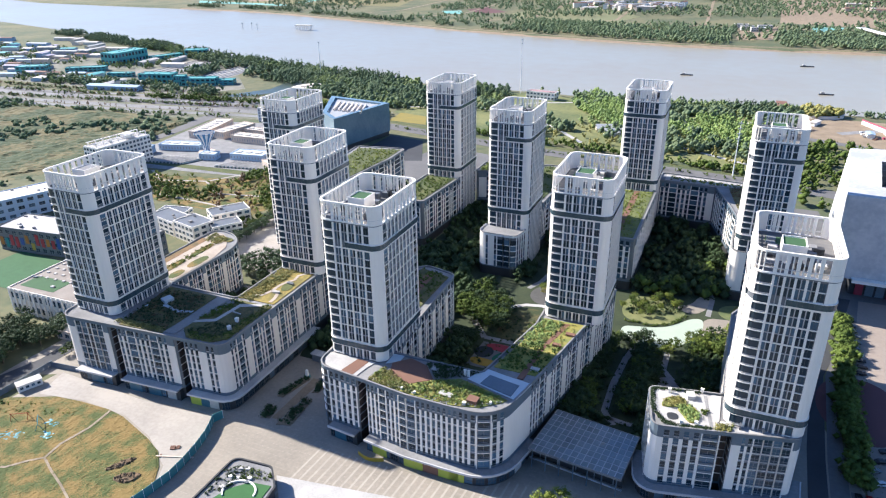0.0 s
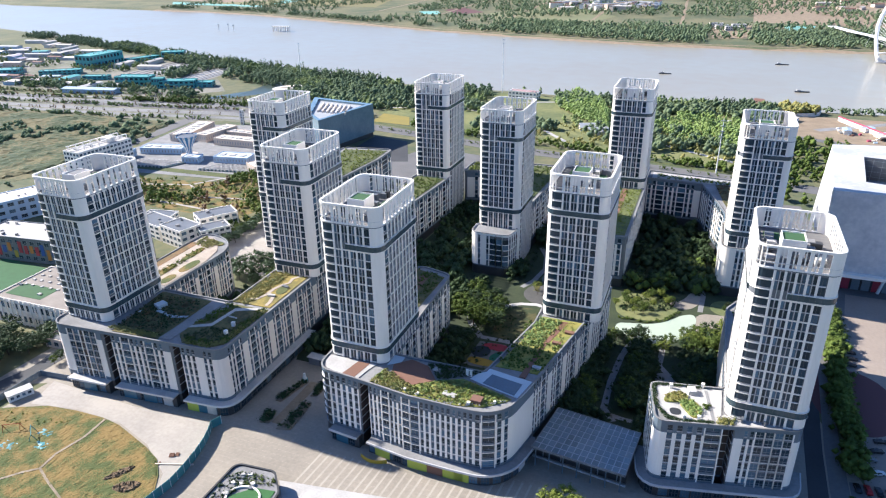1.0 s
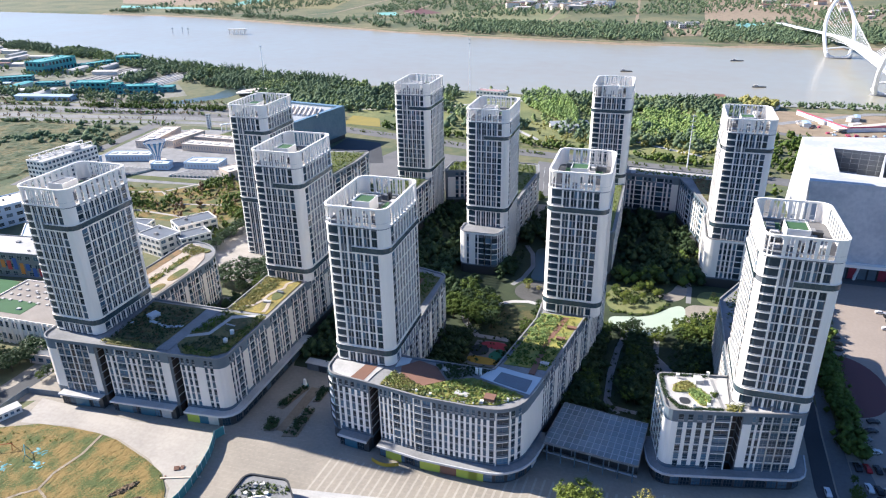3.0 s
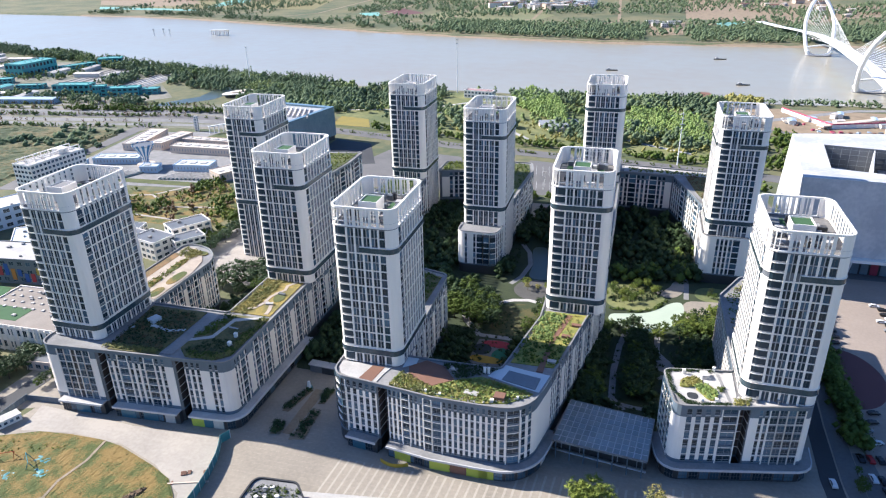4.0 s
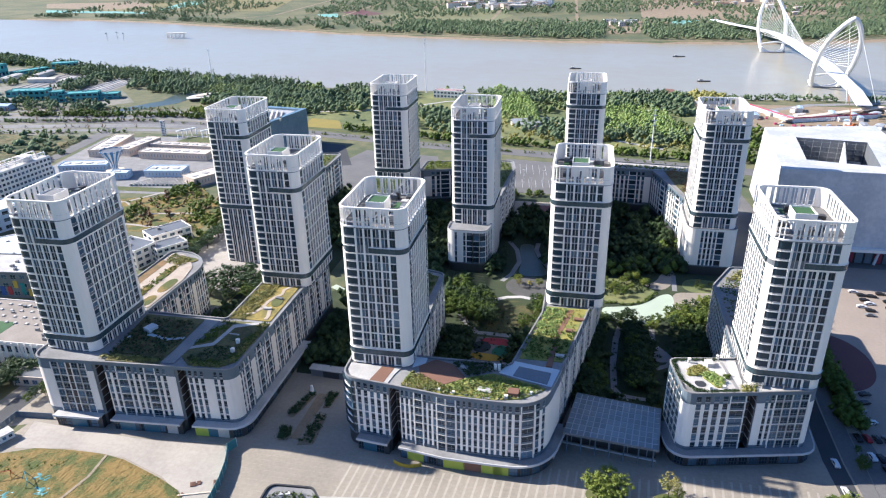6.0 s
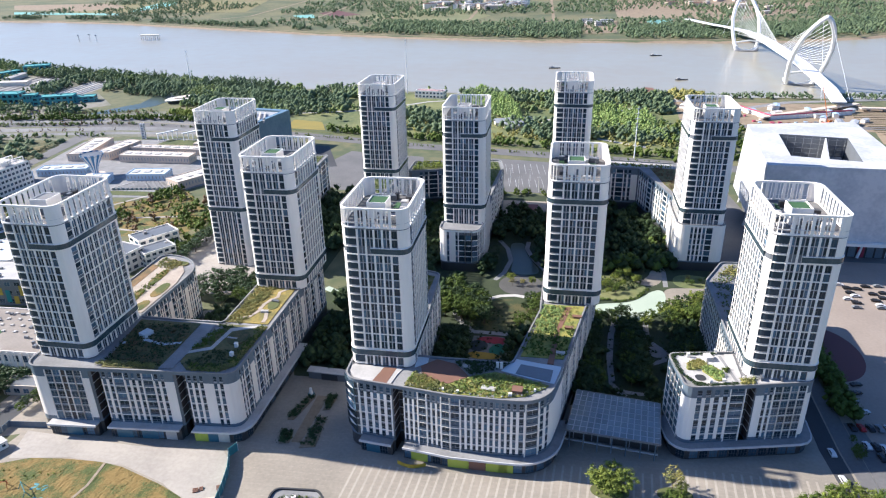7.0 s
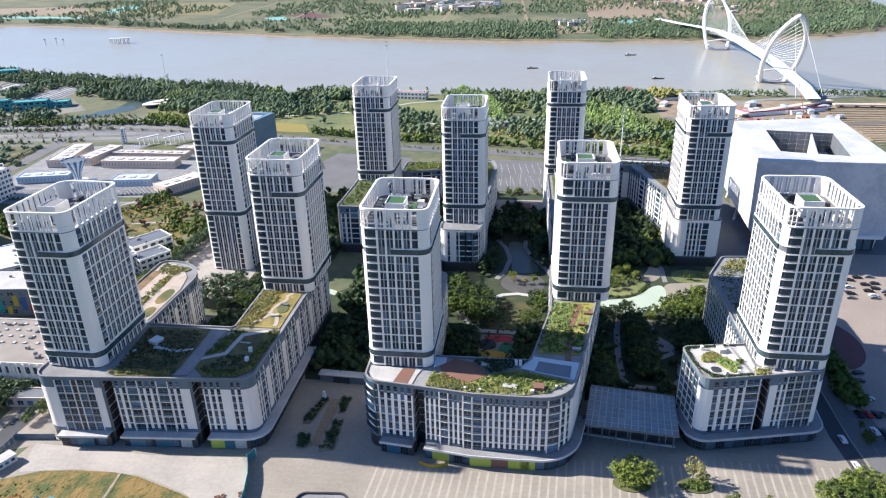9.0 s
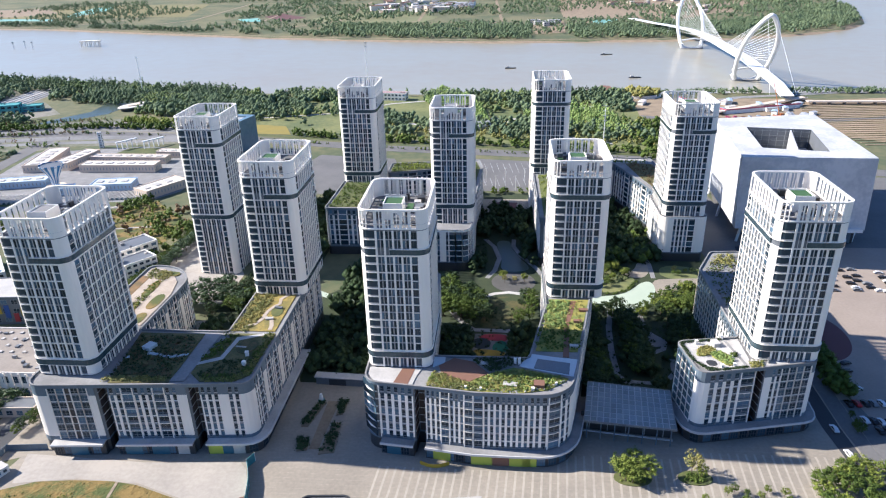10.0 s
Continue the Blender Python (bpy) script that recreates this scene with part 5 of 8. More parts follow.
sheet("factory_yard", [(-470, 405), (-488, 540), (-400, 560), (-312, 545), (-312, 440), (-335, 405), (-430, 396)], 0.07, CONC, "pale concrete factory yard", 0.2)
sheet("garden", [(-445, 380), (-345, 396), (-330, 430), (-275, 372), (-285, 335), (-390, 340), (-440, 350)], 0.08, DRY, "dry garden with winding paths", 0.2)
sheet("dry_field", [(-900, 480), (-690, 540), (-540, 540), (-498, 545), (-482, 437), (-490, 360), (-520, 300), (-900, 250)], 0.08, mat("field", (0.155, 0.135, 0.058), 0.95, (0.058, 0.08, 0.032), 0.03, 0.35, 2.6, bump=0.8), "rough green and yellow field", 0.2)
sheet("stone_plaza", [(-268, 270), (-275, 345), (-240, 350), (-216, 305), (-216, 272)], 0.08, APRON, "pale paved square with trees", 0.2)
sheet("side_pavement", [(-268, 148), (-241, 160), (-241, 262), (-264, 262)], 0.05, PLAZA, "pale paving beside the long block", 0.2)
sheet("school_court", [(-375, 205), (-375, 242), (-340, 240), (-325, 205)], 0.09, mat("turf", (0.05, 0.14, 0.05), 0.9), "green sports court", 0.2)
sheet("works_site", [(60, 670), (66, 760), (250, 752), (300, 700), (235, 640), (130, 640)], 0.08, SOIL, "bare brown building site near the bridge", 0.2)
sheet("sandy_field", [(215, 600), (245, 740), (420, 770), (520, 560), (300, 540)], 0.07, mat("sandy_soil", (0.34, 0.26, 0.17), 0.95, (0.26, 0.20, 0.12), 0.03, 0.3, 1.4), "ploughed sandy field", 0.2)
trail("promenade", [(90, 700), (180, 760), (300, 785), (600, 770)], 9, CONC, "pale riverside promenade", 0.12)
trail("promenade", [(60, 672), (130, 648), (240, 655), (420, 690)], 10, ASPHL, "grey riverside road", 0.11)
sheet("far_field", [(-540, 1700), (-426, 2044), (-230, 1700), (-300, 1400), (-420, 1430)], -0.35, mat("far_meadow", (0.22, 0.21, 0.10), 0.95, (0.14, 0.16, 0.07), 0.01, 0.1), "pale green meadow across the river", 0.3)
sheet("far_field", [(60, 1640), (80, 2300), (420, 2200), (420, 1700), (300, 1580)], -0.36, SOIL, "bare brown field across the river", 0.3)
sheet("far_field", [(-1500, 1800), (-1395, 2229), (-1000, 2200), (-900, 1800)], -0.37, mat("far_meadow_dry", (0.24, 0.20, 0.09), 0.95, (0.16, 0.16, 0.06), 0.008, 0.1), "pale dry fields across the river", 0.3)
NETTING = mat("netting", (0.17, 0.42, 0.38), 0.8, (0.24, 0.42, 0.36), 0.02, 0.2, 1.4)

for pts in ([(-1249, 1811), (-1305, 1987), (-1338, 2128), (-1295, 2167), (-1233, 2038), (-1235, 1843)], [(-1624, 1834), (-1255, 1780), (-1225, 1734), (-1569, 1767)], [(-730, 1708), (-687, 1734), (-648, 1650), (-695, 1652)], [(116, 1580), (173, 1589), (158, 1503), (113, 1494)]):
    sheet("mesh_cover", pts, -0.2, NETTING, "pale teal netting laid over soil", 0.3)
sheet("far_field", [(-682, 1763), (-653, 1837), (-560, 1727), (-605, 1661)], -0.34, PURPLE, "dark purple-brown soil heaps across the river", 0.3)
sheet("far_field", [(-1814, 2067), (-1494, 2122), (-1348, 1954), (-1425, 1855), (-1682, 1906)], -0.33, SOIL, "pale sandy field across the river", 0.3)
sheet("far_field", [(198, 1969), (588, 2002), (451, 1710), (291, 1643)], -0.32, SOIL, "bare brown building ground across the river", 0.3)
sheet("far_court", [(-17, 1541), (56, 1583), (42, 1364), (-16, 1348)], -0.30, SOIL, "sandy villa yard across the river", 0.3)
shore = Acc()
sx = [-1500 + 40 * i for i in range(56)]
for x1, x2 in zip(sx, sx[1:]):
    y1, y2 = spline(FAR, x1), spline(FAR, x2)
    shore.add([(x1, y1 - 4, -4.1), (x2, y2 - 4, -4.1), (x2, y2 + 22, -0.75), (x1, y1 + 22, -0.75)], [(0, 1, 2, 3)])
tagged(part("shore", shore, SOIL), "bare tan mud shore along the far bank", "shore", "", "structure")
for i in range(9):
    trail("far_path", [(-1300 + i * 190, 1640 - i * 30), (-1220 + i * 190, 1760 - i * 30), (-1240 + i * 190, 2200)], 7, SOIL, "pale track between far fields", -0.25)

# ---- trees ----
rt = random.Random(5)


def grove(region, count, tones, h=(6, 10), group="courtyard trees", z=0.0, gap=2.6, wide=1.0):
    (x0, x1, y0, y1), keep = bbox(region), inside(region)
    made, tries = [], 0
    while len(made) < count and tries < 4000:
        tries += 1
        x, y = rt.uniform(x0, x1), rt.uniform(y0, y1)
        if not keep(x, y) or any((x - a) ** 2 + (y - b) ** 2 < gap * gap for a, b in made):
            continue
        made.append((x, y))
        plant_tree(x, y, rt.uniform(*h), rt.choice(tones), z, group, wide)


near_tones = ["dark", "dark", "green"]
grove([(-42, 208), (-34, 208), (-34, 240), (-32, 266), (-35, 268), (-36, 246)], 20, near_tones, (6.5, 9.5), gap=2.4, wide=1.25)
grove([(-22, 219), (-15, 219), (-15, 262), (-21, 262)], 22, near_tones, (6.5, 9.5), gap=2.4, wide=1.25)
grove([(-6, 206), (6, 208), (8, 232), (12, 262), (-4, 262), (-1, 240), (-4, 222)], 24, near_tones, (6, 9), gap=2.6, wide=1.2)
plant_tree(-21.4, 272.5, 8.5, "dark", 0.0, "courtyard trees", 1.2)
grove([(4, 268), (26, 276), (29, 296), (16, 292), (5, 283), (-2, 274)], 20, ["green", "light", "dark"], (7, 9.5), gap=3.0, wide=1.25)
grove([(-10, 262), (14, 266), (18, 282), (2, 287), (-6, 276)], 10, ["green", "dark"], (7, 9.5), gap=3.2, wide=1.15)
grove([(-30, 298), (-20, 297), (-10, 306), (-10, 317), (-25, 318)], 10, ["light", "green"], (4, 6.5), gap=2.6)
grove([(-33, 274), (-22, 270), (-12, 270), (-12, 274), (-30, 277)], 6, ["dark", "green"], (4, 6), gap=3)
grove([(4, 309), (30, 309), (30, 318), (6, 320)], 8, ["green", "yellow", "dark"], (3, 4.5), gap=2.4)
grove([(-101, 192), (-92, 192), (-91, 250), (-102, 250)], 18, near_tones, (6.5, 9), gap=2.9, wide=1.15)
grove([(-73, 194), (-66, 194), (-60, 230), (-62, 262), (-70, 262)], 12, near_tones, (5, 7.5), gap=2.8, wide=1.1)
grove([(-106, 262), (-98, 262), (-90, 256), (-84, 258), (-85, 280), (-102, 290)], 22, ["dark", "green", "green"], (8, 11.5), gap=3.4, wide=1.2)
grove([(-70, 256), (-60, 262), (-58, 284), (-68, 284)], 9, ["green", "dark", "green"], (6, 9), gap=3.2, wide=1.15)
grove([(-76, 296), (-62, 296), (-62, 306), (-76, 306)], 4, ["light", "yellow"], (4.5, 6), gap=3.6)
for x, y, h in ((-236, 268, 10), (-231, 272, 11), (-222.6, 267.7, 10.5), (-226, 279, 11.5), (-219, 281, 11), (-215, 272, 10), (-228, 264, 9), (-210, 278, 10), (-206, 270, 9), (-217, 288, 9.5)):
    plant_tree(x, y, h, "round", 0.0, "plaza trees", 1.2)
grove([(-228, 258), (-196, 262), (-190, 286), (-206, 292)], 12, ["dark", "green"], (7, 9.5), gap=3.6, wide=1.25)
for i in range(15):
    plant_tree(-262 + rt.uniform(-1, 1), 280 + i * 5.0, rt.uniform(7, 9), "round", 0.0, "plaza tree row", 1.15)
    plant_tree(-270 + i * 0.3, 284 + i * 5.0, rt.uniform(5, 7), rt.choice(["green", "light"]), 0.0, "plaza tree row", 1.2)
grove([(-300, 130), (-271, 132), (-270, 150), (-266, 172), (-294, 184)], 44, ["dark", "dark", "round"], (7, 10.5), group="street trees", gap=3.2, wide=1.3)
grove([(-40, 300), (-33, 318), (-8, 320), (-4, 312), (-14, 308), (-24, 302)], 10, ["light", "green"], (3.5, 5.5), gap=2.4, wide=1.2)
grove([(-34, 266), (-8, 264), (8, 276), (6, 284), (-2, 278), (-12, 271), (-32, 275)], 14, ["green", "dark", "light"], (4, 7), gap=3.0, wide=1.2)
grove([(50.6, 186), (53.6, 186), (53.6, 196), (51, 196)], 5, ["green", "light"], (3.5, 4.5), group="street trees", gap=2.2)
grove([(20, 146), (62, 146), (60, 166), (52, 168), (37, 168), (27, 160), (20, 158)], 24, ["green", "green", "light"], (6, 8.5), group="plaza trees", gap=3.0, wide=1.2)
grove([(-13, 148), (22, 148), (20, 156.5), (-12, 155.4)], 12, ["green", "light"], (3, 4.5), group="plaza trees", gap=3.0)


def court_wood(label, pts, count, material, seed, h=(6, 10)):
    woods("court_wood", label, count, (bbox(pts), inside(pts)), material, seed, h, 14, 7)


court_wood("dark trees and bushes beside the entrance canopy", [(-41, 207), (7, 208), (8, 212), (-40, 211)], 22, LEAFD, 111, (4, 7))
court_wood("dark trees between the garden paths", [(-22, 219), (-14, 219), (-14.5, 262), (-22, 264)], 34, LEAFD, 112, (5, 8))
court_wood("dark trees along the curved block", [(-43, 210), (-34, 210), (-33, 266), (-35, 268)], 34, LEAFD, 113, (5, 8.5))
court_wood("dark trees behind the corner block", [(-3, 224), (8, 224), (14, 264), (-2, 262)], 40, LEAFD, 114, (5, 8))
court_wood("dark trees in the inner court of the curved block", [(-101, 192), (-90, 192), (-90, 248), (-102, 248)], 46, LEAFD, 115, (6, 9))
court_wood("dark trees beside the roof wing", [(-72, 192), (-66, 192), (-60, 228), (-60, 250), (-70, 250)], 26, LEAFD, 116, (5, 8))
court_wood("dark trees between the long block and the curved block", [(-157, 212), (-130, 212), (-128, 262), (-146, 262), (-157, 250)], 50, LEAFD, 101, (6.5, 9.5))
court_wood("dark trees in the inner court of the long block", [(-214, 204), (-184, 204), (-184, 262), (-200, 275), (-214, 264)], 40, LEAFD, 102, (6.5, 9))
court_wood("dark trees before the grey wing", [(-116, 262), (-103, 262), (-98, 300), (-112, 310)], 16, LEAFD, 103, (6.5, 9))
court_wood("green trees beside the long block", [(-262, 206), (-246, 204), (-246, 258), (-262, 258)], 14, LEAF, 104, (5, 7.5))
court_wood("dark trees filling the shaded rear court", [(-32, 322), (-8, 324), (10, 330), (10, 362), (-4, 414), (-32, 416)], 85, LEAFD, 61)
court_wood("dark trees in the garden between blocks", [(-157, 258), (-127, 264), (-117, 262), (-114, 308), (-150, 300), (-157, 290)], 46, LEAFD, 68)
sheet("courtyard", [(-214, 298), (-177, 290), (-177, 432), (-211, 428)], 0.06, COURT, "planted courtyard ground, shade put into its dark green", 0.2)
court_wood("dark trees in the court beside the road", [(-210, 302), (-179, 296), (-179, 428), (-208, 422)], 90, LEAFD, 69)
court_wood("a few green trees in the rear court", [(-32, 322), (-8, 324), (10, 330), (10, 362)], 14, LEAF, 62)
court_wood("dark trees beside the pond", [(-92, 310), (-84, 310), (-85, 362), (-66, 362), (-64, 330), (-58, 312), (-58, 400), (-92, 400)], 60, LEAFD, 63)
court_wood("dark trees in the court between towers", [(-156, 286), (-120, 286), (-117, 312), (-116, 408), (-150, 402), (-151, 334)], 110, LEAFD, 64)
court_wood("green street trees along the side road", [(-285, 300), (-278, 300), (-262, 400), (-275, 400)], 26, LEAF, 65, (4, 7))
court_wood("green trees and hedge along the street", [(53.6, 209), (57.6, 209), (58.6, 262), (62, 325), (57.5, 325), (54, 262)], 170, LEAF, 66, (4.5, 7))
court_wood("young trees along the rear road", [(-112, 437), (-40, 437), (-40, 443), (-112, 443)], 22, LEAF, 67, (4, 5.5))
for x, y, h in ((-36.5, 160.5, 8.8), (-32, 161.5, 9.8), (-28.5, 159, 9.2), (-33, 157.5, 7.6), (-35, 158.5, 8)):
    plant_tree(x, y, h, "light", 0.3, "island trees", 1.2)
plant_tree(-12.8, 163.0, 9.5, "yellow", 0.3, "island trees", 1.0)
plant_tree(-10.2, 161.0, 6.0, "light", 0.3, "island trees", 0.9)
for cx, cy, r in ((-32.5, 159.8, 6.2), (-12.0, 161.0, 5.6)):
    sheet("planted_island", [(cx + r * math.cos(i * math.pi / 14), cy + r * 0.6 * math.sin(i * math.pi / 14)) for i in range(28)], 0.35, GRASS, "low grassy kerbed island in the plaza", 0.4)
grove([(-255.5, 164), (-251, 166), (-251, 192), (-255.5, 192)], 9, ["green", "round", "dark"], (3.5, 5.5), group="street trees", gap=2.8, wide=1.3)
grove([(-278, 176), (-265, 176), (-265, 190), (-278, 190)], 12, ["dark", "round"], (5, 8), group="street trees", gap=2.8, wide=1.3)
grove([(-300, 128), (-262, 140), (-278, 165), (-300, 165)], 14, ["dark", "green"], (5, 8), group="street trees", gap=3.6)

def shrubs(name, label, region, count, material, size, z, seed, leaf=0.5, leaves=8):
    g = np.random.default_rng(seed)
    (x0, x1, y0, y1), keep = bbox(region), inside(region)
    cs, rs = [], []
    for _ in range(count * 6):
        if len(cs) >= count:
            break
        x, y = g.uniform(x0, x1), g.uniform(y0, y1)
        if keep(x, y):
            r = g.uniform(0.6, 1.3) * size
            cs.append((x, y, z + r * 0.45))
            rs.append(r)
    return tagged(part(name, foliage(name, cs, rs, leaves, material, seed, leaf, 0.8, 0.6, size > 0.65), None), label, "shrubs", "", "stuff")


shrubs("island_shrubs", "low green shrubs on the kerbed island", [(-16.5, 159.4), (-12, 158), (-8, 160), (-7.5, 162), (-14, 163)], 40, LEAF, 0.8, 0.3, 95, 0.6, 12)
shrubs("island_shrubs", "low green shrubs on the kerbed island", [(-37, 158), (-32, 157), (-28, 158), (-27, 161), (-35, 162)], 40, LEAFL, 0.8, 0.3, 96, 0.6, 12)
for pts in ([(-420, 392), (-395, 375), (-360, 385), (-335, 365), (-300, 372)], [(-395, 375), (-385, 350), (-345, 348), (-310, 345)], [(-360, 385), (-350, 400), (-335, 420)]):
    trail("garden_path", pts, 2.2, APRON, "winding pale path in the dry garden", 0.16)
shrubs("court_hedge", "curved clipped hedge behind the play court", [(-33, 290), (-20, 290), (-12, 293.6), (-5.5, 305), (-6.8, 306.5), (-13, 295.6), (-20, 292), (-33, 292)], 90, LEAF, 0.7, 0.1, 97, 0.6, 10)
shrubs("court_hedge", "clipped hedge along the terrace", [(2, 291), (14, 287), (20, 285), (20, 286.4), (14, 288.6), (3, 292.4)], 50, LEAF, 0.6, 0.1, 98, 0.6, 10)
# woods and scrub beyond the highway
def river_gap(x, y):
    return y < spline(NEAR, x) - 24 and not (-240 < x < -160 and y > 690)


sheet("park", [(-330, 640), (-180, 590), (-90, 572), (60, 548), (66, 760), (-84, 764), (-202, 778), (-330, 790)], 0.05, PARK, "open green park between highway and river", 0.2)
for pts in ([(-330, 668), (-250, 690), (-160, 640), (-120, 590)], [(-250, 690), (-200, 735), (-120, 765)], [(-118, 700), (-60, 640), (-30, 600), (20, 570)], [(-100, 640), (-20, 690), (50, 740)], [(-60, 760), (-40, 690), (-60, 640)]):
    trail("park_path", pts, 4, LROOF, "pale path across the park", 0.16)
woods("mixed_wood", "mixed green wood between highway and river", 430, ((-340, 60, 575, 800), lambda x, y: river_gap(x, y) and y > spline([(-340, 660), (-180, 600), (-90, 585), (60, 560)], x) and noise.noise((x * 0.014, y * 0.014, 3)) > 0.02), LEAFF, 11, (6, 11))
woods("yellow_scrub", "yellow-green scrub and young trees beside the highway", 260, ((-200, 60, 562, 650), lambda x, y: y > spline([(-200, 590), (-90, 570), (60, 552)], x)), LEAFY, 12, (3, 6), 8, 4)
woods("park_trees", "light green park trees", 260, ((-330, 60, 590, 775), lambda x, y: river_gap(x, y) and y > spline([(-340, 660), (-180, 600), (-90, 585), (60, 560)], x) and noise.noise((x * 0.014, y * 0.014, 9)) > 0.05), LEAFM, 25, (4, 8), 8, 5)
woods("poplar_grove", "light green poplar grove", 420, (bbox([(-165, 742), (-148, 800), (-108, 745), (-88, 628), (-134, 690)]), inside([(-165, 742), (-148, 800), (-108, 745), (-88, 628), (-134, 690)])), LEAFG, 13, (7, 11), 12, 6, (0.2, 0.3))
woods("poplar_grove", "light green poplar grove", 400, (bbox([(-55, 664), (-19, 730), (30, 690), (40, 590), (-33, 620)]), inside([(-55, 664), (-19, 730), (30, 690), (40, 590), (-33, 620)])), LEAFG, 14, (6, 10), 12, 6, (0.2, 0.3))
woods("roadside_wood", "green trees between the road and the museum", 120, ((38, 108, 478, 650), lambda x, y: (y > 535 or x < 62) and not (y > 640 and x > 95)), LEAF, 121, (5, 9), 8, 6)
YL = inside([(-322, 598), (-326, 644), (-286, 638), (-272, 596)])
woods("roadside_trees", "rows of roadside trees", 420, ((-640, 60, 520, 640), lambda x, y: abs(y - spline([(-640, 612), (-470, 630), (-330, 612), (-180, 580), (-90, 566), (60, 540)], x)) < 5 and not YL(x, y)), LEAF, 15, (4, 7), 6, 4)
def yard_green(x, y):
    if -565 < x < -465 and 640 < y < 775 and abs(x + 515 - (y - 700) * 0.25) < 40:
        return False
    if x < -575:
        return (640 < y < 668 and noise.noise((x * 0.02, y * 0.02, 7)) > -0.2) or (-712 < x < -678 and 735 < y < 890) or (-628 < x < -600 and y > 760)
    return y > spline([(-575, 660), (-480, 690), (-330, 640)], x) and noise.noise((x * 0.012, y * 0.012, 7)) > -0.1


woods("yard_wood", "green trees between roads and sheds", 640, ((-900, -330, 610, 860), lambda x, y: y < spline(NEAR, x) - 60 and yard_green(x, y)), LEAFF, 16, (6, 11), 6, 5)
woods("highway_trees", "thin brownish tree rows between the carriageways", 260, ((-900, -480, 520, 660), lambda x, y: min(abs(y - (spline([(-1100, 565), (-800, 568), (-620, 590), (-480, 612)], x) + d)) for d in (-32, -6, 26, 46)) < 2.2), LEAFR, 73, (3, 6), 6, 4, (0.2, 0.3))
woods("highway_trees", "green tree rows between the carriageways", 560, ((-900, -480, 520, 660), lambda x, y: min(abs(y - (spline([(-1100, 565), (-800, 568), (-620, 590), (-480, 612)], x) + d)) for d in (-50, -4, 27, 48)) < 3), LEAFM, 74, (2.5, 4.5), 6, 4, (0.4, 0.6))
woods("hedge_row", "dark hedge along the straight road", 90, ((-515, -480, 420, 540), lambda x, y: abs(x - spline([(424, -500), (534, -510)], y)) < 1.4), LEAFD, 75, (2, 3), 6, 3)
woods("field_scrub", "dark bushes in the rough field", 230, ((-820, -490, 300, 540), lambda x, y: noise.noise((x * 0.012, y * 0.02, 1)) > 0.12), LEAFF, 17, (2.5, 4.5), 8, 5, (0.9, 1.4))
woods("garden_shrubs", "light green garden shrubs", 160, ((-445, -275, 335, 425), lambda x, y: inside([(-445, 380), (-345, 396), (-330, 430), (-275, 372), (-285, 335), (-390, 340), (-440, 350)])(x, y) and noise.noise((x * 0.03, y * 0.03, 8)) > 0.0), LEAFL, 77, (2, 4.5), 8, 4)
woods("garden_shrubs", "green and rust garden shrubs", 200, ((-445, -275, 335, 425), lambda x, y: inside([(-445, 380), (-345, 396), (-330, 430), (-275, 372), (-285, 335), (-390, 340), (-440, 350)])(x, y) and noise.noise((x * 0.03, y * 0.03, 2)) > -0.05), LEAF, 18, (3, 6), 8, 4)
woods("garden_shrubs", "rust-brown garden shrubs", 34, ((-345, -275, 335, 405), None), LEAFR, 19, (3, 6.5), 8, 4)
woods("poplar_row", "tall thin poplars along the bank", 170, ((-760, -380, 780, 930), lambda x, y: abs(y - spline(NEAR, x) + 40) < 9 and noise.noise((x * 0.03, 0, 3)) > -0.1), LEAFF, 78, (12, 18), 8, 7, (0.09, 0.14))
woods("young_park_trees", "light green young trees in the riverside park", 240, ((-500, -330, 610, 800), lambda x, y: y < spline(NEAR, x) - 60 and yard_green(x, y) and noise.noise((x * 0.02, y * 0.02, 5)) > -0.05), LEAFM, 131, (4, 8), 6, 5)
woods("young_park_trees", "lime green young trees in the riverside park", 120, ((-480, -330, 620, 800), lambda x, y: y < spline(NEAR, x) - 80 and yard_green(x, y) and noise.noise((x * 0.02, y * 0.02, 15)) > 0.1), LEAFG, 132, (4, 7), 6, 5)
woods("bank_crowns", "lighter green tree crowns in the riverside wood", 330, ((-1000, 60, 640, 1200), lambda x, y: spline(NEAR, x) - (70 if x < -580 else 110 if x < -330 else 62) < y < spline(NEAR, x) - 26 and noise.noise((x * 0.02, y * 0.02, 31)) > 0.05 and not (-236 < x < -164 and y < 772)), LEAFM, 133, (8, 12), 6, 6, (0.25, 0.4))
woods("hedgerow", "round light green trees in a row beside the highway", 200, ((-470, -330, 600, 690), lambda x, y: abs(y - spline([(-470, 655), (-330, 622)], x)) < 9), LEAFL, 79, (4, 7), 8, 5)
woods("spire_trees", "dark slender trees by the river", 26, ((-10, 30, 748, 772), None), LEAFD, 93, (10, 15), 8, 7, (0.1, 0.15))
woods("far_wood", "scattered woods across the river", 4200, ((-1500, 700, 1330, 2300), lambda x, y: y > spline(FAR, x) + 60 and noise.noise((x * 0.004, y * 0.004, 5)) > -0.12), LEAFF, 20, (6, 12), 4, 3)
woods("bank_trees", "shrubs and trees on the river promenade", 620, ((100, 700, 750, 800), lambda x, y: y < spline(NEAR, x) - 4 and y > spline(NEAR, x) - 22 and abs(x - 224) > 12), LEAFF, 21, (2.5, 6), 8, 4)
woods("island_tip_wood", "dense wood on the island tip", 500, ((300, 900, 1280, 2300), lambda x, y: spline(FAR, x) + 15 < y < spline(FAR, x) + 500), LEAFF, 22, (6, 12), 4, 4)
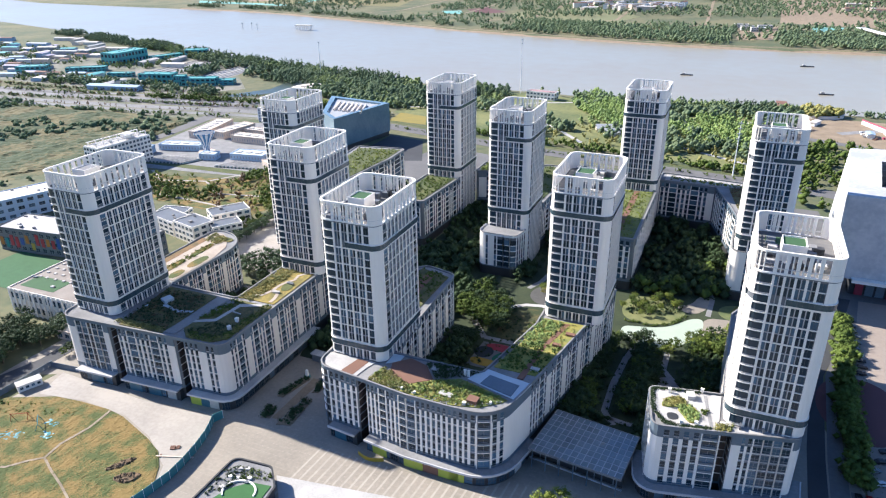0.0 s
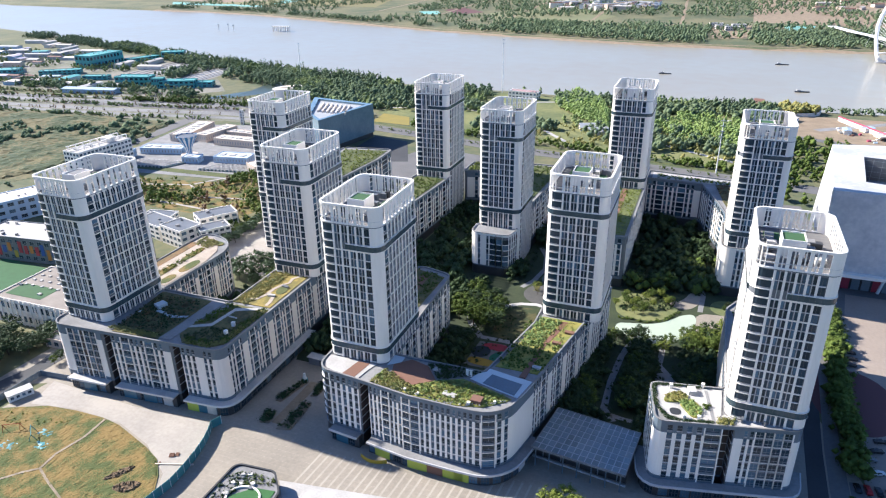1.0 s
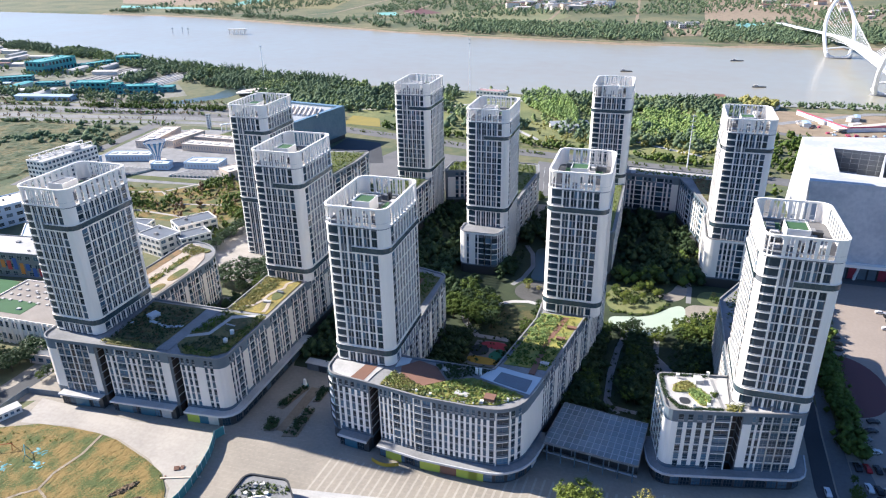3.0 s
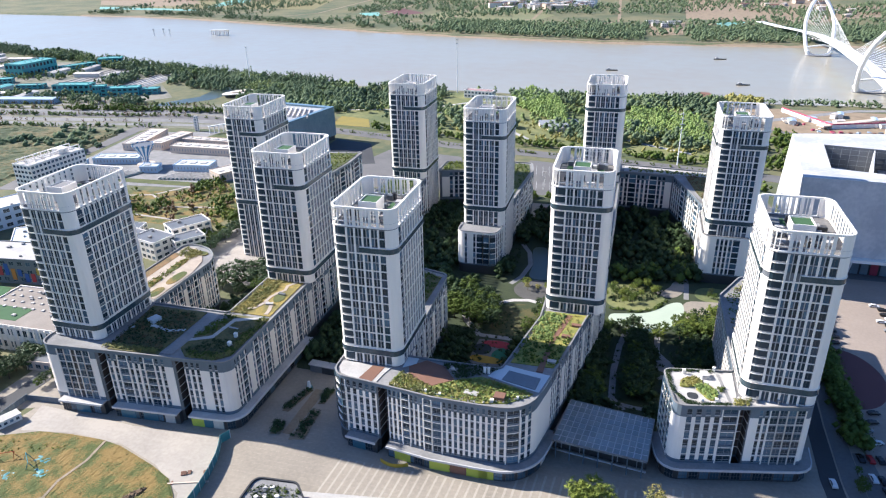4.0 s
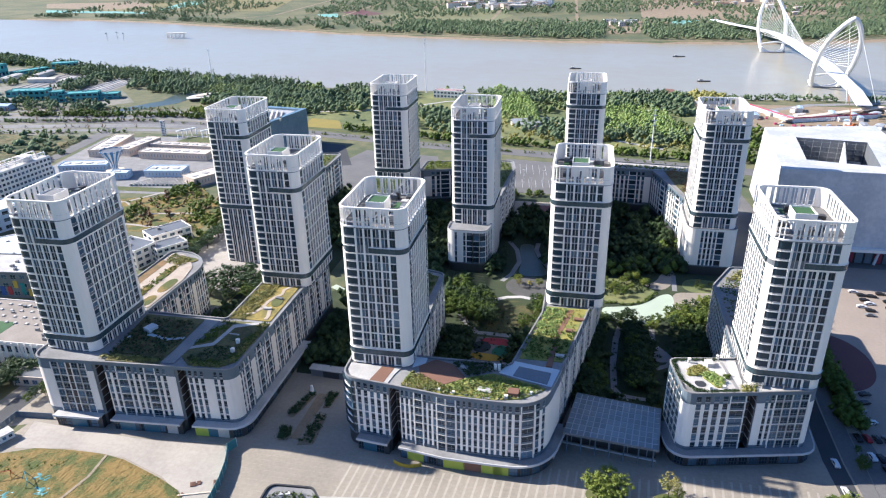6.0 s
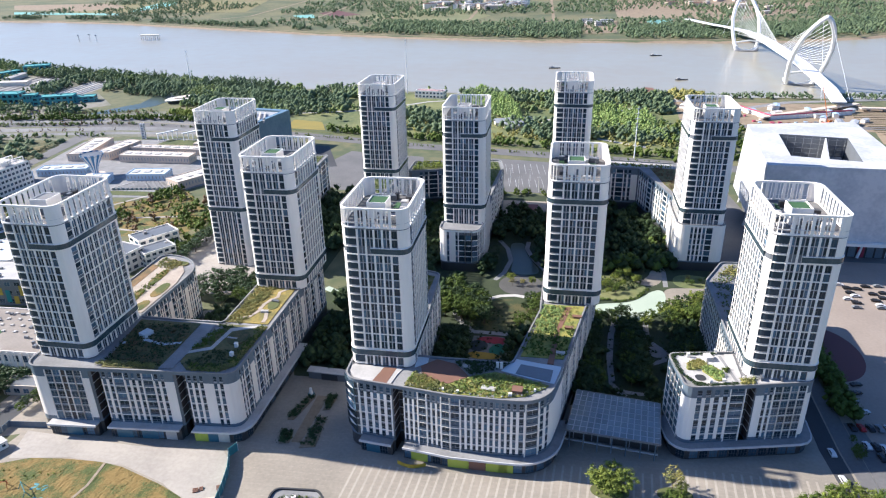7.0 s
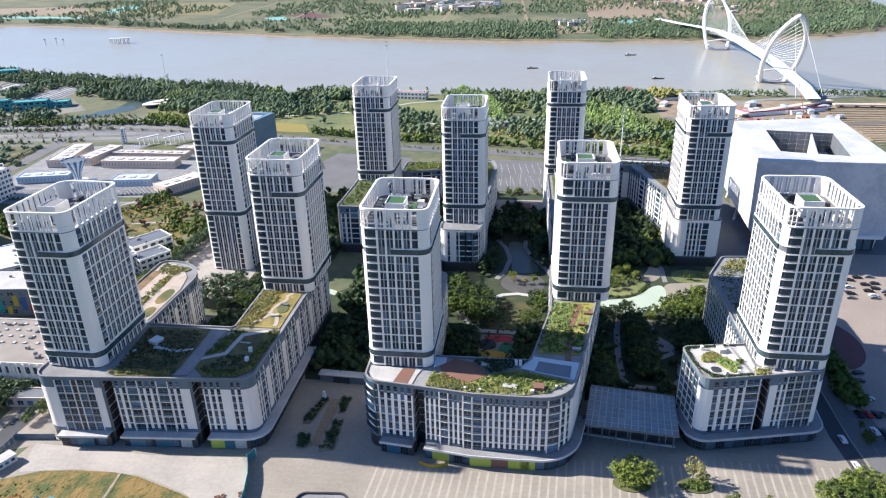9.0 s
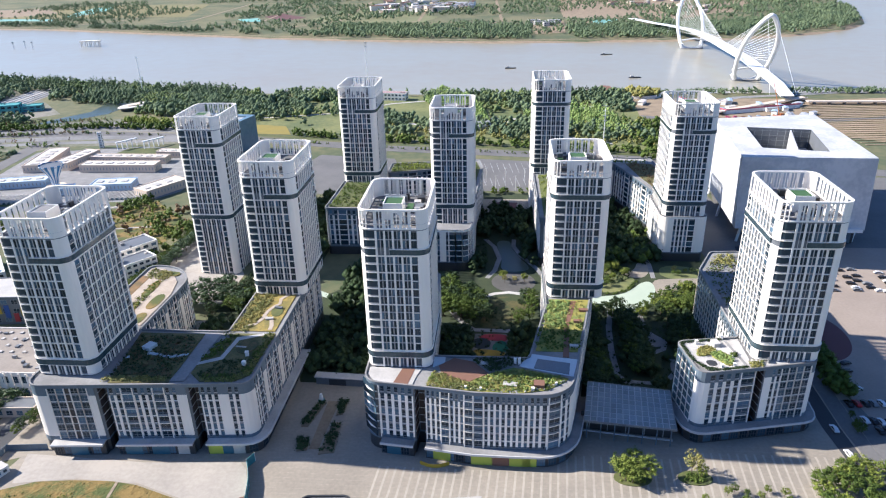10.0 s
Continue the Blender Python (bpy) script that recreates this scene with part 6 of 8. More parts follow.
shrubs("grass_tufts", "low green bushes in the grass", [(-250, 128), (-222, 138), (-214, 142), (-228, 143), (-246, 138)], 30, LEAFL, 0.6, 0.3, 24, 0.5, 14)
shrubs("grass_tufts", "dark bushes along the street wall", [(-252, 104), (-246, 104), (-244, 136), (-251, 138)], 60, LEAF, 0.9, 0.3, 23, 0.5, 14)
for pts in ([(-148, 166.5), (-144.4, 167.3), (-145, 173), (-149, 173)], [(-150, 180), (-147.5, 180), (-144, 195), (-147, 196)], [(-140, 165.2), (-134.5, 166.7), (-135.5, 183), (-138.5, 183)], [(-138.5, 187), (-136, 188), (-135.5, 196), (-138.5, 196)]):
    tagged(sheet("hedge_bed", pts, 0.35, SOIL, "kerbed planting bed in the forecourt", 0.4), category="planting bed")
    shrubs("hedge", "clipped dark green hedge in the forecourt", pts, 60, LEAFD, 0.95, 0.6, int(abs(pts[0][0] * 10)), 0.5, 14)

woods("median_shrubs", "clipped shrubs along the highway median", 300, ((-900, 60, 500, 640), lambda x, y: abs(y - spline([(-900, 590), (-640, 590), (-470, 606), (-330, 590), (-180, 556), (-90, 543), (-20, 533), (60, 520)], x)) < 1.2), LEAF, 71, (1.5, 3), 6, 3)
FIELD = [(-880, 470), (-690, 532), (-540, 534), (-505, 540), (-490, 437), (-500, 366), (-530, 310), (-880, 265)]
rough_ground("rough_field", "rough field of grass, weeds and low scrub", FIELD, 0.09, 2.6, 2.0, 0.06, bpy.data.materials["field"], "field")
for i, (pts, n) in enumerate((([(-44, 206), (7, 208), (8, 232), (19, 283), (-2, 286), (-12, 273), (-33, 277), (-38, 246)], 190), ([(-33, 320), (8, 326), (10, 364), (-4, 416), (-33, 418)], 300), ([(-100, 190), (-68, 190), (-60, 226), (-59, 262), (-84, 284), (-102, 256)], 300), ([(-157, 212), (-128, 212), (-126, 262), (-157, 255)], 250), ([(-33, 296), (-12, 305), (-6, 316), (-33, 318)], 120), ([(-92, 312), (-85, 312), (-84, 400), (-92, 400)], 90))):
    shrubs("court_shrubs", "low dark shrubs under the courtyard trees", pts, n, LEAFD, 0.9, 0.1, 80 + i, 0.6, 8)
for i in range(14):
    lines = Acc()
    lines.box(-104 + i * 4.9, 500, 0.1, 0.2, 24, 0.03, 0.12)
    lines.box(-104 + i * 4.9, 466, 0.1, 0.2, 18, 0.03, 0.12)
    tagged(part("bay_line", lines, LFRAME), "white bay line on the forecourt", "road marking", "bay lines", "structure")

# ---- roof gardens ----
RZ = H - 0.3


def roof_bed(name, label, pts, material, z=RZ, t=0.22):
    return sheet(name, pts, z + t, material, label, t, "", "roof garden")


# curved block
roof_bed("roof_lawn", "sunlit roof meadow bed", [(-101.3, 169), (-85.4, 166.6), (-70, 166.3), (-61, 168.4), (-55, 173.5), (-53.5, 175.5), (-60, 177.8), (-72, 181), (-80, 177), (-88, 170.8), (-96, 174), (-100, 177)], MEADOW)
roof_bed("roof_deck", "red-brown timber roof deck", [(-96, 174.5), (-88, 171.2), (-80.5, 177), (-86, 184), (-93, 186), (-98, 181)], BRICKR)
roof_bed("roof_pad", "pale blue-white roof terrace", [(-70, 182), (-60, 178.8), (-51.2, 176.6), (-50, 181), (-48.8, 187), (-57, 188.2), (-66, 190)], PALEB)
roof_bed("roof_panel", "dark blue-grey solar panel field", [(-65, 180.8), (-53.2, 177.6), (-52.3, 184.4), (-63.5, 186.6)], SLATE, RZ, 0.4)
roof_bed("roof_lawn", "shaded green roof bed", [(-64, 192), (-49, 192), (-42, 226), (-39.5, 231.5), (-56.5, 231.5), (-60, 210)], MEADOW)
roof_bed("roof_walk", "brown timber roof walk", [(-54.5, 188.5), (-52.3, 188.3), (-50.6, 210), (-46, 230), (-48.2, 230), (-52.2, 210)], BRICKR, RZ, 0.3)
roof_bed("roof_terrace", "pale curved front terrace of the tower", [(-121.8, 175), (-119.5, 171.4), (-115, 170), (-106, 169), (-105, 174.6), (-103.6, 179), (-122, 179)], LROOF)
roof_bed("roof_terrace", "brown paved roof terrace", [(-112.5, 170), (-107.5, 169.4), (-106, 178.6), (-110.5, 178.6)], BRICKR, RZ, 0.3)
roof_bed("roof_terrace", "pale blue roof strip beside the tower", [(-100, 180), (-96, 183), (-96, 186.4), (-100, 186.4)], PALEB, RZ, 0.27)
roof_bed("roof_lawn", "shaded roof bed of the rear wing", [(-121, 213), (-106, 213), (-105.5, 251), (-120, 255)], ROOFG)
roof_bed("roof_walk", "brown paved roof path", [(-116, 213), (-112, 213), (-112, 250), (-116, 250)], BRICKR, RZ, 0.3)
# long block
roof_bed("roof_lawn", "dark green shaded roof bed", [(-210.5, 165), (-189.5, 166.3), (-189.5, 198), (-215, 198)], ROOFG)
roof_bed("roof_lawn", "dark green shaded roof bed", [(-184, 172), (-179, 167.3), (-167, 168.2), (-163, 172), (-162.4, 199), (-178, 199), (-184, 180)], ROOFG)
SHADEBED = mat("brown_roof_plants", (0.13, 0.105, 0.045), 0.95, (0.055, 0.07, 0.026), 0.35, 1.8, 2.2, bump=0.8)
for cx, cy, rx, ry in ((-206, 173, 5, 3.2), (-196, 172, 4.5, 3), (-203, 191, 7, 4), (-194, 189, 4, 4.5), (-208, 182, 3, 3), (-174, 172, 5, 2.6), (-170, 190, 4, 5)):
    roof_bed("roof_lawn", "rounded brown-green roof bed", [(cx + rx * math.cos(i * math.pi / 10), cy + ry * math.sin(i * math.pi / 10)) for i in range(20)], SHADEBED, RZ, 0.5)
roof_bed("roof_walk", "pale grey roof path", [(-189.5, 167), (-184.5, 167.3), (-183, 198), (-188, 198)], CONC, RZ, 0.28)
roof_bed("roof_walk", "thin pale winding roof path", [(-184, 177), (-176, 181), (-174.5, 194), (-166, 198), (-166, 199.6), (-176, 196), (-177.5, 182.5), (-184, 178.8)], LROOF, RZ, 0.34)
GOLD = mat("golden_turf", (0.33, 0.25, 0.06), 0.95, (0.17, 0.15, 0.045), 0.2, 1.4, 1.6, bump=0.7)
TANPAVE = mat("tan_roof_paving", (0.46, 0.39, 0.31), 0.85, (0.36, 0.30, 0.235), 0.15, 1.2, 1.2)
roof_bed("roof_lawn", "golden grassy roof bed", [(-179.5, 201), (-163, 201), (-163, 232), (-179.5, 232)], GOLD)


def roof_path(label, pts, w, material, t=0.34):
    ob = trail("roof_walk", pts, w, material, label, RZ + t)
    return tagged(ob, category="roof garden", kind="thing")


roof_path("pale stone path winding across the golden roof", [(-176, 204), (-172.5, 206), (-171, 210), (-170.8, 216), (-169.6, 220), (-167.6, 223), (-168.4, 227), (-166, 231)], 1.5, TANPAVE)
roof_path("pale stone path winding across the golden roof", [(-170.8, 212), (-167, 209.5), (-165.6, 205), (-165.4, 202)], 1.6, TANPAVE, 0.35)
roof_bed("roof_lawn", "small green roof bed", smooth([(-170, 219), (-165, 220), (-164, 213), (-168, 212)]), GRASS, RZ, 0.36)
roof_bed("roof_terrace", "tan paved roof of the side wing", [(-238, 203), (-218, 203), (-217.6, 230), (-220, 241), (-226, 250), (-232, 254), (-238, 254)], TANPAVE)
roof_bed("roof_lawn", "long rust-brown planting strip", [(-238.5, 203), (-234.5, 203), (-234.5, 246), (-238.5, 246)], mat("rust_turf", (0.24, 0.145, 0.065), 0.95, (0.13, 0.10, 0.045), 0.25, 1.4, 1.8, bump=0.6), RZ, 0.3)
for x0, x1, y0, y1 in ((-230.5, -226.5, 203, 222), (-230.5, -226.5, 226, 242), (-223.5, -219, 204, 213), (-223.5, -218.6, 216, 229), (-233, -222, 246, 251)):
    roof_bed("roof_lawn", "green and yellow planting bed among tan paving", smooth([(x0, y0), (x1, y0), (x1, y1), (x0, y1)], 2), DRY, RZ, 0.36)
# corner block
roof_bed("roof_terrace", "pale sunlit roof terrace", [(-11, 195), (-9, 187), (-6, 183), (-2, 182.4), (8, 184.4), (10, 190), (10, 203.5), (-11.5, 200)], LROOF)
roof_bed("roof_terrace", "pale sunlit roof terrace", [(8, 184.4), (31, 189.0), (32, 190), (10.5, 190.2)], LROOF)
for i, q in enumerate(([(-11.6, 200), (-10.4, 200), (-9.4, 192), (-8, 187), (-9.2, 186.6), (-10.8, 191)], [(-9.2, 187), (-8, 187.4), (-5.2, 184), (-1, 183.4), (-1, 182), (-6, 182.4)], [(-1, 182), (8, 184), (7.8, 185.4), (-1, 183.4)], [(-11, 199.4), (4, 202), (4, 203.2), (-11, 200.4)])):
    shrubs("roof_hedge", "dark clipped hedge round the terrace", q, 90, LEAFD, 0.45, RZ + 0.3, 180 + i, 0.6, 10)
roof_bed("roof_pool", "small dark roof pond", smooth([(-5.6, 188.6), (-2, 189), (-1.6, 185.6), (-4.8, 185)]), DARK, RZ, 0.28)
roof_bed("roof_path", "grey paved roof walk", [(4.6, 201.5), (5.6, 201.5), (8.6, 185.2), (7.6, 184.8)], CONC, RZ, 0.3)
for i, (q, mm, lab) in enumerate(((smooth([(-8, 191), (-6, 196.6), (-1.4, 198), (0.6, 194.2), (-4.4, 191.2)]), LEAFY, "rounded yellow-green planting mound"), (smooth([(-3.2, 192), (1.6, 195.4), (5.1, 188.6), (2, 184.6), (-0.6, 188.4)]), LEAFG, "rounded bright green planting mound"))):
    roof_bed("roof_mound", lab + " on the terrace", q, MEADOW, RZ, 0.7)
    shrubs("roof_shrubs", lab + " on the terrace", q, 70, mm, 0.5, RZ + 0.6, 190 + i, 0.8, 14)
shrubs("roof_shrubs", "orange shrubs at the tower foot", [(9.4, 187.6), (14, 188.8), (13.4, 185.4), (9, 184.2)], 50, LEAFY, 0.7, RZ + 0.3, 58, 0.6, 12)
shrubs("roof_shrubs", "green bush on the terrace", [(4.6, 191), (6.4, 191), (6.4, 193.4), (4.6, 193.4)], 12, LEAF, 0.7, RZ + 0.3, 57, 0.6, 12)
shrubs("roof_shrubs", "mixed grasses along the roof edge", [(-179, 166.8), (-167, 167.6), (-162.6, 172), (-162.2, 199), (-164.4, 199), (-165, 174), (-169, 170), (-179, 169.4)], 170, LEAFY, 0.6, RZ + 0.2, 59, 0.7, 10)
shrubs("roof_shrubs", "green plants along the roof edge", [(-179, 166.8), (-167, 167.6), (-162.6, 172), (-162.2, 199), (-166, 199), (-166, 176), (-169, 172), (-179, 171)], 110, LEAF, 0.7, RZ + 0.2, 60, 0.7, 10)
# far roofs
roof_bed("roof_lawn", "bright green far roof bed", [(-54, 325), (-37, 325), (-36.5, 397), (-54, 397)], mat("bright_turf", (0.17, 0.19, 0.055), 0.95, (0.10, 0.12, 0.04), 0.2, 1, 1.6))
roof_bed("roof_lawn", "green far roof bed", [(-174, 337), (-158, 337), (-155, 380), (-173, 380)], GRASS)
roof_bed("roof_lawn", "green far roof bed", [(-238, 342), (-221, 342), (-215, 404), (-216, 426), (-246, 420)], GRASS)
roof_bed("roof_lawn", "green far roof bed", [(-112, 360), (-94, 360), (-91, 410), (-94, 425), (-108, 425)], GRASS)
roof_bed("roof_lawn", "bright green far roof bed", [(-150, 411), (-115, 422), (-115, 433), (-150, 428)], GRASS, 25 - 0.3)
roof_bed("roof_lawn", "brown-green roof bed of the rear block", [(9, 390), (14.5, 368), (25, 368), (20.5, 420), (4, 421)], ROOFG)
shrubs("roof_shrubs", "brown-green plants on the rear roof", [(9, 390), (14.5, 368), (25, 368), (20.5, 420), (4, 421)], 190, LEAFR, 0.8, RZ + 0.2, 117, 0.6, 8)
shrubs("roof_shrubs", "green plants on the rear roof", [(-30, 424), (-8, 423), (18, 422), (18, 427), (-30, 431)], 150, LEAFL, 0.8, RZ + 0.2, 118, 0.6, 8)
roof_bed("roof_terrace", "pale far roof terrace", [(-33, 424), (18, 422), (19, 430), (-33, 435)], LROOF)

FRONT = [(-101, 169.3), (-85.4, 166.9), (-70, 166.6), (-61, 168.8), (-55.4, 174), (-54, 175), (-60, 177.2), (-72, 180.4), (-80, 176.4), (-88, 170.2), (-96, 173.4), (-100, 176.6)]
shrubs("roof_shrubs", "sunlit meadow plants and shrubs on the roof", FRONT, 260, LEAFG, 0.42, RZ + 0.2, 31, 0.9, 14)
shrubs("roof_shrubs", "yellow grasses on the roof edge", [(-101.3, 169), (-85.4, 166.7), (-84, 170), (-92, 173.5), (-99, 178)], 300, LEAFY, 0.42, RZ + 0.2, 32, 1.0, 12)
shrubs("roof_shrubs", "shaded shrubs at the roof edge", [(-86, 184.5), (-80, 178), (-72, 181.6), (-67, 186.5), (-84, 186.5)], 170, LEAFD, 0.7, RZ + 0.2, 33, 0.6, 10)
shrubs("roof_shrubs", "bright green shrubs beside the tower foot", [(-60.5, 210), (-52.6, 210), (-48.6, 230), (-57, 230)], 170, LEAFG, 0.7, RZ + 0.2, 34, 0.6, 10)
shrubs("roof_shrubs", "shaded green shrubs on the roof wing", [(-64, 193), (-48.5, 193), (-45, 212), (-61, 212)], 140, LEAF, 0.8, RZ + 0.2, 35, 0.6, 10)
shrubs("roof_shrubs", "shaded shrubs on the rear roof wing", [(-121, 213), (-106, 213), (-105.5, 251), (-120, 255)], 220, LEAF, 0.8, RZ + 0.2, 36, 0.6, 8)
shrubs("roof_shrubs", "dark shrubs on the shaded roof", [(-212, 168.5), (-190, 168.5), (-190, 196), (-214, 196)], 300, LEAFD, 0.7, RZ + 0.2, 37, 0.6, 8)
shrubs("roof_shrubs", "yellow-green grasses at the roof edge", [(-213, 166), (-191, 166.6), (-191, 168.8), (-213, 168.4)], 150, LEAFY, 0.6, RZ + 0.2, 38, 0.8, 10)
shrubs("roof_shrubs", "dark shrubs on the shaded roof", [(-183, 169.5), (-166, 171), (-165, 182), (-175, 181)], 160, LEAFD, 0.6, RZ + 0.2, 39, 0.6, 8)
shrubs("roof_shrubs", "dark shrubs on the shaded roof", [(-184, 180), (-178, 184), (-176, 198), (-181, 198)], 90, LEAF, 0.8, RZ + 0.2, 40, 0.6, 8)
shrubs("roof_shrubs", "golden autumn shrubs on the sunlit roof", [(-180, 200), (-174, 200), (-172, 212), (-171.6, 232), (-180, 232)], 420, LEAFY, 0.6, RZ + 0.2, 41, 0.7, 10)
shrubs("roof_shrubs", "yellow plants at the round roof end", [(-236, 244), (-226, 242), (-225, 249), (-232, 253), (-237, 253)], 120, LEAFY, 0.7, RZ + 0.2, 42, 0.7, 10)
shrubs("roof_shrubs", "green plants on the roof wing", [(-230.5, 204), (-226.5, 204), (-226.5, 242), (-230.5, 242)], 130, LEAFL, 0.6, RZ + 0.2, 43, 0.7, 10)
shrubs("roof_shrubs", "green plants on the rear roof wing", [(13, 228), (33, 228), (34, 268), (17, 268), (13, 260)], 230, LEAF, 0.7, RZ + 0.2, 122, 0.6, 10)
shrubs("roof_shrubs", "brown grasses on the rear roof wing", [(13, 228), (33, 228), (34, 268), (17, 268), (13, 260)], 130, LEAFR, 0.6, RZ + 0.2, 123, 0.6, 10)
shrubs("roof_shrubs", "orange and yellow shrubs on the roof end", [(17, 268), (34, 266), (34, 279), (22, 278)], 110, LEAFY, 0.9, RZ + 0.2, 46, 0.6, 10)
shrubs("roof_shrubs", "green far roof shrubs", [(-238, 342), (-221, 342), (-215, 404), (-216, 426), (-246, 420)], 300, LEAFL, 1.0, RZ + 0.2, 48, 0.5, 6)
shrubs("roof_shrubs", "green far roof shrubs", [(-174, 337), (-158, 337), (-155, 380), (-173, 380)], 180, LEAF, 1.0, RZ + 0.2, 49, 0.5, 6)
shrubs("roof_shrubs", "green far roof shrubs", [(-150, 411), (-115, 422), (-115, 433), (-150, 428)], 160, LEAFL, 1.2, 25, 50, 0.5, 6)
shrubs("roof_shrubs", "green far roof shrubs", [(-112, 360), (-94, 360), (-91, 410), (-94, 425), (-108, 425)], 160, LEAF, 1.0, RZ + 0.2, 51, 0.5, 6)
shrubs("roof_shrubs", "mixed yellow plants on the sunlit roof", FRONT, 300, LEAFY, 0.38, RZ + 0.2, 52, 1.0, 12)
shrubs("roof_shrubs", "mixed green plants on the roof", FRONT, 90, LEAFL, 0.6, RZ + 0.2, 53, 0.9, 14)
shrubs("roof_shrubs", "white flowering plants at the roof edge", [(-101, 169), (-85.4, 166.6), (-70, 166.2), (-61, 168.4), (-55, 173.5), (-56, 174), (-62, 169.4), (-70, 167.3), (-85.4, 167.8), (-100, 170)], 46, LROOF, 0.28, RZ + 0.3, 105, 0.9, 8)
shrubs("roof_shrubs", "rusty brown grasses on the shaded roof", [(-212, 168.5), (-190, 168.5), (-190, 196), (-214, 196)], 160, LEAFR, 0.6, RZ + 0.2, 54, 0.6, 8)
shrubs("roof_shrubs", "yellow plants beside the tower foot", [(-62, 208), (-47, 208), (-41, 230), (-57, 230)], 110, LEAFY, 0.6, RZ + 0.2, 55, 0.6, 8)
roof_bed("roof_walk", "thin pale winding roof path", [(-212, 180), (-204, 183), (-196, 181), (-190, 183), (-190, 184.4), (-196, 182.6), (-204, 184.6), (-212, 181.6)], PALEB, RZ, 0.3)
shrubs("roof_shrubs", "bright far roof shrubs", [(-54, 326), (-38, 326), (-37, 396), (-54, 396)], 260, LEAFL, 0.8, RZ + 0.2, 56, 0.6, 7)
roof_bed("roof_walk", "brown plank roof path", [(-47, 330), (-44, 330), (-44, 396), (-47, 396)], BRICKR, RZ, 0.3)

# ---- lesser buildings ----


def lowrise(name, label, x, y, rot, w, d, h, wall=None, roof=None, cols=8, rows=3, parapet=0.6, near=True, tints=(), category="building"):
    """A low building: wall, roof with its parapet, windows in rows on all sides."""
    wall, roof = wall or WHITE, roof or CONC
    root = thing(name, x, y, 0, rot, label, category)
    part("wall", Acc().box(0, 0, 0, w, d, h), wall, root)
    ro = Acc().box(0, 0, h, w - 0.7, d - 0.7, 0.08)
    part("roof", ro, roof, root)
    inn = [(-w / 2 + 0.35, -d / 2 + 0.35), (w / 2 - 0.35, -d / 2 + 0.35), (w / 2 - 0.35, d / 2 - 0.35), (-w / 2 + 0.35, d / 2 - 0.35)]
    out = [(-w / 2 - 0.05, -d / 2 - 0.05), (w / 2 + 0.05, -d / 2 - 0.05), (w / 2 + 0.05, d / 2 + 0.05), (-w / 2 - 0.05, d / 2 + 0.05)]
    part("parapet", Acc().band(inn, out, h, h + parapet), wall, root)
    r = random.Random(int(x * 3 + y))
    rest = Acc()
    fh = h / rows
    for k, (L, dist, ang) in enumerate(((w, d / 2, 0), (d, w / 2, 90), (w, d / 2, 180), (d, w / 2, 270))):
        n = max(1, int(cols * L / w))
        for i in range(n):
            for j in range(rows):
                u = -L / 2 + L * (i + 0.5) / n
                c, s = math.cos(radians(ang)), math.sin(radians(ang))
                px, py = u * c + dist * s, u * s - dist * c
                ww, wh = round(L / n * 0.6, 1), round(fh * 0.5, 1)
                if near and k in (0, 1):
                    part("window", cached(("lw", ww, wh), window_mesh, ww, wh, GLASS, 2), None, root, "", pose(px, py, j * fh + fh * 0.3, 0, 0, ang))
                else:
                    rest.box(px, py, j * fh + fh * 0.3, ww, 0.12, wh, radians(ang))
    if rest.v:
        part("window_rest", rest, GLASSI, root, "dark windows", kind="stuff")
    for i in range(int(w * d / 130)):
        part("roof_unit", Acc().box(r.uniform(-w / 2 + 2, w / 2 - 2), r.uniform(-d / 2 + 2, d / 2 - 2), h + 0.08, r.uniform(0.8, 2), r.uniform(0.8, 2), r.uniform(0.5, 1.3)), r.choice([LROOF, GREYP, CONC]), root)
    return root


def shed(name, label, x, y, rot, w, d, h, wall, roof, ridge=1.6, category="shed"):
    """A long shed with a low gabled roof that overhangs."""
    root = thing(name, x, y, 0, rot, label, category)
    part("wall", Acc().box(0, 0, 0, w, d, h), wall, root)
    a = Acc()
    e = 0.5
    sec = [(-d / 2 - e, h - 0.1), (0, h + ridge), (d / 2 + e, h - 0.1), (d / 2 + e, h + 0.15), (0, h + ridge + 0.25), (-d / 2 - e, h + 0.15)]
    vs = [(sx, y0, z0) for sx in (-w / 2 - e, w / 2 + e) for y0, z0 in sec]
    a.add(vs, [(i, (i + 1) % 6, 6 + (i + 1) % 6, 6 + i) for i in range(6)] + [(0, 5, 4, 1), (1, 4, 3, 2), (6, 7, 10, 11), (7, 8, 9, 10)])
    part("roof", a, roof, root)
    return root



# school and sports hall beyond the long block
lowrise("school_building", "white four-storey school block with ribbon windows", -424, 305, 66, 74, 22, 14, BLUEW, PALER, 12, 3)
lowrise("school_hall", "white low hall with a pale blue skylight roof", -364, 290, 40, 34, 36, 8, WHITE, PALEB, 6, 2)
school = lowrise("kindergarten", "long low block with bright coloured panels", -340, 256, 6, 100, 22, 14, GREYP, LROOF, 20, 3)
rc = random.Random(9)
COLS = [mat("panel_" + n, c, 0.6) for n, c in (("red", (0.4, 0.04, 0.05)), ("orange", (0.5, 0.2, 0.03)), ("teal", (0.03, 0.25, 0.25)), ("blue", (0.04, 0.1, 0.35)), ("yellow", (0.5, 0.36, 0.04)))]
for i in range(26):
    part("colour_panel", Acc().box(-48 + i * 3.8, -11.12, rc.uniform(1, 6), 2.4, 0.2, rc.uniform(4, 7)), rc.choice(COLS), school)
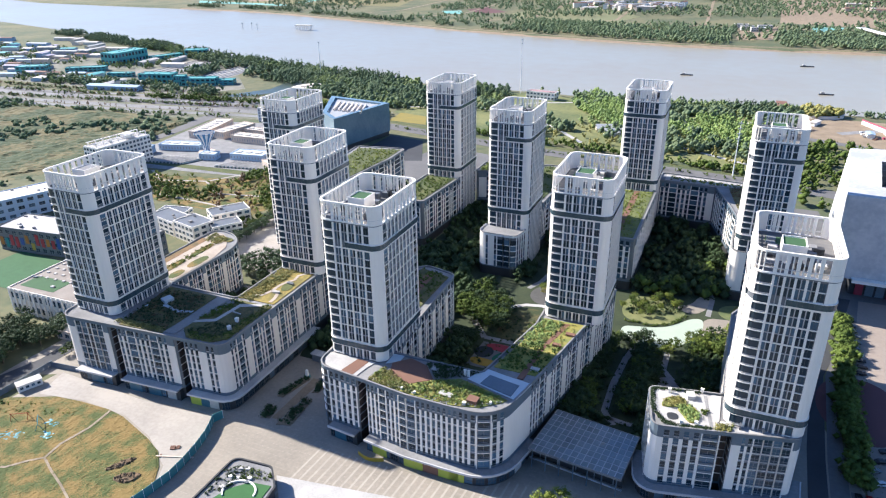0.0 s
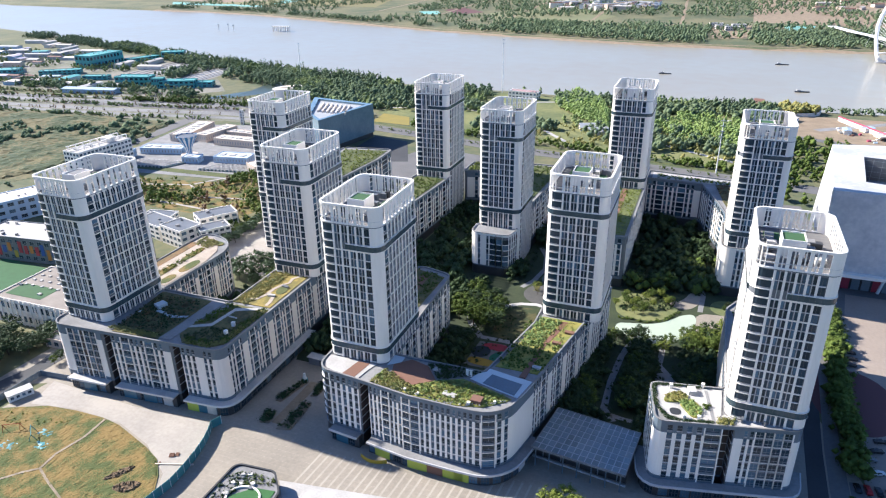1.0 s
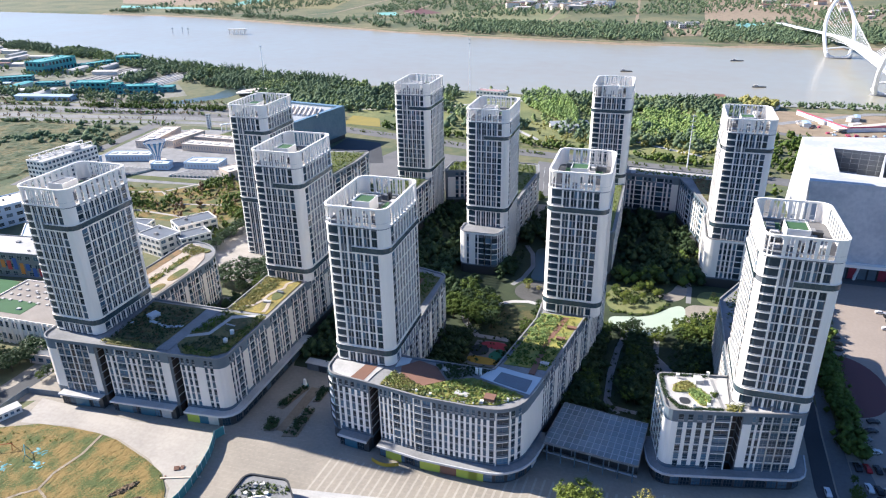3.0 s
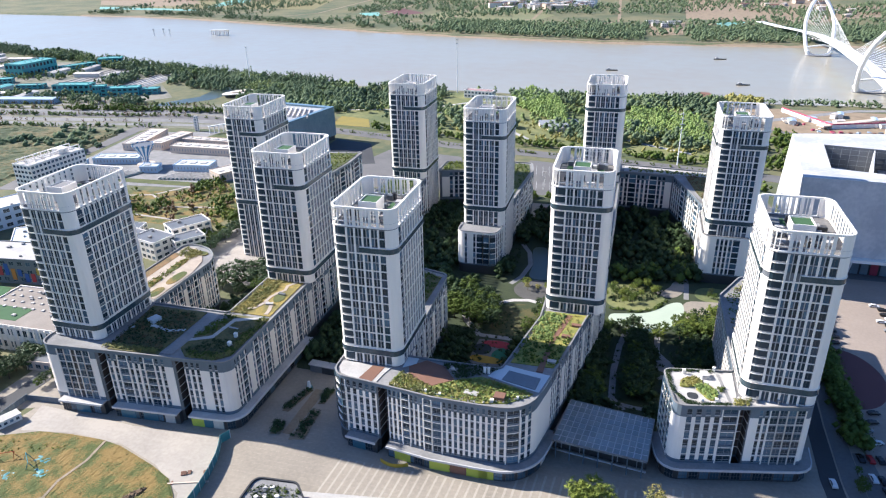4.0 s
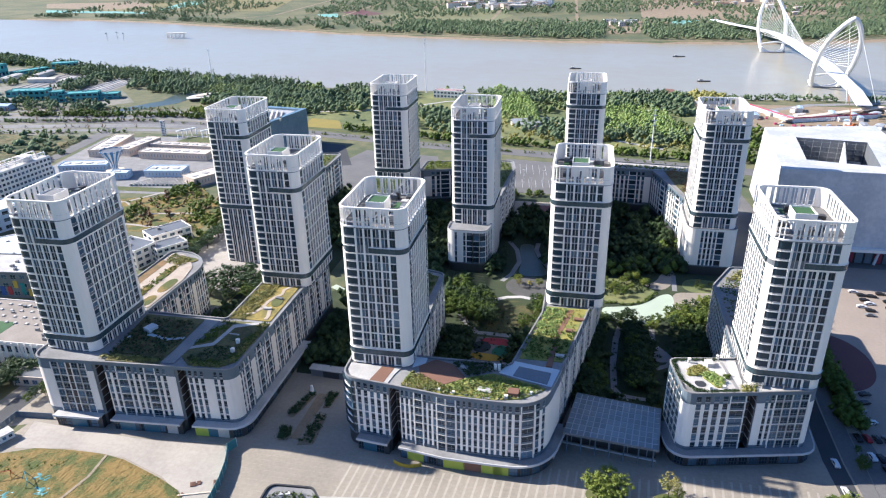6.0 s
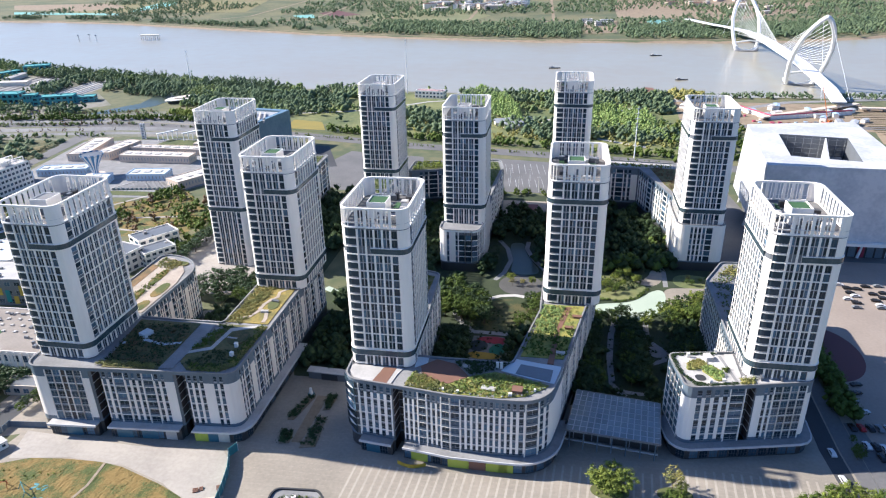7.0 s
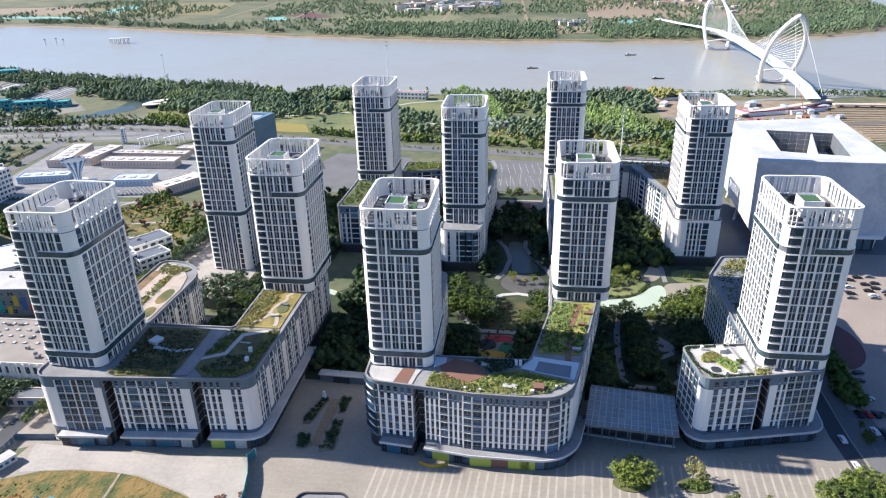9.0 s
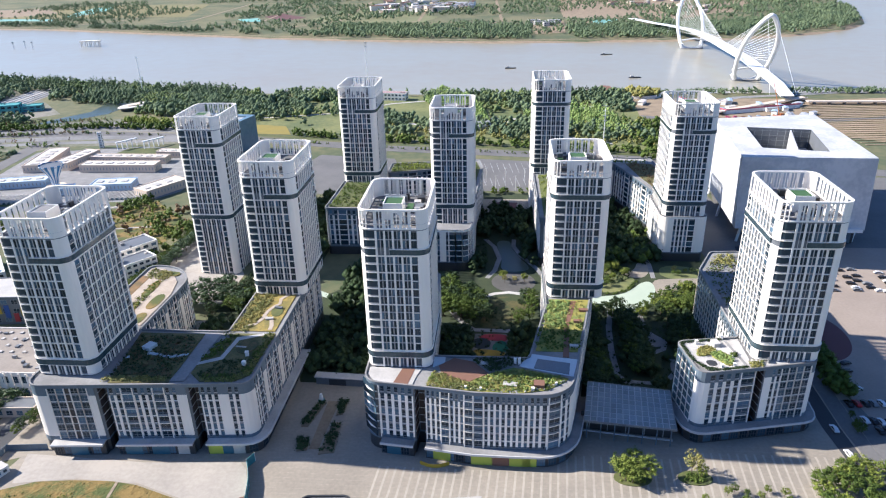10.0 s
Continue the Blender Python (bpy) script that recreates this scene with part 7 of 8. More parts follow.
gym = lowrise("sports_hall", "grey-white low sports hall with green roof court", -285, 207, 1, 56, 34, 12.5, PALEW, mat("tan_roof", (0.30, 0.265, 0.225), 0.9, (0.23, 0.20, 0.17), 0.1, 1.2, 1.2), 14, 2)
part("roof_court", Acc().box(-14, -7, 12.62, 22, 11, 0.06), GREENTOP, gym, "green play surface on the roof")
for i in range(18):
    part("wall_fin", Acc().box(-26.5 + i * 3.1, -17.2, 0, 0.7, 0.5, 12.6), PALEW, gym)
for i in range(40):
    part("skylight", Acc().box(-24 + (i % 10) * 5.3 + rc.uniform(-0.5, 0.5), -2 + (i // 10) * 5, 12.58, 1.3, 1.3, 0.5), LROOF, gym)
lowrise("gatehouse", "dark-roofed low brown gatehouse", -262, 183, 4, 16, 7, 4, PINK, GREYP, 4, 1)
# white terraced houses by the garden
for x, y, r, w, d, h in ((-316, 302, -15, 26, 14, 9), (-292, 296, -15, 20, 15, 11), (-287, 322, 55, 24, 14, 10), (-276, 305, 55, 18, 12, 9), (-325, 315, 10, 20, 10, 7)):
    lowrise("white_house", "white flat-roofed house with grey roof", x, y, r, w, d, h, WHITE, GREYP, 5, 3, category="house")
# factory
BASIN = mat("basin_water", (0.10, 0.15, 0.17), 0.2, (0.16, 0.2, 0.2), 0.2, 1)


def works_hall(x, y, rot, w, d, h, wall, roof, label):
    """A low works hall: wall with pilasters and slot windows, flat roof with a parapet and roof lights."""
    root = thing("works_hall", x, y, 0, rot, label, "hall")
    part("wall", Acc().box(0, 0, 0, w, d, h), wall, root)
    part("roof", Acc().box(0, 0, h, w - 0.8, d - 0.8, 0.08), roof, root)
    part("parapet", Acc().band([(-w / 2 + 0.4, -d / 2 + 0.4), (w / 2 - 0.4, -d / 2 + 0.4), (w / 2 - 0.4, d / 2 - 0.4), (-w / 2 + 0.4, d / 2 - 0.4)], [(-w / 2 - 0.2, -d / 2 - 0.2), (w / 2 + 0.2, -d / 2 - 0.2), (w / 2 + 0.2, d / 2 + 0.2), (-w / 2 - 0.2, d / 2 + 0.2)], h - 0.2, h + 0.5), wall, root)
    slots = Acc()
    for sx, sy, L, ang in ((0, -d / 2, w, 0), (0, d / 2, w, 0), (w / 2, 0, d, math.pi / 2), (-w / 2, 0, d, math.pi / 2)):
        n = int(L / 2.6)
        for i in range(n):
            u = -L / 2 + L * (i + 0.5) / n
            slots.box(sx + u * math.cos(ang), sy + u * math.sin(ang), h * 0.35, 0.8, 0.14, h * 0.38, ang)
    part("window_rest", slots, FRAME, root, "narrow grey slot windows", kind="stuff")
    for i in range(int(w / 9)):
        part("roof_light", Acc().box(-w / 2 + 5 + i * 9, 0, h + 0.08, 4.5, d * 0.35, 0.5), LROOF, root)
    return root


for x, y, r, w, d, h in ((-458, 508, 100, 52, 17, 6), (-431, 508, 82, 40, 14, 6.5), (-384, 490, 1, 62, 13, 6), (-388, 514, -1, 66, 10, 5), (-326, 440, 60, 34, 16, 6), (-356, 530, -2, 30, 9, 5)):
    works_hall(x, y, r, w, d, h, PINK, PALER, "low sand-coloured works hall with a flat roof")
for x, y, r, w, d, h in ((-366, 447, 8, 30, 15, 5), (-441, 450, 14, 38, 13, 5), (-398, 434, 14, 14, 10, 5), (-470, 424, 14, 30, 14, 6)):
    works_hall(x, y, r, w, d, h, BLUEW, PALEB, "low blue-white works hall")
for ox, oy, n, rot in ((-440, 418, 13, 66), (-368, 428, 15, 62)):
    yard = thing("settling_basin", ox, oy, 0, 0, "row of narrow water basins between pale walls", "basin")
    for i in range(n):
        part("basin_wall", Acc().box(i * 3.3 - 6, i * 0.5 - 3, 0, 20, 0.9, 1.6, radians(rot)), LROOF, yard)
        part("basin", Acc().box(i * 3.3 - 4.4, i * 0.5 - 2.8, 0, 19.5, 2.2, 1.0, radians(rot)), BASIN, yard, "dark water in the basin")
sheet("lawn_strip", [(-446, 404), (-330, 408), (-330, 417), (-446, 412)], 0.14, GRASS, "green lawn strip before the works", 0.2)
sheet("lawn_strip", [(-415, 535), (-345, 532), (-340, 552), (-410, 556)], 0.14, GRASS, "green lawn behind the works", 0.2)
for x, y in ((-413, 556), (-390, 560)):
    gate = thing("portal_frame", x, y, 0, 55, "white steel portal frame at the works", "frame")
    for k in range(5):
        part("post", Acc().box(-9 + k * 4.5, 0, 0, 0.7, 0.7, 6.5), STEELW, gate)
    part("beam", Acc().box(0, 0, 6.5, 20, 2.2, 0.8), STEELW, gate)
lowrise("stair_tower", "slim white tower with a dark top", -437, 556, 10, 3.2, 3.2, 14, WHITE, GREYP, 1, 9, near=False, category="tower")
# large pale apartment slab with roof frames
slab = lowrise("pale_slab_block", "pale multi-storey block with a window grid", -452, 392, 84, 48, 18, 21, WHITE, LROOF, 14, 6)
for i in range(8):
    part("roof_frame", Acc().box(-22 + i * 6.5, -5, 21.6, 0.6, 0.6, 2.6), WHITE, slab)
    part("roof_frame", Acc().box(-22 + i * 6.5, 5, 21.6, 0.6, 0.6, 2.6), WHITE, slab)
part("roof_beam", Acc().box(0, -5, 24.2, 47, 0.8, 0.6), WHITE, slab)
part("roof_beam", Acc().box(0, 5, 24.2, 47, 0.8, 0.6), WHITE, slab)
part("stair_head", Acc().box(10, 0, 21.1, 8, 7, 4), WHITE, slab)


TOWERBLUE = mat("blue_paint", (0.06, 0.22, 0.46), 0.5, (0.05, 0.18, 0.38), 0.3, 2)


def water_tower(x, y):
    root = thing("water_tower", x, y, 0, 0, "blue and white striped funnel-shaped water tower", "water tower")
    n = 24
    rings = [(2.8, 0), (2.5, 3), (3.0, 7), (6.2, 13), (8.8, 17), (8.8, 17.8)]
    for band in range(n):
        a = Acc()
        t0, t1 = 2 * math.pi * band / n, 2 * math.pi * (band + 1) / n
        vs = [(r * math.cos(t), r * math.sin(t), z) for r, z in rings for t in (t0, t1)]
        a.add(vs, [(2 * i, 2 * i + 1, 2 * i + 3, 2 * i + 2) for i in range(len(rings) - 1)])
        part("stripe", a, STEELW if band % 2 else TOWERBLUE, root)
    part("lid", Acc().prism([(8.7 * math.cos(2 * math.pi * i / n), 8.7 * math.sin(2 * math.pi * i / n)) for i in range(n)], 16.6, 17.0), GREYP, root, "dark sunken top")
    part("plinth", Acc().prism([(7 * math.cos(2 * math.pi * i / n), 7 * math.sin(2 * math.pi * i / n)) for i in range(n)], 0, 1.6), PINK, root)


water_tower(-413, 448)

# blue glass hall beside the car park
HALL = mat("blue_glass_hall", (0.20, 0.28, 0.32), 0.2, (0.14, 0.21, 0.26), 0.08, 0.6, 1.0, spec=0.6)
hall = thing("exhibition_hall", -325, 530, 0, 0, "dark blue glass hall with a metal-decked roof", "hall")
hp = [(-291, 556), (-358, 566), (-329, 503), (-306, 484)]
T = pose(325, -530, 0)
part("glass_wall", Acc().prism(hp[::-1], 4, 28), HALL, hall, "", T)
part("base", Acc().prism([(x * 0.97 - 9.7, y * 0.97 + 15.9) for x, y in hp[::-1]], 0, 4), DARK, hall, "", T)
part("roof_deck", Acc().prism([(-296, 552), (-350, 560), (-326, 506), (-308, 490)][::-1], 28, 28.2), GREYR, hall, "pale ribbed roof", T)
for i in range(7):
    part("roof_rib", Acc().box(-332 + i * 4.8, 533 - i * 0.6, 28.2, 1.4, 32, 1.6, 0.35), PALER, hall, "", T)
part("parapet", Acc().band([(-296, 552), (-308, 490), (-326, 506), (-350, 560)], [(-291, 556), (-306, 484), (-329, 503), (-358, 566)], 28, 29.8), HALL, hall, "", T)

# riverside works, teal walls and roofs
for x, y, r, w, d, h in ((-872, 803, 88, 62, 30, 17), (-700, 692, 14, 46, 18, 11), (-633, 694, 22, 44, 16, 9), (-606, 708, 22, 26, 14, 6), (-655, 684, 22, 14, 12, 12), (-862, 722, 35, 54, 14, 6), (-800, 880, 30, 34, 18, 12), (-836, 850, 70, 50, 14, 6), (-780, 706, 20, 34, 12, 5), (-930, 690, 30, 40, 20, 9)):
    lowrise("river_works", "teal-clad industrial building near the river", x, y, r, w, d, h, TEALI, TEALI, max(4, int(w / 6)), 2, near=False)
shed("river_shed", "long blue-white roofed shed near the river", -715, 634, 9, 72, 14, 5, BLUEW, BLUEW, 1.2)
rf = random.Random(77)
BLUER = mat("blue_sheet_roof", (0.16, 0.25, 0.46), 0.6, (0.12, 0.20, 0.38), 0.05, 0.5)
LILAC = mat("faded_lilac_roof", (0.40, 0.37, 0.45), 0.7, (0.33, 0.31, 0.38), 0.05, 0.5)
ROOFS = [(PALER, "pale-roofed"), (PALER, "pale-roofed"), (GREYR, "grey-roofed"), (LROOF, "grey-white roofed"), (BLUEW, "pale blue-roofed"), (BLUER, "blue-roofed"), (LILAC, "faded lilac-roofed"), (REDR, "red-roofed"), (TEALI, "teal-roofed")]
yard_sheds = []
tries = 0
while len(yard_sheds) < 105 and tries < 3000:
    tries += 1
    x = rf.uniform(-1420, -690)
    y = rf.uniform(648, 690) if x > -890 else rf.uniform(650, spline(NEAR, x) - 150)
    w, d = rf.uniform(14, 44), rf.uniform(8, 17)
    if any((x - a) ** 2 + (y - b) ** 2 < ((w + c) * 0.42) ** 2 for a, b, c in yard_sheds) or (-940 < x < -840 and 680 < y < 850) or (-790 < x < -690 and y > 660):
        continue
    yard_sheds.append((x, y, w))
    roof, word = rf.choice(ROOFS)
    shed("yard_shed", "small %s shed in the riverside yard" % word, x, y, rf.choice([-78, 12, 12, 20]) + rf.uniform(-5, 5), w, d, rf.uniform(3.5, 6.5), rf.choice([PINK, WARM, GREYR, BLUEW]), roof, 1.0)
for i in range(14):
    x = -1190 + 500 * i / 14 + rf.uniform(-8, 8)
    shed("yard_shed", "long pale-roofed shed beside the river bank", x, spline(NEAR, x) - rf.uniform(84, 150), 100 if i % 3 else 12, rf.uniform(26, 46), rf.uniform(9, 15), 5, WARM, rf.choice([LROOF, PALER]), 1.0)
woods("yard_trees", "small green trees and scrub between the yard sheds", 520, ((-1420, -640, 632, 900), lambda x, y: y < spline(NEAR, x) - 90 and noise.noise((x * 0.016, y * 0.016, 41)) > 0.04 and all((x - a) ** 2 + (y - b) ** 2 > (c * 0.5 + 3) ** 2 for a, b, c in yard_sheds) and not (-790 < x < -620 and y > 690)), LEAFM, 134, (4, 8), 6, 4)
for x0, x1, y0, y1 in ((-775, -716, 742, 890), (-674, -632, 735, 880)):
    sheet("storage_field", [(x0, y0), (x1, y0), (x1 - 8, y1), (x0 - 8, y1)], 0.12, mat("storage_paving", (0.30, 0.29, 0.27), 0.9, (0.21, 0.2, 0.19), 0.05, 0.5, 1.2), "pale grey storage field", 0.2)
    for k in range(5):
        rows = Acc()
        rows.box(x0 + 6 + k * (x1 - x0 - 12) / 4 - 4, (y0 + y1) / 2, 0.1, rf.uniform(1.5, 3.5), y1 - y0 - 12, 0.5, 0.05)
        tagged(part("storage_row", rows, rf.choice([CONC, GREYR, LROOF, ASPHL])), "row of stored material on the paving", "storage", "storage rows", "stuff")
sheet("yard", [(-1400, 640), (-620, 628), (-560, 690), (-700, 840), (-900, 900), (-1130, 880), (-1400, 860)], 0.06, mat("yard_concrete", (0.24, 0.225, 0.19), 0.9, (0.12, 0.13, 0.075), 0.02, 0.2, 1.4), "pale concrete works yard", 0.2)
lowrise("river_house", "white and blue two-storey house by the river", -202, 758, -8, 34, 12, 8, WHITE, mat("reddish_roof", (0.45, 0.30, 0.28), 0.7), 8, 2)
# across the river
for i in range(70):
    x, y = rf.uniform(-420, -160), rf.uniform(1800, 2100)
    shed("far_house", "small pale house across the river", x, y, rf.uniform(0, 90), rf.uniform(14, 40), rf.uniform(8, 14), rf.uniform(5, 14), rf.choice([WHITE, PINK, WARM]), rf.choice([PALER, GREYR, REDR]), 1.5, "house")
for x, y in ((0, 1500), (18, 1480), (-12, 1530), (30, 1520)):
    lowrise("far_villa", "pale low villa across the river", x, y, 12, 26, 12, 7, WARM, GREYR, 6, 2, near=False, category="house")
for i in range(14):
    x, y = rf.uniform(200, 420), rf.uniform(1700, 2200)
    shed("far_house", "small pale house across the river", x, y, rf.uniform(0, 90), rf.uniform(14, 40), rf.uniform(8, 14), rf.uniform(5, 9), PINK, rf.choice([PALER, REDR]), 1.5, "house")
# construction huts near the bridge
for i in range(16):
    x = rf.uniform(70, 235)
    y = rf.uniform(665, 735)
    shed("site_hut", "small site hut on bare ground", x, y, rf.uniform(0, 90), rf.uniform(6, 16), rf.uniform(4, 7), rf.uniform(3, 4), WHITE, rf.choice([PALER, BLUEW, GREYR]), 0.5)
fence = thing("site_fence", 145, 680, 0, 0, "long white site wall with a red top line", "fence")
SITERED = mat("site_red", (0.42, 0.08, 0.13), 0.6, (0.34, 0.07, 0.11), 0.3, 2)
for (x0, y0), (x1, y1) in (((-32, 66), (0, 0)), ((0, 0), (82, 28))):
    n = round(math.hypot(x1 - x0, y1 - y0) / 6)
    ang = math.atan2(y1 - y0, x1 - x0)
    for i in range(n):
        f = (i + 0.5) / n
        x, y = x0 + (x1 - x0) * f, y0 + (y1 - y0) * f
        panel = part("fence_panel", Acc().box(x, y, 0, 5.95, 0.4, 3.8, ang), STEELW, fence)
        part("cap", Acc().box(x, y - 0.05, 3.8, 5.95, 0.6, 1.2, ang), SITERED, panel, "red top line")
for i in range(40):
    heap = Acc()
    x, y = rf.uniform(108, 215), rf.uniform(655, 676)
    x, y = (x, y) if x > 140 else (x, y + (140 - x) * 1.2)
    k = rf.randrange(5, 8)
    heap.prism([(x + rf.uniform(0.8, 2.6) * math.cos(2 * math.pi * q / k), y + rf.uniform(0.8, 2.2) * math.sin(2 * math.pi * q / k)) for q in range(k)], 0.05, rf.uniform(0.4, 2.0))
    tagged(part("material_stack", heap, rf.choice([PINK, CONC, GREYP, STEELW, SITERED, BRICKR, BLUEW, PALER])), "small stack of building material on bare ground", "building material", "stacks on the building site")
# crane, round grove and ramp by the bridge foot
crane = thing("mobile_crane", 190.5, 664, 0, 0, "orange mobile crane with a raised lattice boom", "crane")
ORANGE = mat("orange_paint", (0.55, 0.16, 0.02), 0.5)
part("chassis", Acc().box(0, 0, 1.0, 9, 3, 1.6), ORANGE, crane)
part("cab", Acc().box(2.5, 0, 2.6, 2.6, 2.6, 2.2), ORANGE, crane)
part("boom", Acc().tube([(0, 0, 3.2), (-3, 4, 18), (-7, 9, 34)], 0.4, 6, 0, 0.2), ORANGE, crane, "raised orange boom")
for i in range(4):
    part("wheel", Acc().tube([(-3.2 + i * 2.2, -1.7, 0.8), (-3.2 + i * 2.2, 1.7, 0.8)], 0.8, 10), DARK, crane)
ringw = thing("ring_wall", 78, 772, 0, 0, "white ring wall round a raised grove", "wall")
part("wall", Acc().band([(21 * math.cos(i * math.pi / 16), 17 * math.sin(i * math.pi / 16)) for i in range(32)], [(22.5 * math.cos(i * math.pi / 16), 18.5 * math.sin(i * math.pi / 16)) for i in range(32)], 0, 3.2), WARM, ringw)
woods("round_grove", "rust-yellow trees in a round grove", 90, ((57, 99, 755, 789), lambda x, y: ((x - 78) / 20) ** 2 + ((y - 772) / 16) ** 2 < 1), LEAFY, 76, (7, 10), 8, 5)
sheet("brick_ramp", [(40, 770), (52, 742), (60, 744), (50, 822), (40, 824)], 2.0, BRICKR, "red-brown paved ramp to the river", 2.0)
FURROW = mat("furrow_plants", (0.19, 0.165, 0.085), 0.95, (0.25, 0.20, 0.12), 0.05, 0.5, 1.6)
for i in range(22):
    fr = Acc().box(290 + rf.uniform(-2, 2), 572 + i * 7.2, 0.05, 130, 1.8, 0.5, 0.08)
    tagged(part("furrow", fr, FURROW if i % 3 else SOIL), "low planted ridge in the sandy field", "furrow", "furrows in the sandy field", "structure")
for x0, y0, w, rot in ((190, 712, 130, 0.55), (300, 724, 120, -0.02)):
    via = thing("viaduct", x0, y0, 0, 0, "low pale viaduct on short piers", "viaduct")
    part("deck", Acc().box(0, 0, 2.6, w, 8, 0.8, rot), PINK, via)
    part("edge", Acc().box(4.4 * math.sin(rot), -4.4 * math.cos(rot), 3.4, w, 0.3, 0.6, rot), WARM, via)
    for k in range(8):
        u = -w / 2 + 8 + k * (w - 16) / 7
        part("pier", Acc().box(u * math.cos(rot), u * math.sin(rot), 0, 1.5, 5, 2.6, rot), CONC, via)

# riverside park pavilion and pond
sheet("pond", [(-560, 640), (-535, 650), (-505, 690), (-500, 745), (-522, 770), (-536, 740), (-530, 700), (-548, 670)], 0.13, bpy.data.materials["pond_water"], "shallow reedy pond in the riverside park", 0.3)
pav = thing("oval_pavilion", -487, 716, 0, 60, "low oval park pavilion with a pale roof", "pavilion")
for rx, ry, z0, z1, m, nm in ((17, 9, 0, 3.4, DARK, "glass_wall"), (20, 11, 3.4, 4.2, WARM, "roof"), (9, 5, 4.2, 5.2, PINK, "roof_light")):
    part(nm, Acc().prism([(rx * math.cos(i * math.pi / 18), ry * math.sin(i * math.pi / 18)) for i in range(36)], z0, z1), m, pav)

for x, y, r in ((-98, 627, 20), (-88, 640, 65), (-108, 640, 20)):
    shed("park_hut", "grey-brown gabled park hut", x, y, r, 18, 11, 3, WARM, GREYR, 3.2, "hut")

# ---- forecourt, cars, masts, fences ----
# glass canopy between the blocks
gc = thing("glass_canopy", -30, 189, 0, 0, "low glass-panelled entrance canopy between blocks", "canopy")
T = pose(30, -189, 0)
ga, gb, gd, ge = Vector((-47, 179)), Vector((-15.5, 175.5)), Vector((-13, 198.5)), Vector((-43, 203))
NX, NY = 14, 8
for i in range(NX):
    for j in range(NY):
        def at(u, v):
            p = ga.lerp(gb, u).lerp(ge.lerp(gd, u), v)
            return (p.x, p.y)
        e = 0.075
        q = [at((i + e) / NX, (j + e) / NY), at((i + 1 - e) / NX, (j + e) / NY), at((i + 1 - e) / NX, (j + 1 - e) / NY), at((i + e) / NX, (j + 1 - e) / NY)]
        part("pane", Acc().prism(q, 8.0, 8.08), GLASSROOF, gc, "", T)
part("frame", Acc().prism([tuple(ga), tuple(gb), tuple(gd), tuple(ge)], 7.6, 7.99), GREYR, gc, "grey steel roof frame", T)
part("fascia", Acc().band([tuple(ga + Vector((0.3, 0.3))), tuple(gb + Vector((-0.3, 0.3))), tuple(gd + Vector((-0.3, -0.3))), tuple(ge + Vector((0.3, -0.3)))], [tuple(ga), tuple(gb), tuple(gd), tuple(ge)], 7.3, 8.2), CONC, gc, "pale edge trim", T)
for i in range(7):
    for a, b in ((ga, gb), (ge, gd)):
        p = a.lerp(b, (i + 0.3) / 6.6)
        part("column", Acc().tube([(p.x, p.y + (0.8 if a is ga else -0.8), 0), (p.x, p.y + (0.8 if a is ga else -0.8), 7.6)], 0.22, 8), SLATE, gc, "", T)
part("glass_front", Acc().box(-31.3, 183.2, 0, 32, 0.2, 7.3, -0.135), DARK, gc, "dark glazed lobby front", T)
part("base_rail", Acc().box(-31.4, 181.6, 0, 32.4, 0.5, 0.55, -0.135), LFRAME, gc, "pale kerb along the lobby front", T)
for i in range(5):
    part("mullion", Acc().box(-44 + i * 6.4, 184.7 - i * 0.87, 0, 0.3, 0.3, 7.3, -0.135), FRAME, gc, "", T)

# hoarding along the dry ground
fpts = [(-161, 161), (-162.6, 157.5), (-160.5, 153), (-159, 149), (-157.4, 142), (-156.4, 135), (-156, 128), (-157.5, 118), (-160, 108), (-164, 96), (-168, 84)]
hoard = thing("hoarding", -160, 140, 0, 0, "tall teal sheet-metal hoarding round the dry ground", "fence")
for a, b in zip(fpts, fpts[1:]):
    A, B = Vector(a), Vector(b)
    n = max(1, round((B - A).length / 3))
    for i in range(n):
        p, q = A.lerp(B, i / n), A.lerp(B, (i + 1) / n)
        m, d = (p + q) / 2, q - p
        panel = part("fence_panel", Acc().box(m.x + 160, m.y - 140, 0.0, d.length - 0.06, 0.12, 3.6, math.atan2(d.y, d.x)), TEAL, hoard)
        part("post", Acc().box(p.x + 160, p.y - 140, 0.0, 0.16, 0.2, 3.8, math.atan2(d.y, d.x)), STEELW, hoard)
# site hoarding along the side street
wall = thing("yard_wall", -250, 150, 0, 0, "blue-grey sheet wall beside the street", "fence")
for i in range(18):
    a = Vector((-252.5, 161)).lerp(Vector((-254, 124)), i / 17)
    part("fence_panel", Acc().box(a.x + 250, a.y - 150, 0, 2.15, 0.12, 2.6, 1.61), SLATE, wall)
for i in range(7):
    part("fence_panel", Acc().box(-1.4 + i * 2.1, 11.3 + i * 0.2, 0, 2.05, 0.12, 2.6, 0.09), SLATE, wall)

cabin = thing("site_cabin", -248, 147.5, 0, 66, "white site cabin with grey roof", "cabin")
part("wall", Acc().box(0, 0, 0.15, 9, 4.2, 2.7), WHITE, cabin)
part("roof", Acc().box(0, 0, 2.85, 9.4, 4.6, 0.2), LROOF, cabin)
for i in range(4):
    part("window", cached(("cab",), window_mesh, 1.2, 1.1, GLASS, 2), None, cabin, "", pose(-3.2 + i * 2.1, -2.1, 1.1))
part("base", Acc().box(0, 0, 0, 8.6, 3.8, 0.15), DARK, cabin)

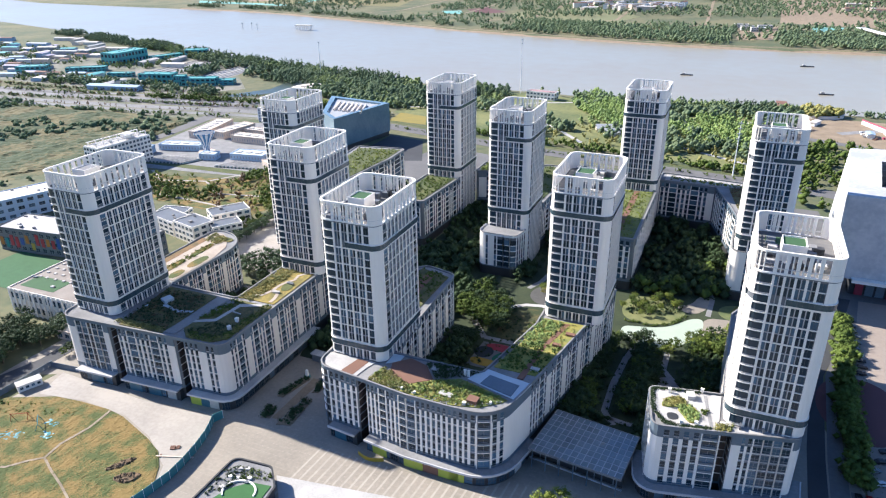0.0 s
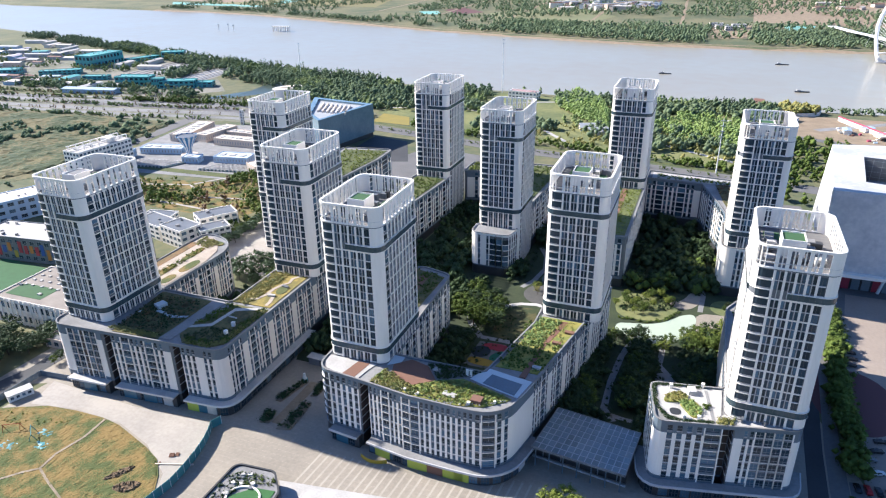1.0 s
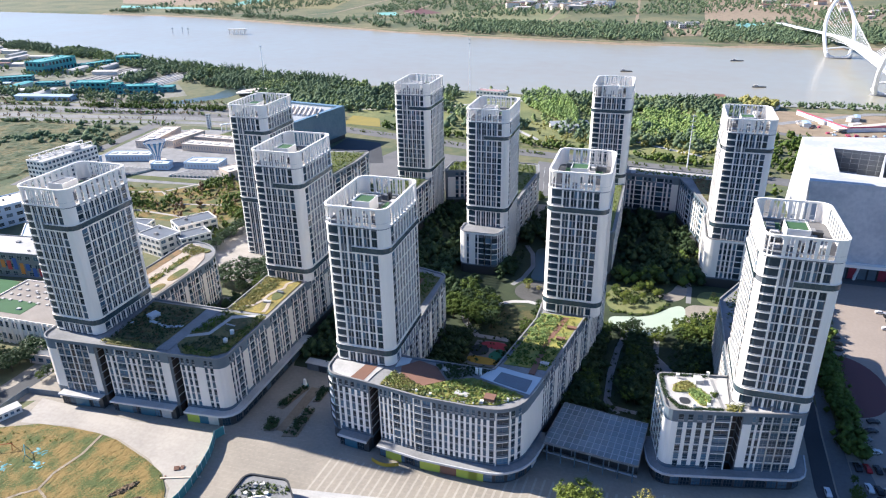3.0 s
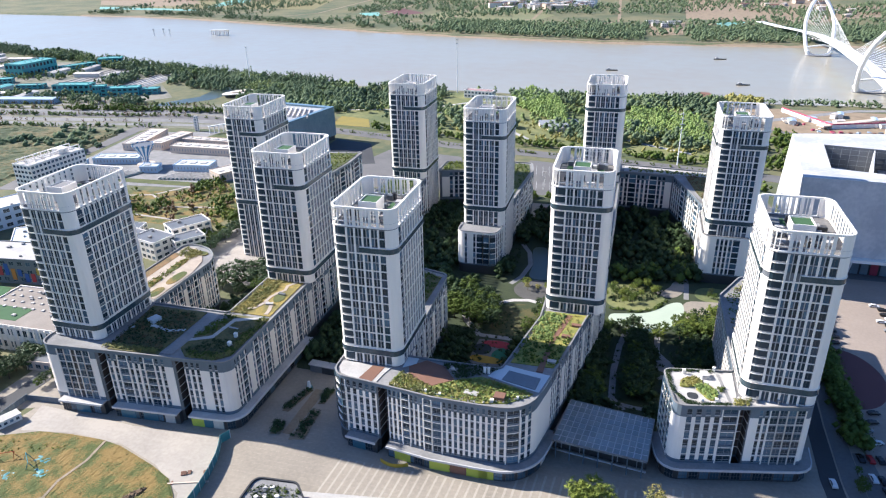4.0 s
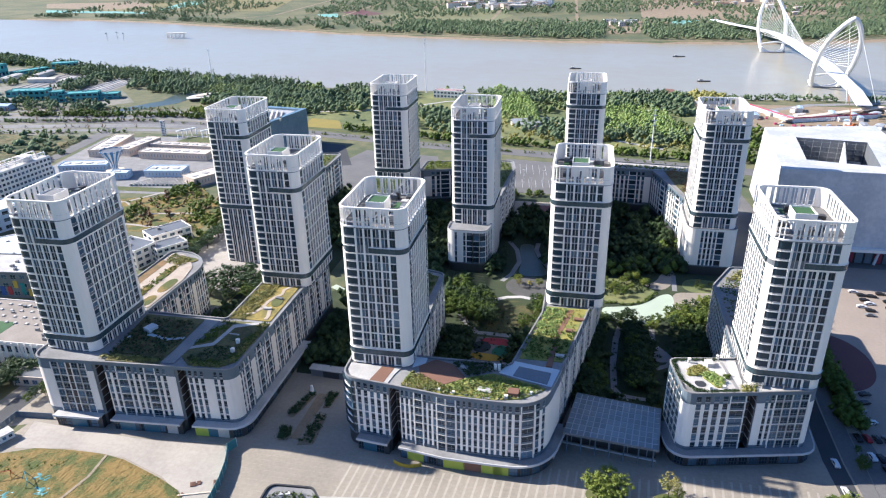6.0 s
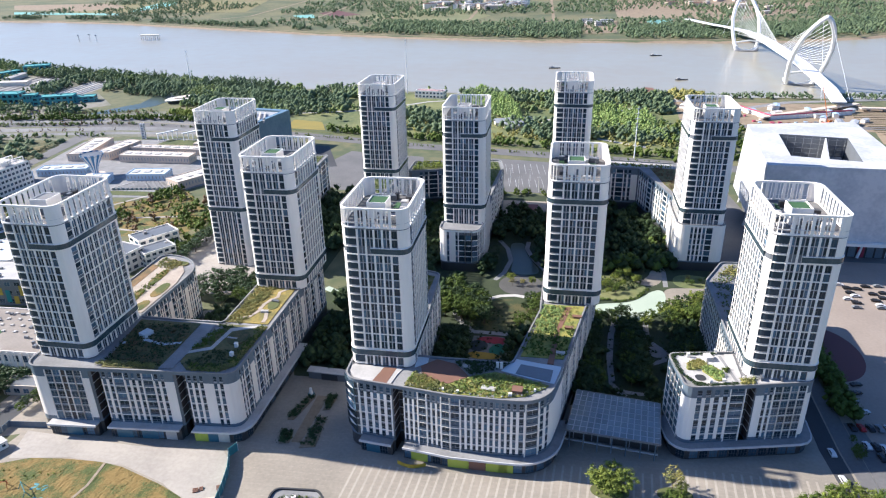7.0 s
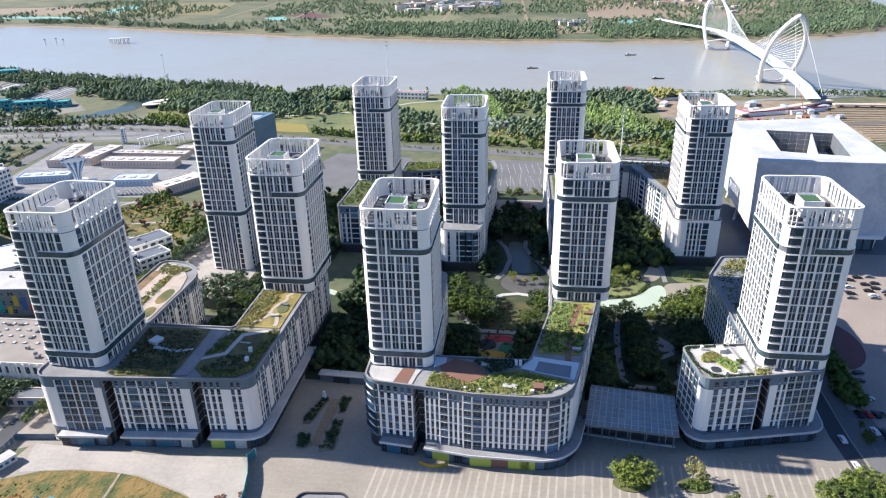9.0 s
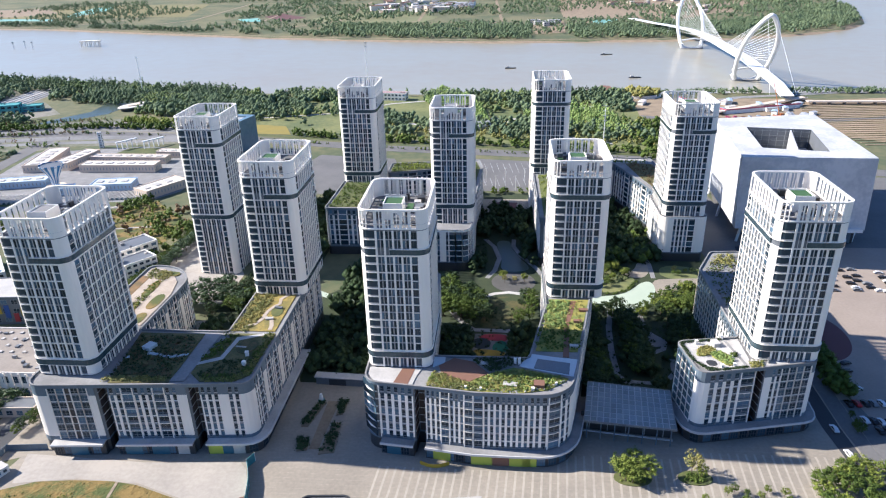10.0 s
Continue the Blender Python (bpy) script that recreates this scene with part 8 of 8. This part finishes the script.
# roof pavilion in front
front_pav = pav = thing("pavilion", -128, 130, 0, 0, "low dark-rimmed pavilion with turf and white stones on its roof", "pavilion")
T = pose(128, -130, 0)
pl = Outline([(-138.5, 118, 2), (-116, 118, 2), (-117.5, 134, 3), (-124, 141.5, 3), (-138.5, 140.5, 3)], 0.8)
part("wall", Acc().prism(pl.off(-0.3), 0, 4.6), DARK, pav, "dark glazed wall", T)
part("rim", Acc().band(pl.off(-0.35), pl.off(0.25), 4.2, 5.3), DARK, pav, "brown roof rim", T)
part("roof", Acc().prism(pl.off(-0.36), 4.6, 4.75), CONC, pav, "pale roof paving", T)
part("turf", Acc().prism([(-134, 120), (-118, 120), (-119, 134), (-126, 133), (-131, 128)], 4.75, 4.95), mat("bright_green_turf", (0.05, 0.15, 0.04), 0.9, (0.04, 0.11, 0.03), 0.3, 2), pav, "green artificial turf", T)
rp = random.Random(3)
for i in range(14):
    x, y = -136 + rp.uniform(0, 9), 126 + rp.uniform(0, 12)
    part("stone", Acc().prism([(x + rp.uniform(0.5, 1.1) * math.cos(k * 1.05), y + rp.uniform(0.4, 0.9) * math.sin(k * 1.05)) for k in range(6)], 4.75, 4.75 + rp.uniform(0.2, 0.9)), rp.choice([WHITE, LROOF, GREYP]), pav, "", T)
sheet("pale_slab", [(-124, 143), (-82, 149), (-84, 136), (-115, 132)], 0.05, LROOF, "pale panelled ground slab", 0.1)

# forecourt toy sculpture
toy = thing("sculpture", -146, 195.5, 0.35, 0, "small white and teal figure-like sculpture on a round base", "sculpture")
part("base", Acc().prism([(1.3 * math.cos(i * math.pi / 8), 1.3 * math.sin(i * math.pi / 8)) for i in range(16)], -0.35, 0.8), TEAL, toy)
part("body", Acc().tube([(0, 0, 0.8), (0, 0, 1.6), (0, 0, 2.6), (0, 0, 3.4)], 0.9, 10, 0, 0.5), WHITE, toy)
gate = thing("gate_house", -140, 208, 0, -3, "low grey gate building across the forecourt", "gate")
part("wall", Acc().box(0, 0, 0, 22, 3, 3.4), GREYP, gate)
part("roof", Acc().box(0, 0, 3.4, 23, 4, 0.3), LROOF, gate)
part("opening", Acc().box(-2, -1.55, 0, 7, 0.15, 2.8), DARK, gate)

# yellow shop terrace and lime shopfronts of the curved block
ter = thing("shop_terrace", -98.5, 163.6, 0, 0, "bright yellow fenced cafe terrace", "terrace")
tl = [(-5 + i, -0.9 - 1.6 * math.sin(math.pi * i / 10)) for i in range(11)]
for (x0, y0), (x1, y1) in zip(tl, tl[1:]):
    part("panel", Acc().box((x0 + x1) / 2, (y0 + y1) / 2, 0, 1.06, 0.12, 1.5, math.atan2(y1 - y0, x1 - x0)), YELLOW, ter)
LIME = mat("lime_panel", (0.42, 0.48, 0.06), 0.6, (0.35, 0.40, 0.05), 0.4, 3)
BLUEG = mat("shop_blue", (0.06, 0.16, 0.22), 0.3, (0.04, 0.1, 0.15), 0.3, 2)
for q, w, mm in ((4.35, 6, LIME), (5.2, 7, LIME), (5.6, 6, BRICKR), (6.05, 7, LIME), (6.5, 5, LIME), (7.2, 4, STEELW), (0.4, 5, BLUEG)):
    k = int(q)
    e = M_LINE.edges[k]
    s = e[0] + (q - k) * (e[1] - e[0])
    sf = part("shopfront", Acc().band(M_LINE.off(1.8, s - w / 2, s + w / 2), M_LINE.off(2.15, s - w / 2, s + w / 2), 0.2, 3.9, 0, False), mm, M_BLOCK, "bright shopfront panel")
    sf.matrix_basis = pose(-M_BLOCK.location.x, -M_BLOCK.location.y, 0)
for q, w, mm in ((4.2, 6, BLUEG), (4.55, 6, BLUEG), (4.85, 4, LROOF), (8.2, 5, LIME), (8.5, 4, BLUEG), (8.8, 4, LROOF), (0.5, 6, BLUEG)):
    k = int(q)
    e = L_LINE.edges[k]
    s = e[0] + (q - k) * (e[1] - e[0])
    sf = part("shopfront", Acc().band(L_LINE.off(1.8, s - w / 2, s + w / 2), L_LINE.off(2.15, s - w / 2, s + w / 2), 0.2, 3.9, 0, False), mm, L_BLOCK, "coloured shopfront panel")
    sf.matrix_basis = pose(-L_BLOCK.location.x, -L_BLOCK.location.y, 0)

# broken play frames on the dry ground
for x, y, r, mm, lab in ((-232, 131, 30, mat("orange_paint", (0.5, 0.14, 0.04), 0.6), "small orange steel play frame"), (-222, 131, -40, TEAL, "small teal slide frame lying on the grass")):
    fr = thing("play_frame", x, y, 0.35, r, lab, "play frame")
    for a in (-3, 3):
        part("leg", Acc().tube([(a, -1.2, 0), (a, 0, 2.6)], 0.12, 6), mm, fr)
        part("leg", Acc().tube([(a, 1.2, 0), (a, 0, 2.6)], 0.12, 6), mm, fr)
    part("beam", Acc().tube([(-3.4, 0, 2.6), (3.4, 0, 2.6)], 0.14, 6), mm, fr)
for x, y in ((-219, 134), (-226, 124), (-215, 128), (-229, 122)):
    tp = Acc()
    gv = [(x - 2.5 + a * 0.8 + 0.3 * noise.noise((a, b, x)), y - 1.6 + b * 0.7 + 0.4 * noise.noise((a, b, y)), 0.45 + 0.35 * noise.noise((a * 0.9, b * 0.9, x))) for b in range(6) for a in range(8)]
    tp.add(gv + [(u, v, w - 0.06) for u, v, w in gv], [(b * 8 + a, b * 8 + a + 1, b * 8 + a + 9, b * 8 + a + 8) for b in range(5) for a in range(7)])
    tagged(part("tarp", tp, TEAL), "crumpled teal plastic sheet on grass", "tarp")

# roof furniture of the curved block and others
FURN = [(-63.7, 170.5, 3.4, 3, 1.3, BRICKR), (-73.2, 170.8, 4.6, 2.2, 0.4, LROOF), (-65.8, 168.2, 1.0, 0.9, 0.9, WHITE), (-88, 168, 0.6, 0.6, 0.9, WHITE), (-83, 167.4, 0.6, 0.6, 0.9, WHITE), (-70, 183.2, 0.9, 0.5, 2.4, WHITE), (-71.4, 183.4, 0.9, 0.5, 2.2, WHITE), (-82, 182.5, 3, 1.6, 0.5, LROOF), (-58, 171.5, 0.6, 0.6, 0.9, WHITE), (-47, 213, 3, 1.4, 0.9, BRICKR), (-50, 195, 3, 1.4, 0.9, LROOF), (-44, 222, 3.4, 1.6, 0.8, BRICKR),
        (-206, 187, 3.5, 4, 1.5, PALEB), (-168, 184, 1.2, 1.2, 1.6, WHITE), (-167, 178, 1.2, 1.2, 1.5, WHITE), (-172, 189, 4, 0.5, 0.5, LROOF), (-168, 210, 3, 1.2, 0.7, LROOF), (-167, 219, 3, 1.2, 0.7, GREYP), (0.8, 199, 2.4, 3, 1.4, LROOF), (-5.8, 199.4, 0.9, 0.9, 1.6, WHITE), (4, 203, 0.9, 0.9, 1.6, WHITE), (-0.8, 184.6, 0.9, 0.9, 1.2, WHITE), (3.5, 185.4, 0.9, 0.9, 1.2, WHITE), (16, 189, 0.5, 2.6, 1.4, GREYP), (22, 189.6, 0.5, 2.6, 1.4, GREYP)]
for x, y, w, d, h, mm in FURN:
    ob = thing("roof_box", x, y, RZ + 0.2, random.Random(int(x)).uniform(-20, 20), "small box-like roof seat, vent or planter", "roof fitting")
    part("body", Acc().box(0, 0, 0, w, d, h), mm, ob)
    part("cap", Acc().box(0, 0, h, w + 0.16, d + 0.16, 0.1), mm, ob)


# ---- cars ----
def car_thing(color, label):
    root = thing("car", 0, 0, -50, 0, label, "car", "parked cars")
    prof = [(-2.2, 0.35), (2.25, 0.35), (2.28, 0.7), (1.9, 0.86), (1.1, 0.93), (0.45, 1.42), (-1.15, 1.45), (-1.9, 1.0), (-2.25, 0.92)]
    a = Acc()
    n = len(prof)
    hw = [0.86 if z < 1.1 else 0.68 for _, z in prof]
    vs = [(x, -w, z) for (x, z), w in zip(prof, hw)] + [(x, w, z) for (x, z), w in zip(prof, hw)]
    a.add(vs, [tuple(range(n)), tuple(range(2 * n - 1, n - 1, -1))] + [(i, n + i, n + (i + 1) % n, (i + 1) % n) for i in range(n)])
    part("body", a, color, root)
    g = Acc()
    pr = [(1.02, 0.96), (0.42, 1.38), (-1.1, 1.40), (-1.75, 1.03)]
    vs = [(x, -(0.875 if z < 1.1 else 0.7), z) for x, z in pr] + [(x, (0.875 if z < 1.1 else 0.7), z) for x, z in pr]
    g.add(vs, [(0, 1, 2, 3), (7, 6, 5, 4), (0, 4, 5, 1), (2, 6, 7, 3)])
    part("glazing", g, DARK, root, "dark tinted glass")
    wheel = Acc().prism([(0.32 * math.cos(i * math.pi / 6), 0.32 * math.sin(i * math.pi / 6)) for i in range(12)], -0.1, 0.1).mesh("wheel", DARK)
    for x in (-1.4, 1.4):
        for y in (-0.8, 0.8):
            part("wheel", wheel, None, root, "", pose(x, y, 0.32, 90, 0, 0))
    return root


paint = {"white": mat("car_white", (0.75, 0.75, 0.75), 0.3), "black": mat("car_black", (0.02, 0.02, 0.022), 0.25), "grey": mat("car_grey", (0.22, 0.23, 0.24), 0.3), "red": mat("car_red", (0.35, 0.02, 0.02), 0.3)}
protos = {k: car_thing(m, "small %s parked saloon car on paving" % k) for k, m in paint.items()}
rcar = random.Random(21)
spots = [(43.4, 188.7, 93), (42.6, 175.2, 95)]
spots += [(55 + 3.1 * i, 204 + 0.2 * i, 97) for i in range(9)] + [(56.5 + 2.7 * i, 194.3 - 0.4 * i, 97) for i in range(8)] + [(59 + 2.8 * i, 188.4, 97) for i in range(6)]
spots += [(62.5, 214, 20), (61, 220, 30), (64, 226, 20), (66, 232, 15)]
spots += [(64 + rcar.uniform(-1, 1), 282 + 5.2 * i, 5) for i in range(10)]
spots += [(90 + rcar.uniform(-3, 3) + (i % 4) * 9, 298 + 4.0 * (i // 4) + rcar.uniform(-1, 1), rcar.choice([0, 3, -4])) for i in range(28) if rcar.random() < 0.8]
spots += [(150 + rcar.uniform(-3, 3) + (i % 4) * 9, 300 + 4.0 * (i // 4), 0) for i in range(16) if rcar.random() < 0.7]
first = {}
for x, y, r in spots:
    k = "white" if x < 48 else rcar.choice(["white", "white", "white", "black", "grey", "red" if rcar.random() < 0.12 else "black"])
    if k not in first:
        first[k] = protos[k]
        protos[k].matrix_basis = pose(x, y, 0.07, 0, 0, r)
    else:
        copy_thing(protos[k], pose(x, y, 0.07, 0, 0, r))
for i, k in enumerate(protos):
    if k not in first:
        protos[k].matrix_basis = pose(100 + 6 * i, 330, 0.07, 0, 0, 0)


def mast(x, y, h, label, arms=2):
    root = thing("lattice_mast", x, y, 0, 0, label, "mast")
    part("pole", Acc().tube([(0, 0, 0), (0, 0, h * 0.5), (0, 0, h)], 0.55, 8, 0, 0.2), STEELW, root)
    for i in range(arms):
        part("arm", Acc().box(0, 0, h - 2 - 4 * i, 3.4, 0.6, 0.5), GREYR, root)


mast(-234, 780, 62, "tall thin white mast by the river", 2)
mast(6, 538, 42, "tall lattice radio mast beside the road", 4)
mast(-520, 800, 45, "thin dark mast among riverside trees", 1)
for i in range(8):
    x, y = -95 + i * 7, 446
    lamp = thing("street_lamp", x, y + 18 * (i % 2), 0.1, 0, "tall grey street lamp in the forecourt", "street lamp", "street lamps")
    part("pole", Acc().tube([(0, 0, 0), (0, 0, 11)], 0.14, 6), STEELW, lamp)
    part("arm", Acc().tube([(-1.2, 0, 11), (0, 0, 11.2), (1.2, 0, 11)], 0.09, 6), STEELW, lamp)


# ---- boats on the river ----
for x, y, l, lab in ((-66, 985, 16, "small dark boat on the river"), (95, 905, 16, "small dark boat on the river"), (85, 1105, 18, "small pale boat on the river")):
    bt = thing("boat", x, y, -4, 5, lab, "boat")
    a = Acc()
    pts = [(-l / 2, -1.8), (l * 0.3, -1.8), (l / 2, 0), (l * 0.3, 1.8), (-l / 2, 1.8)]
    part("hull", Acc().prism(pts, -0.6, 1.2), DARK, bt)
    part("cabin", Acc().box(-l * 0.25, 0, 1.2, 4, 2.6, 2.0), LROOF, bt)
for x, y in ((-1000, 1250), (-985, 1262), (-962, 1250)):
    po = thing("river_post", x, y, -9, 0, "dark marker posts standing in the river", "post")
    part("post", Acc().tube([(0, 0, 0), (0, 0, 17)], 0.5, 8), GREYR, po)
    part("top", Acc().box(0, 0, 16, 2.4, 2.4, 1.4), GREYP, po)
rig = thing("river_platform", -860, 1270, -9, 10, "pale piled platform standing in the river", "platform")
for i in range(5):
    for j in range(2):
        part("pile", Acc().tube([(-16 + i * 8, j * 8, 0), (-16 + i * 8, j * 8, 15)], 0.7, 6), WARM, rig)
part("deck", Acc().box(0, 4, 14, 38, 11, 1.2), WARM, rig)

# loose material on the concrete apron
beam = thing("timber_beam", -162.9, 136.8, 0.06, 18.8, "long pale timber beam lying on the concrete", "beam")
part("beam", Acc().box(0, 0, 0, 14.6, 0.5, 0.35), PINK, beam)
part("prop", Acc().box(-4.9, 0.3, 0, 0.5, 1.6, 0.3), BRICKR, beam)
for x, y, w, hh in ((-166.3, 140.3, 1.8, 0.7), (-159.1, 142.5, 1.6, 0.9), (-164.8, 141.3, 1.2, 0.5)):
    pile = thing("pallet", x, y, 0.06, 25, "small brown stack of timber on the concrete", "pallet", "stacks on the apron")
    for k in range(4):
        part("board", Acc().box(0, -0.6 + k * 0.4, 0, w, 0.3, hh * (0.6 + 0.13 * k)), BRICKR, pile)
shrubs("pavilion_plants", "dark green plants on the pavilion roof", [(-137.5, 122), (-133, 122), (-131, 131), (-127, 138.5), (-137.5, 138.5)], 60, LEAFD, 0.7, 4.75, 99, 0.6, 12)
shrubs("pavilion_plants", "light green plants on the pavilion roof", [(-133, 130), (-127, 134), (-120, 136), (-122, 139), (-134, 138)], 40, LEAF, 0.6, 4.75, 100, 0.6, 12)
part("planter_ring", Acc().band([(-127 + 5.2 * math.cos(i * math.pi / 12), 128 + 4.4 * math.sin(i * math.pi / 12)) for i in range(16)], [(-127 + 5.8 * math.cos(i * math.pi / 12), 128 + 5.0 * math.sin(i * math.pi / 12)) for i in range(16)], 4.75, 5.35, 0, False), WHITE, front_pav, "white curved planter edge", pose(128, -130, 0))
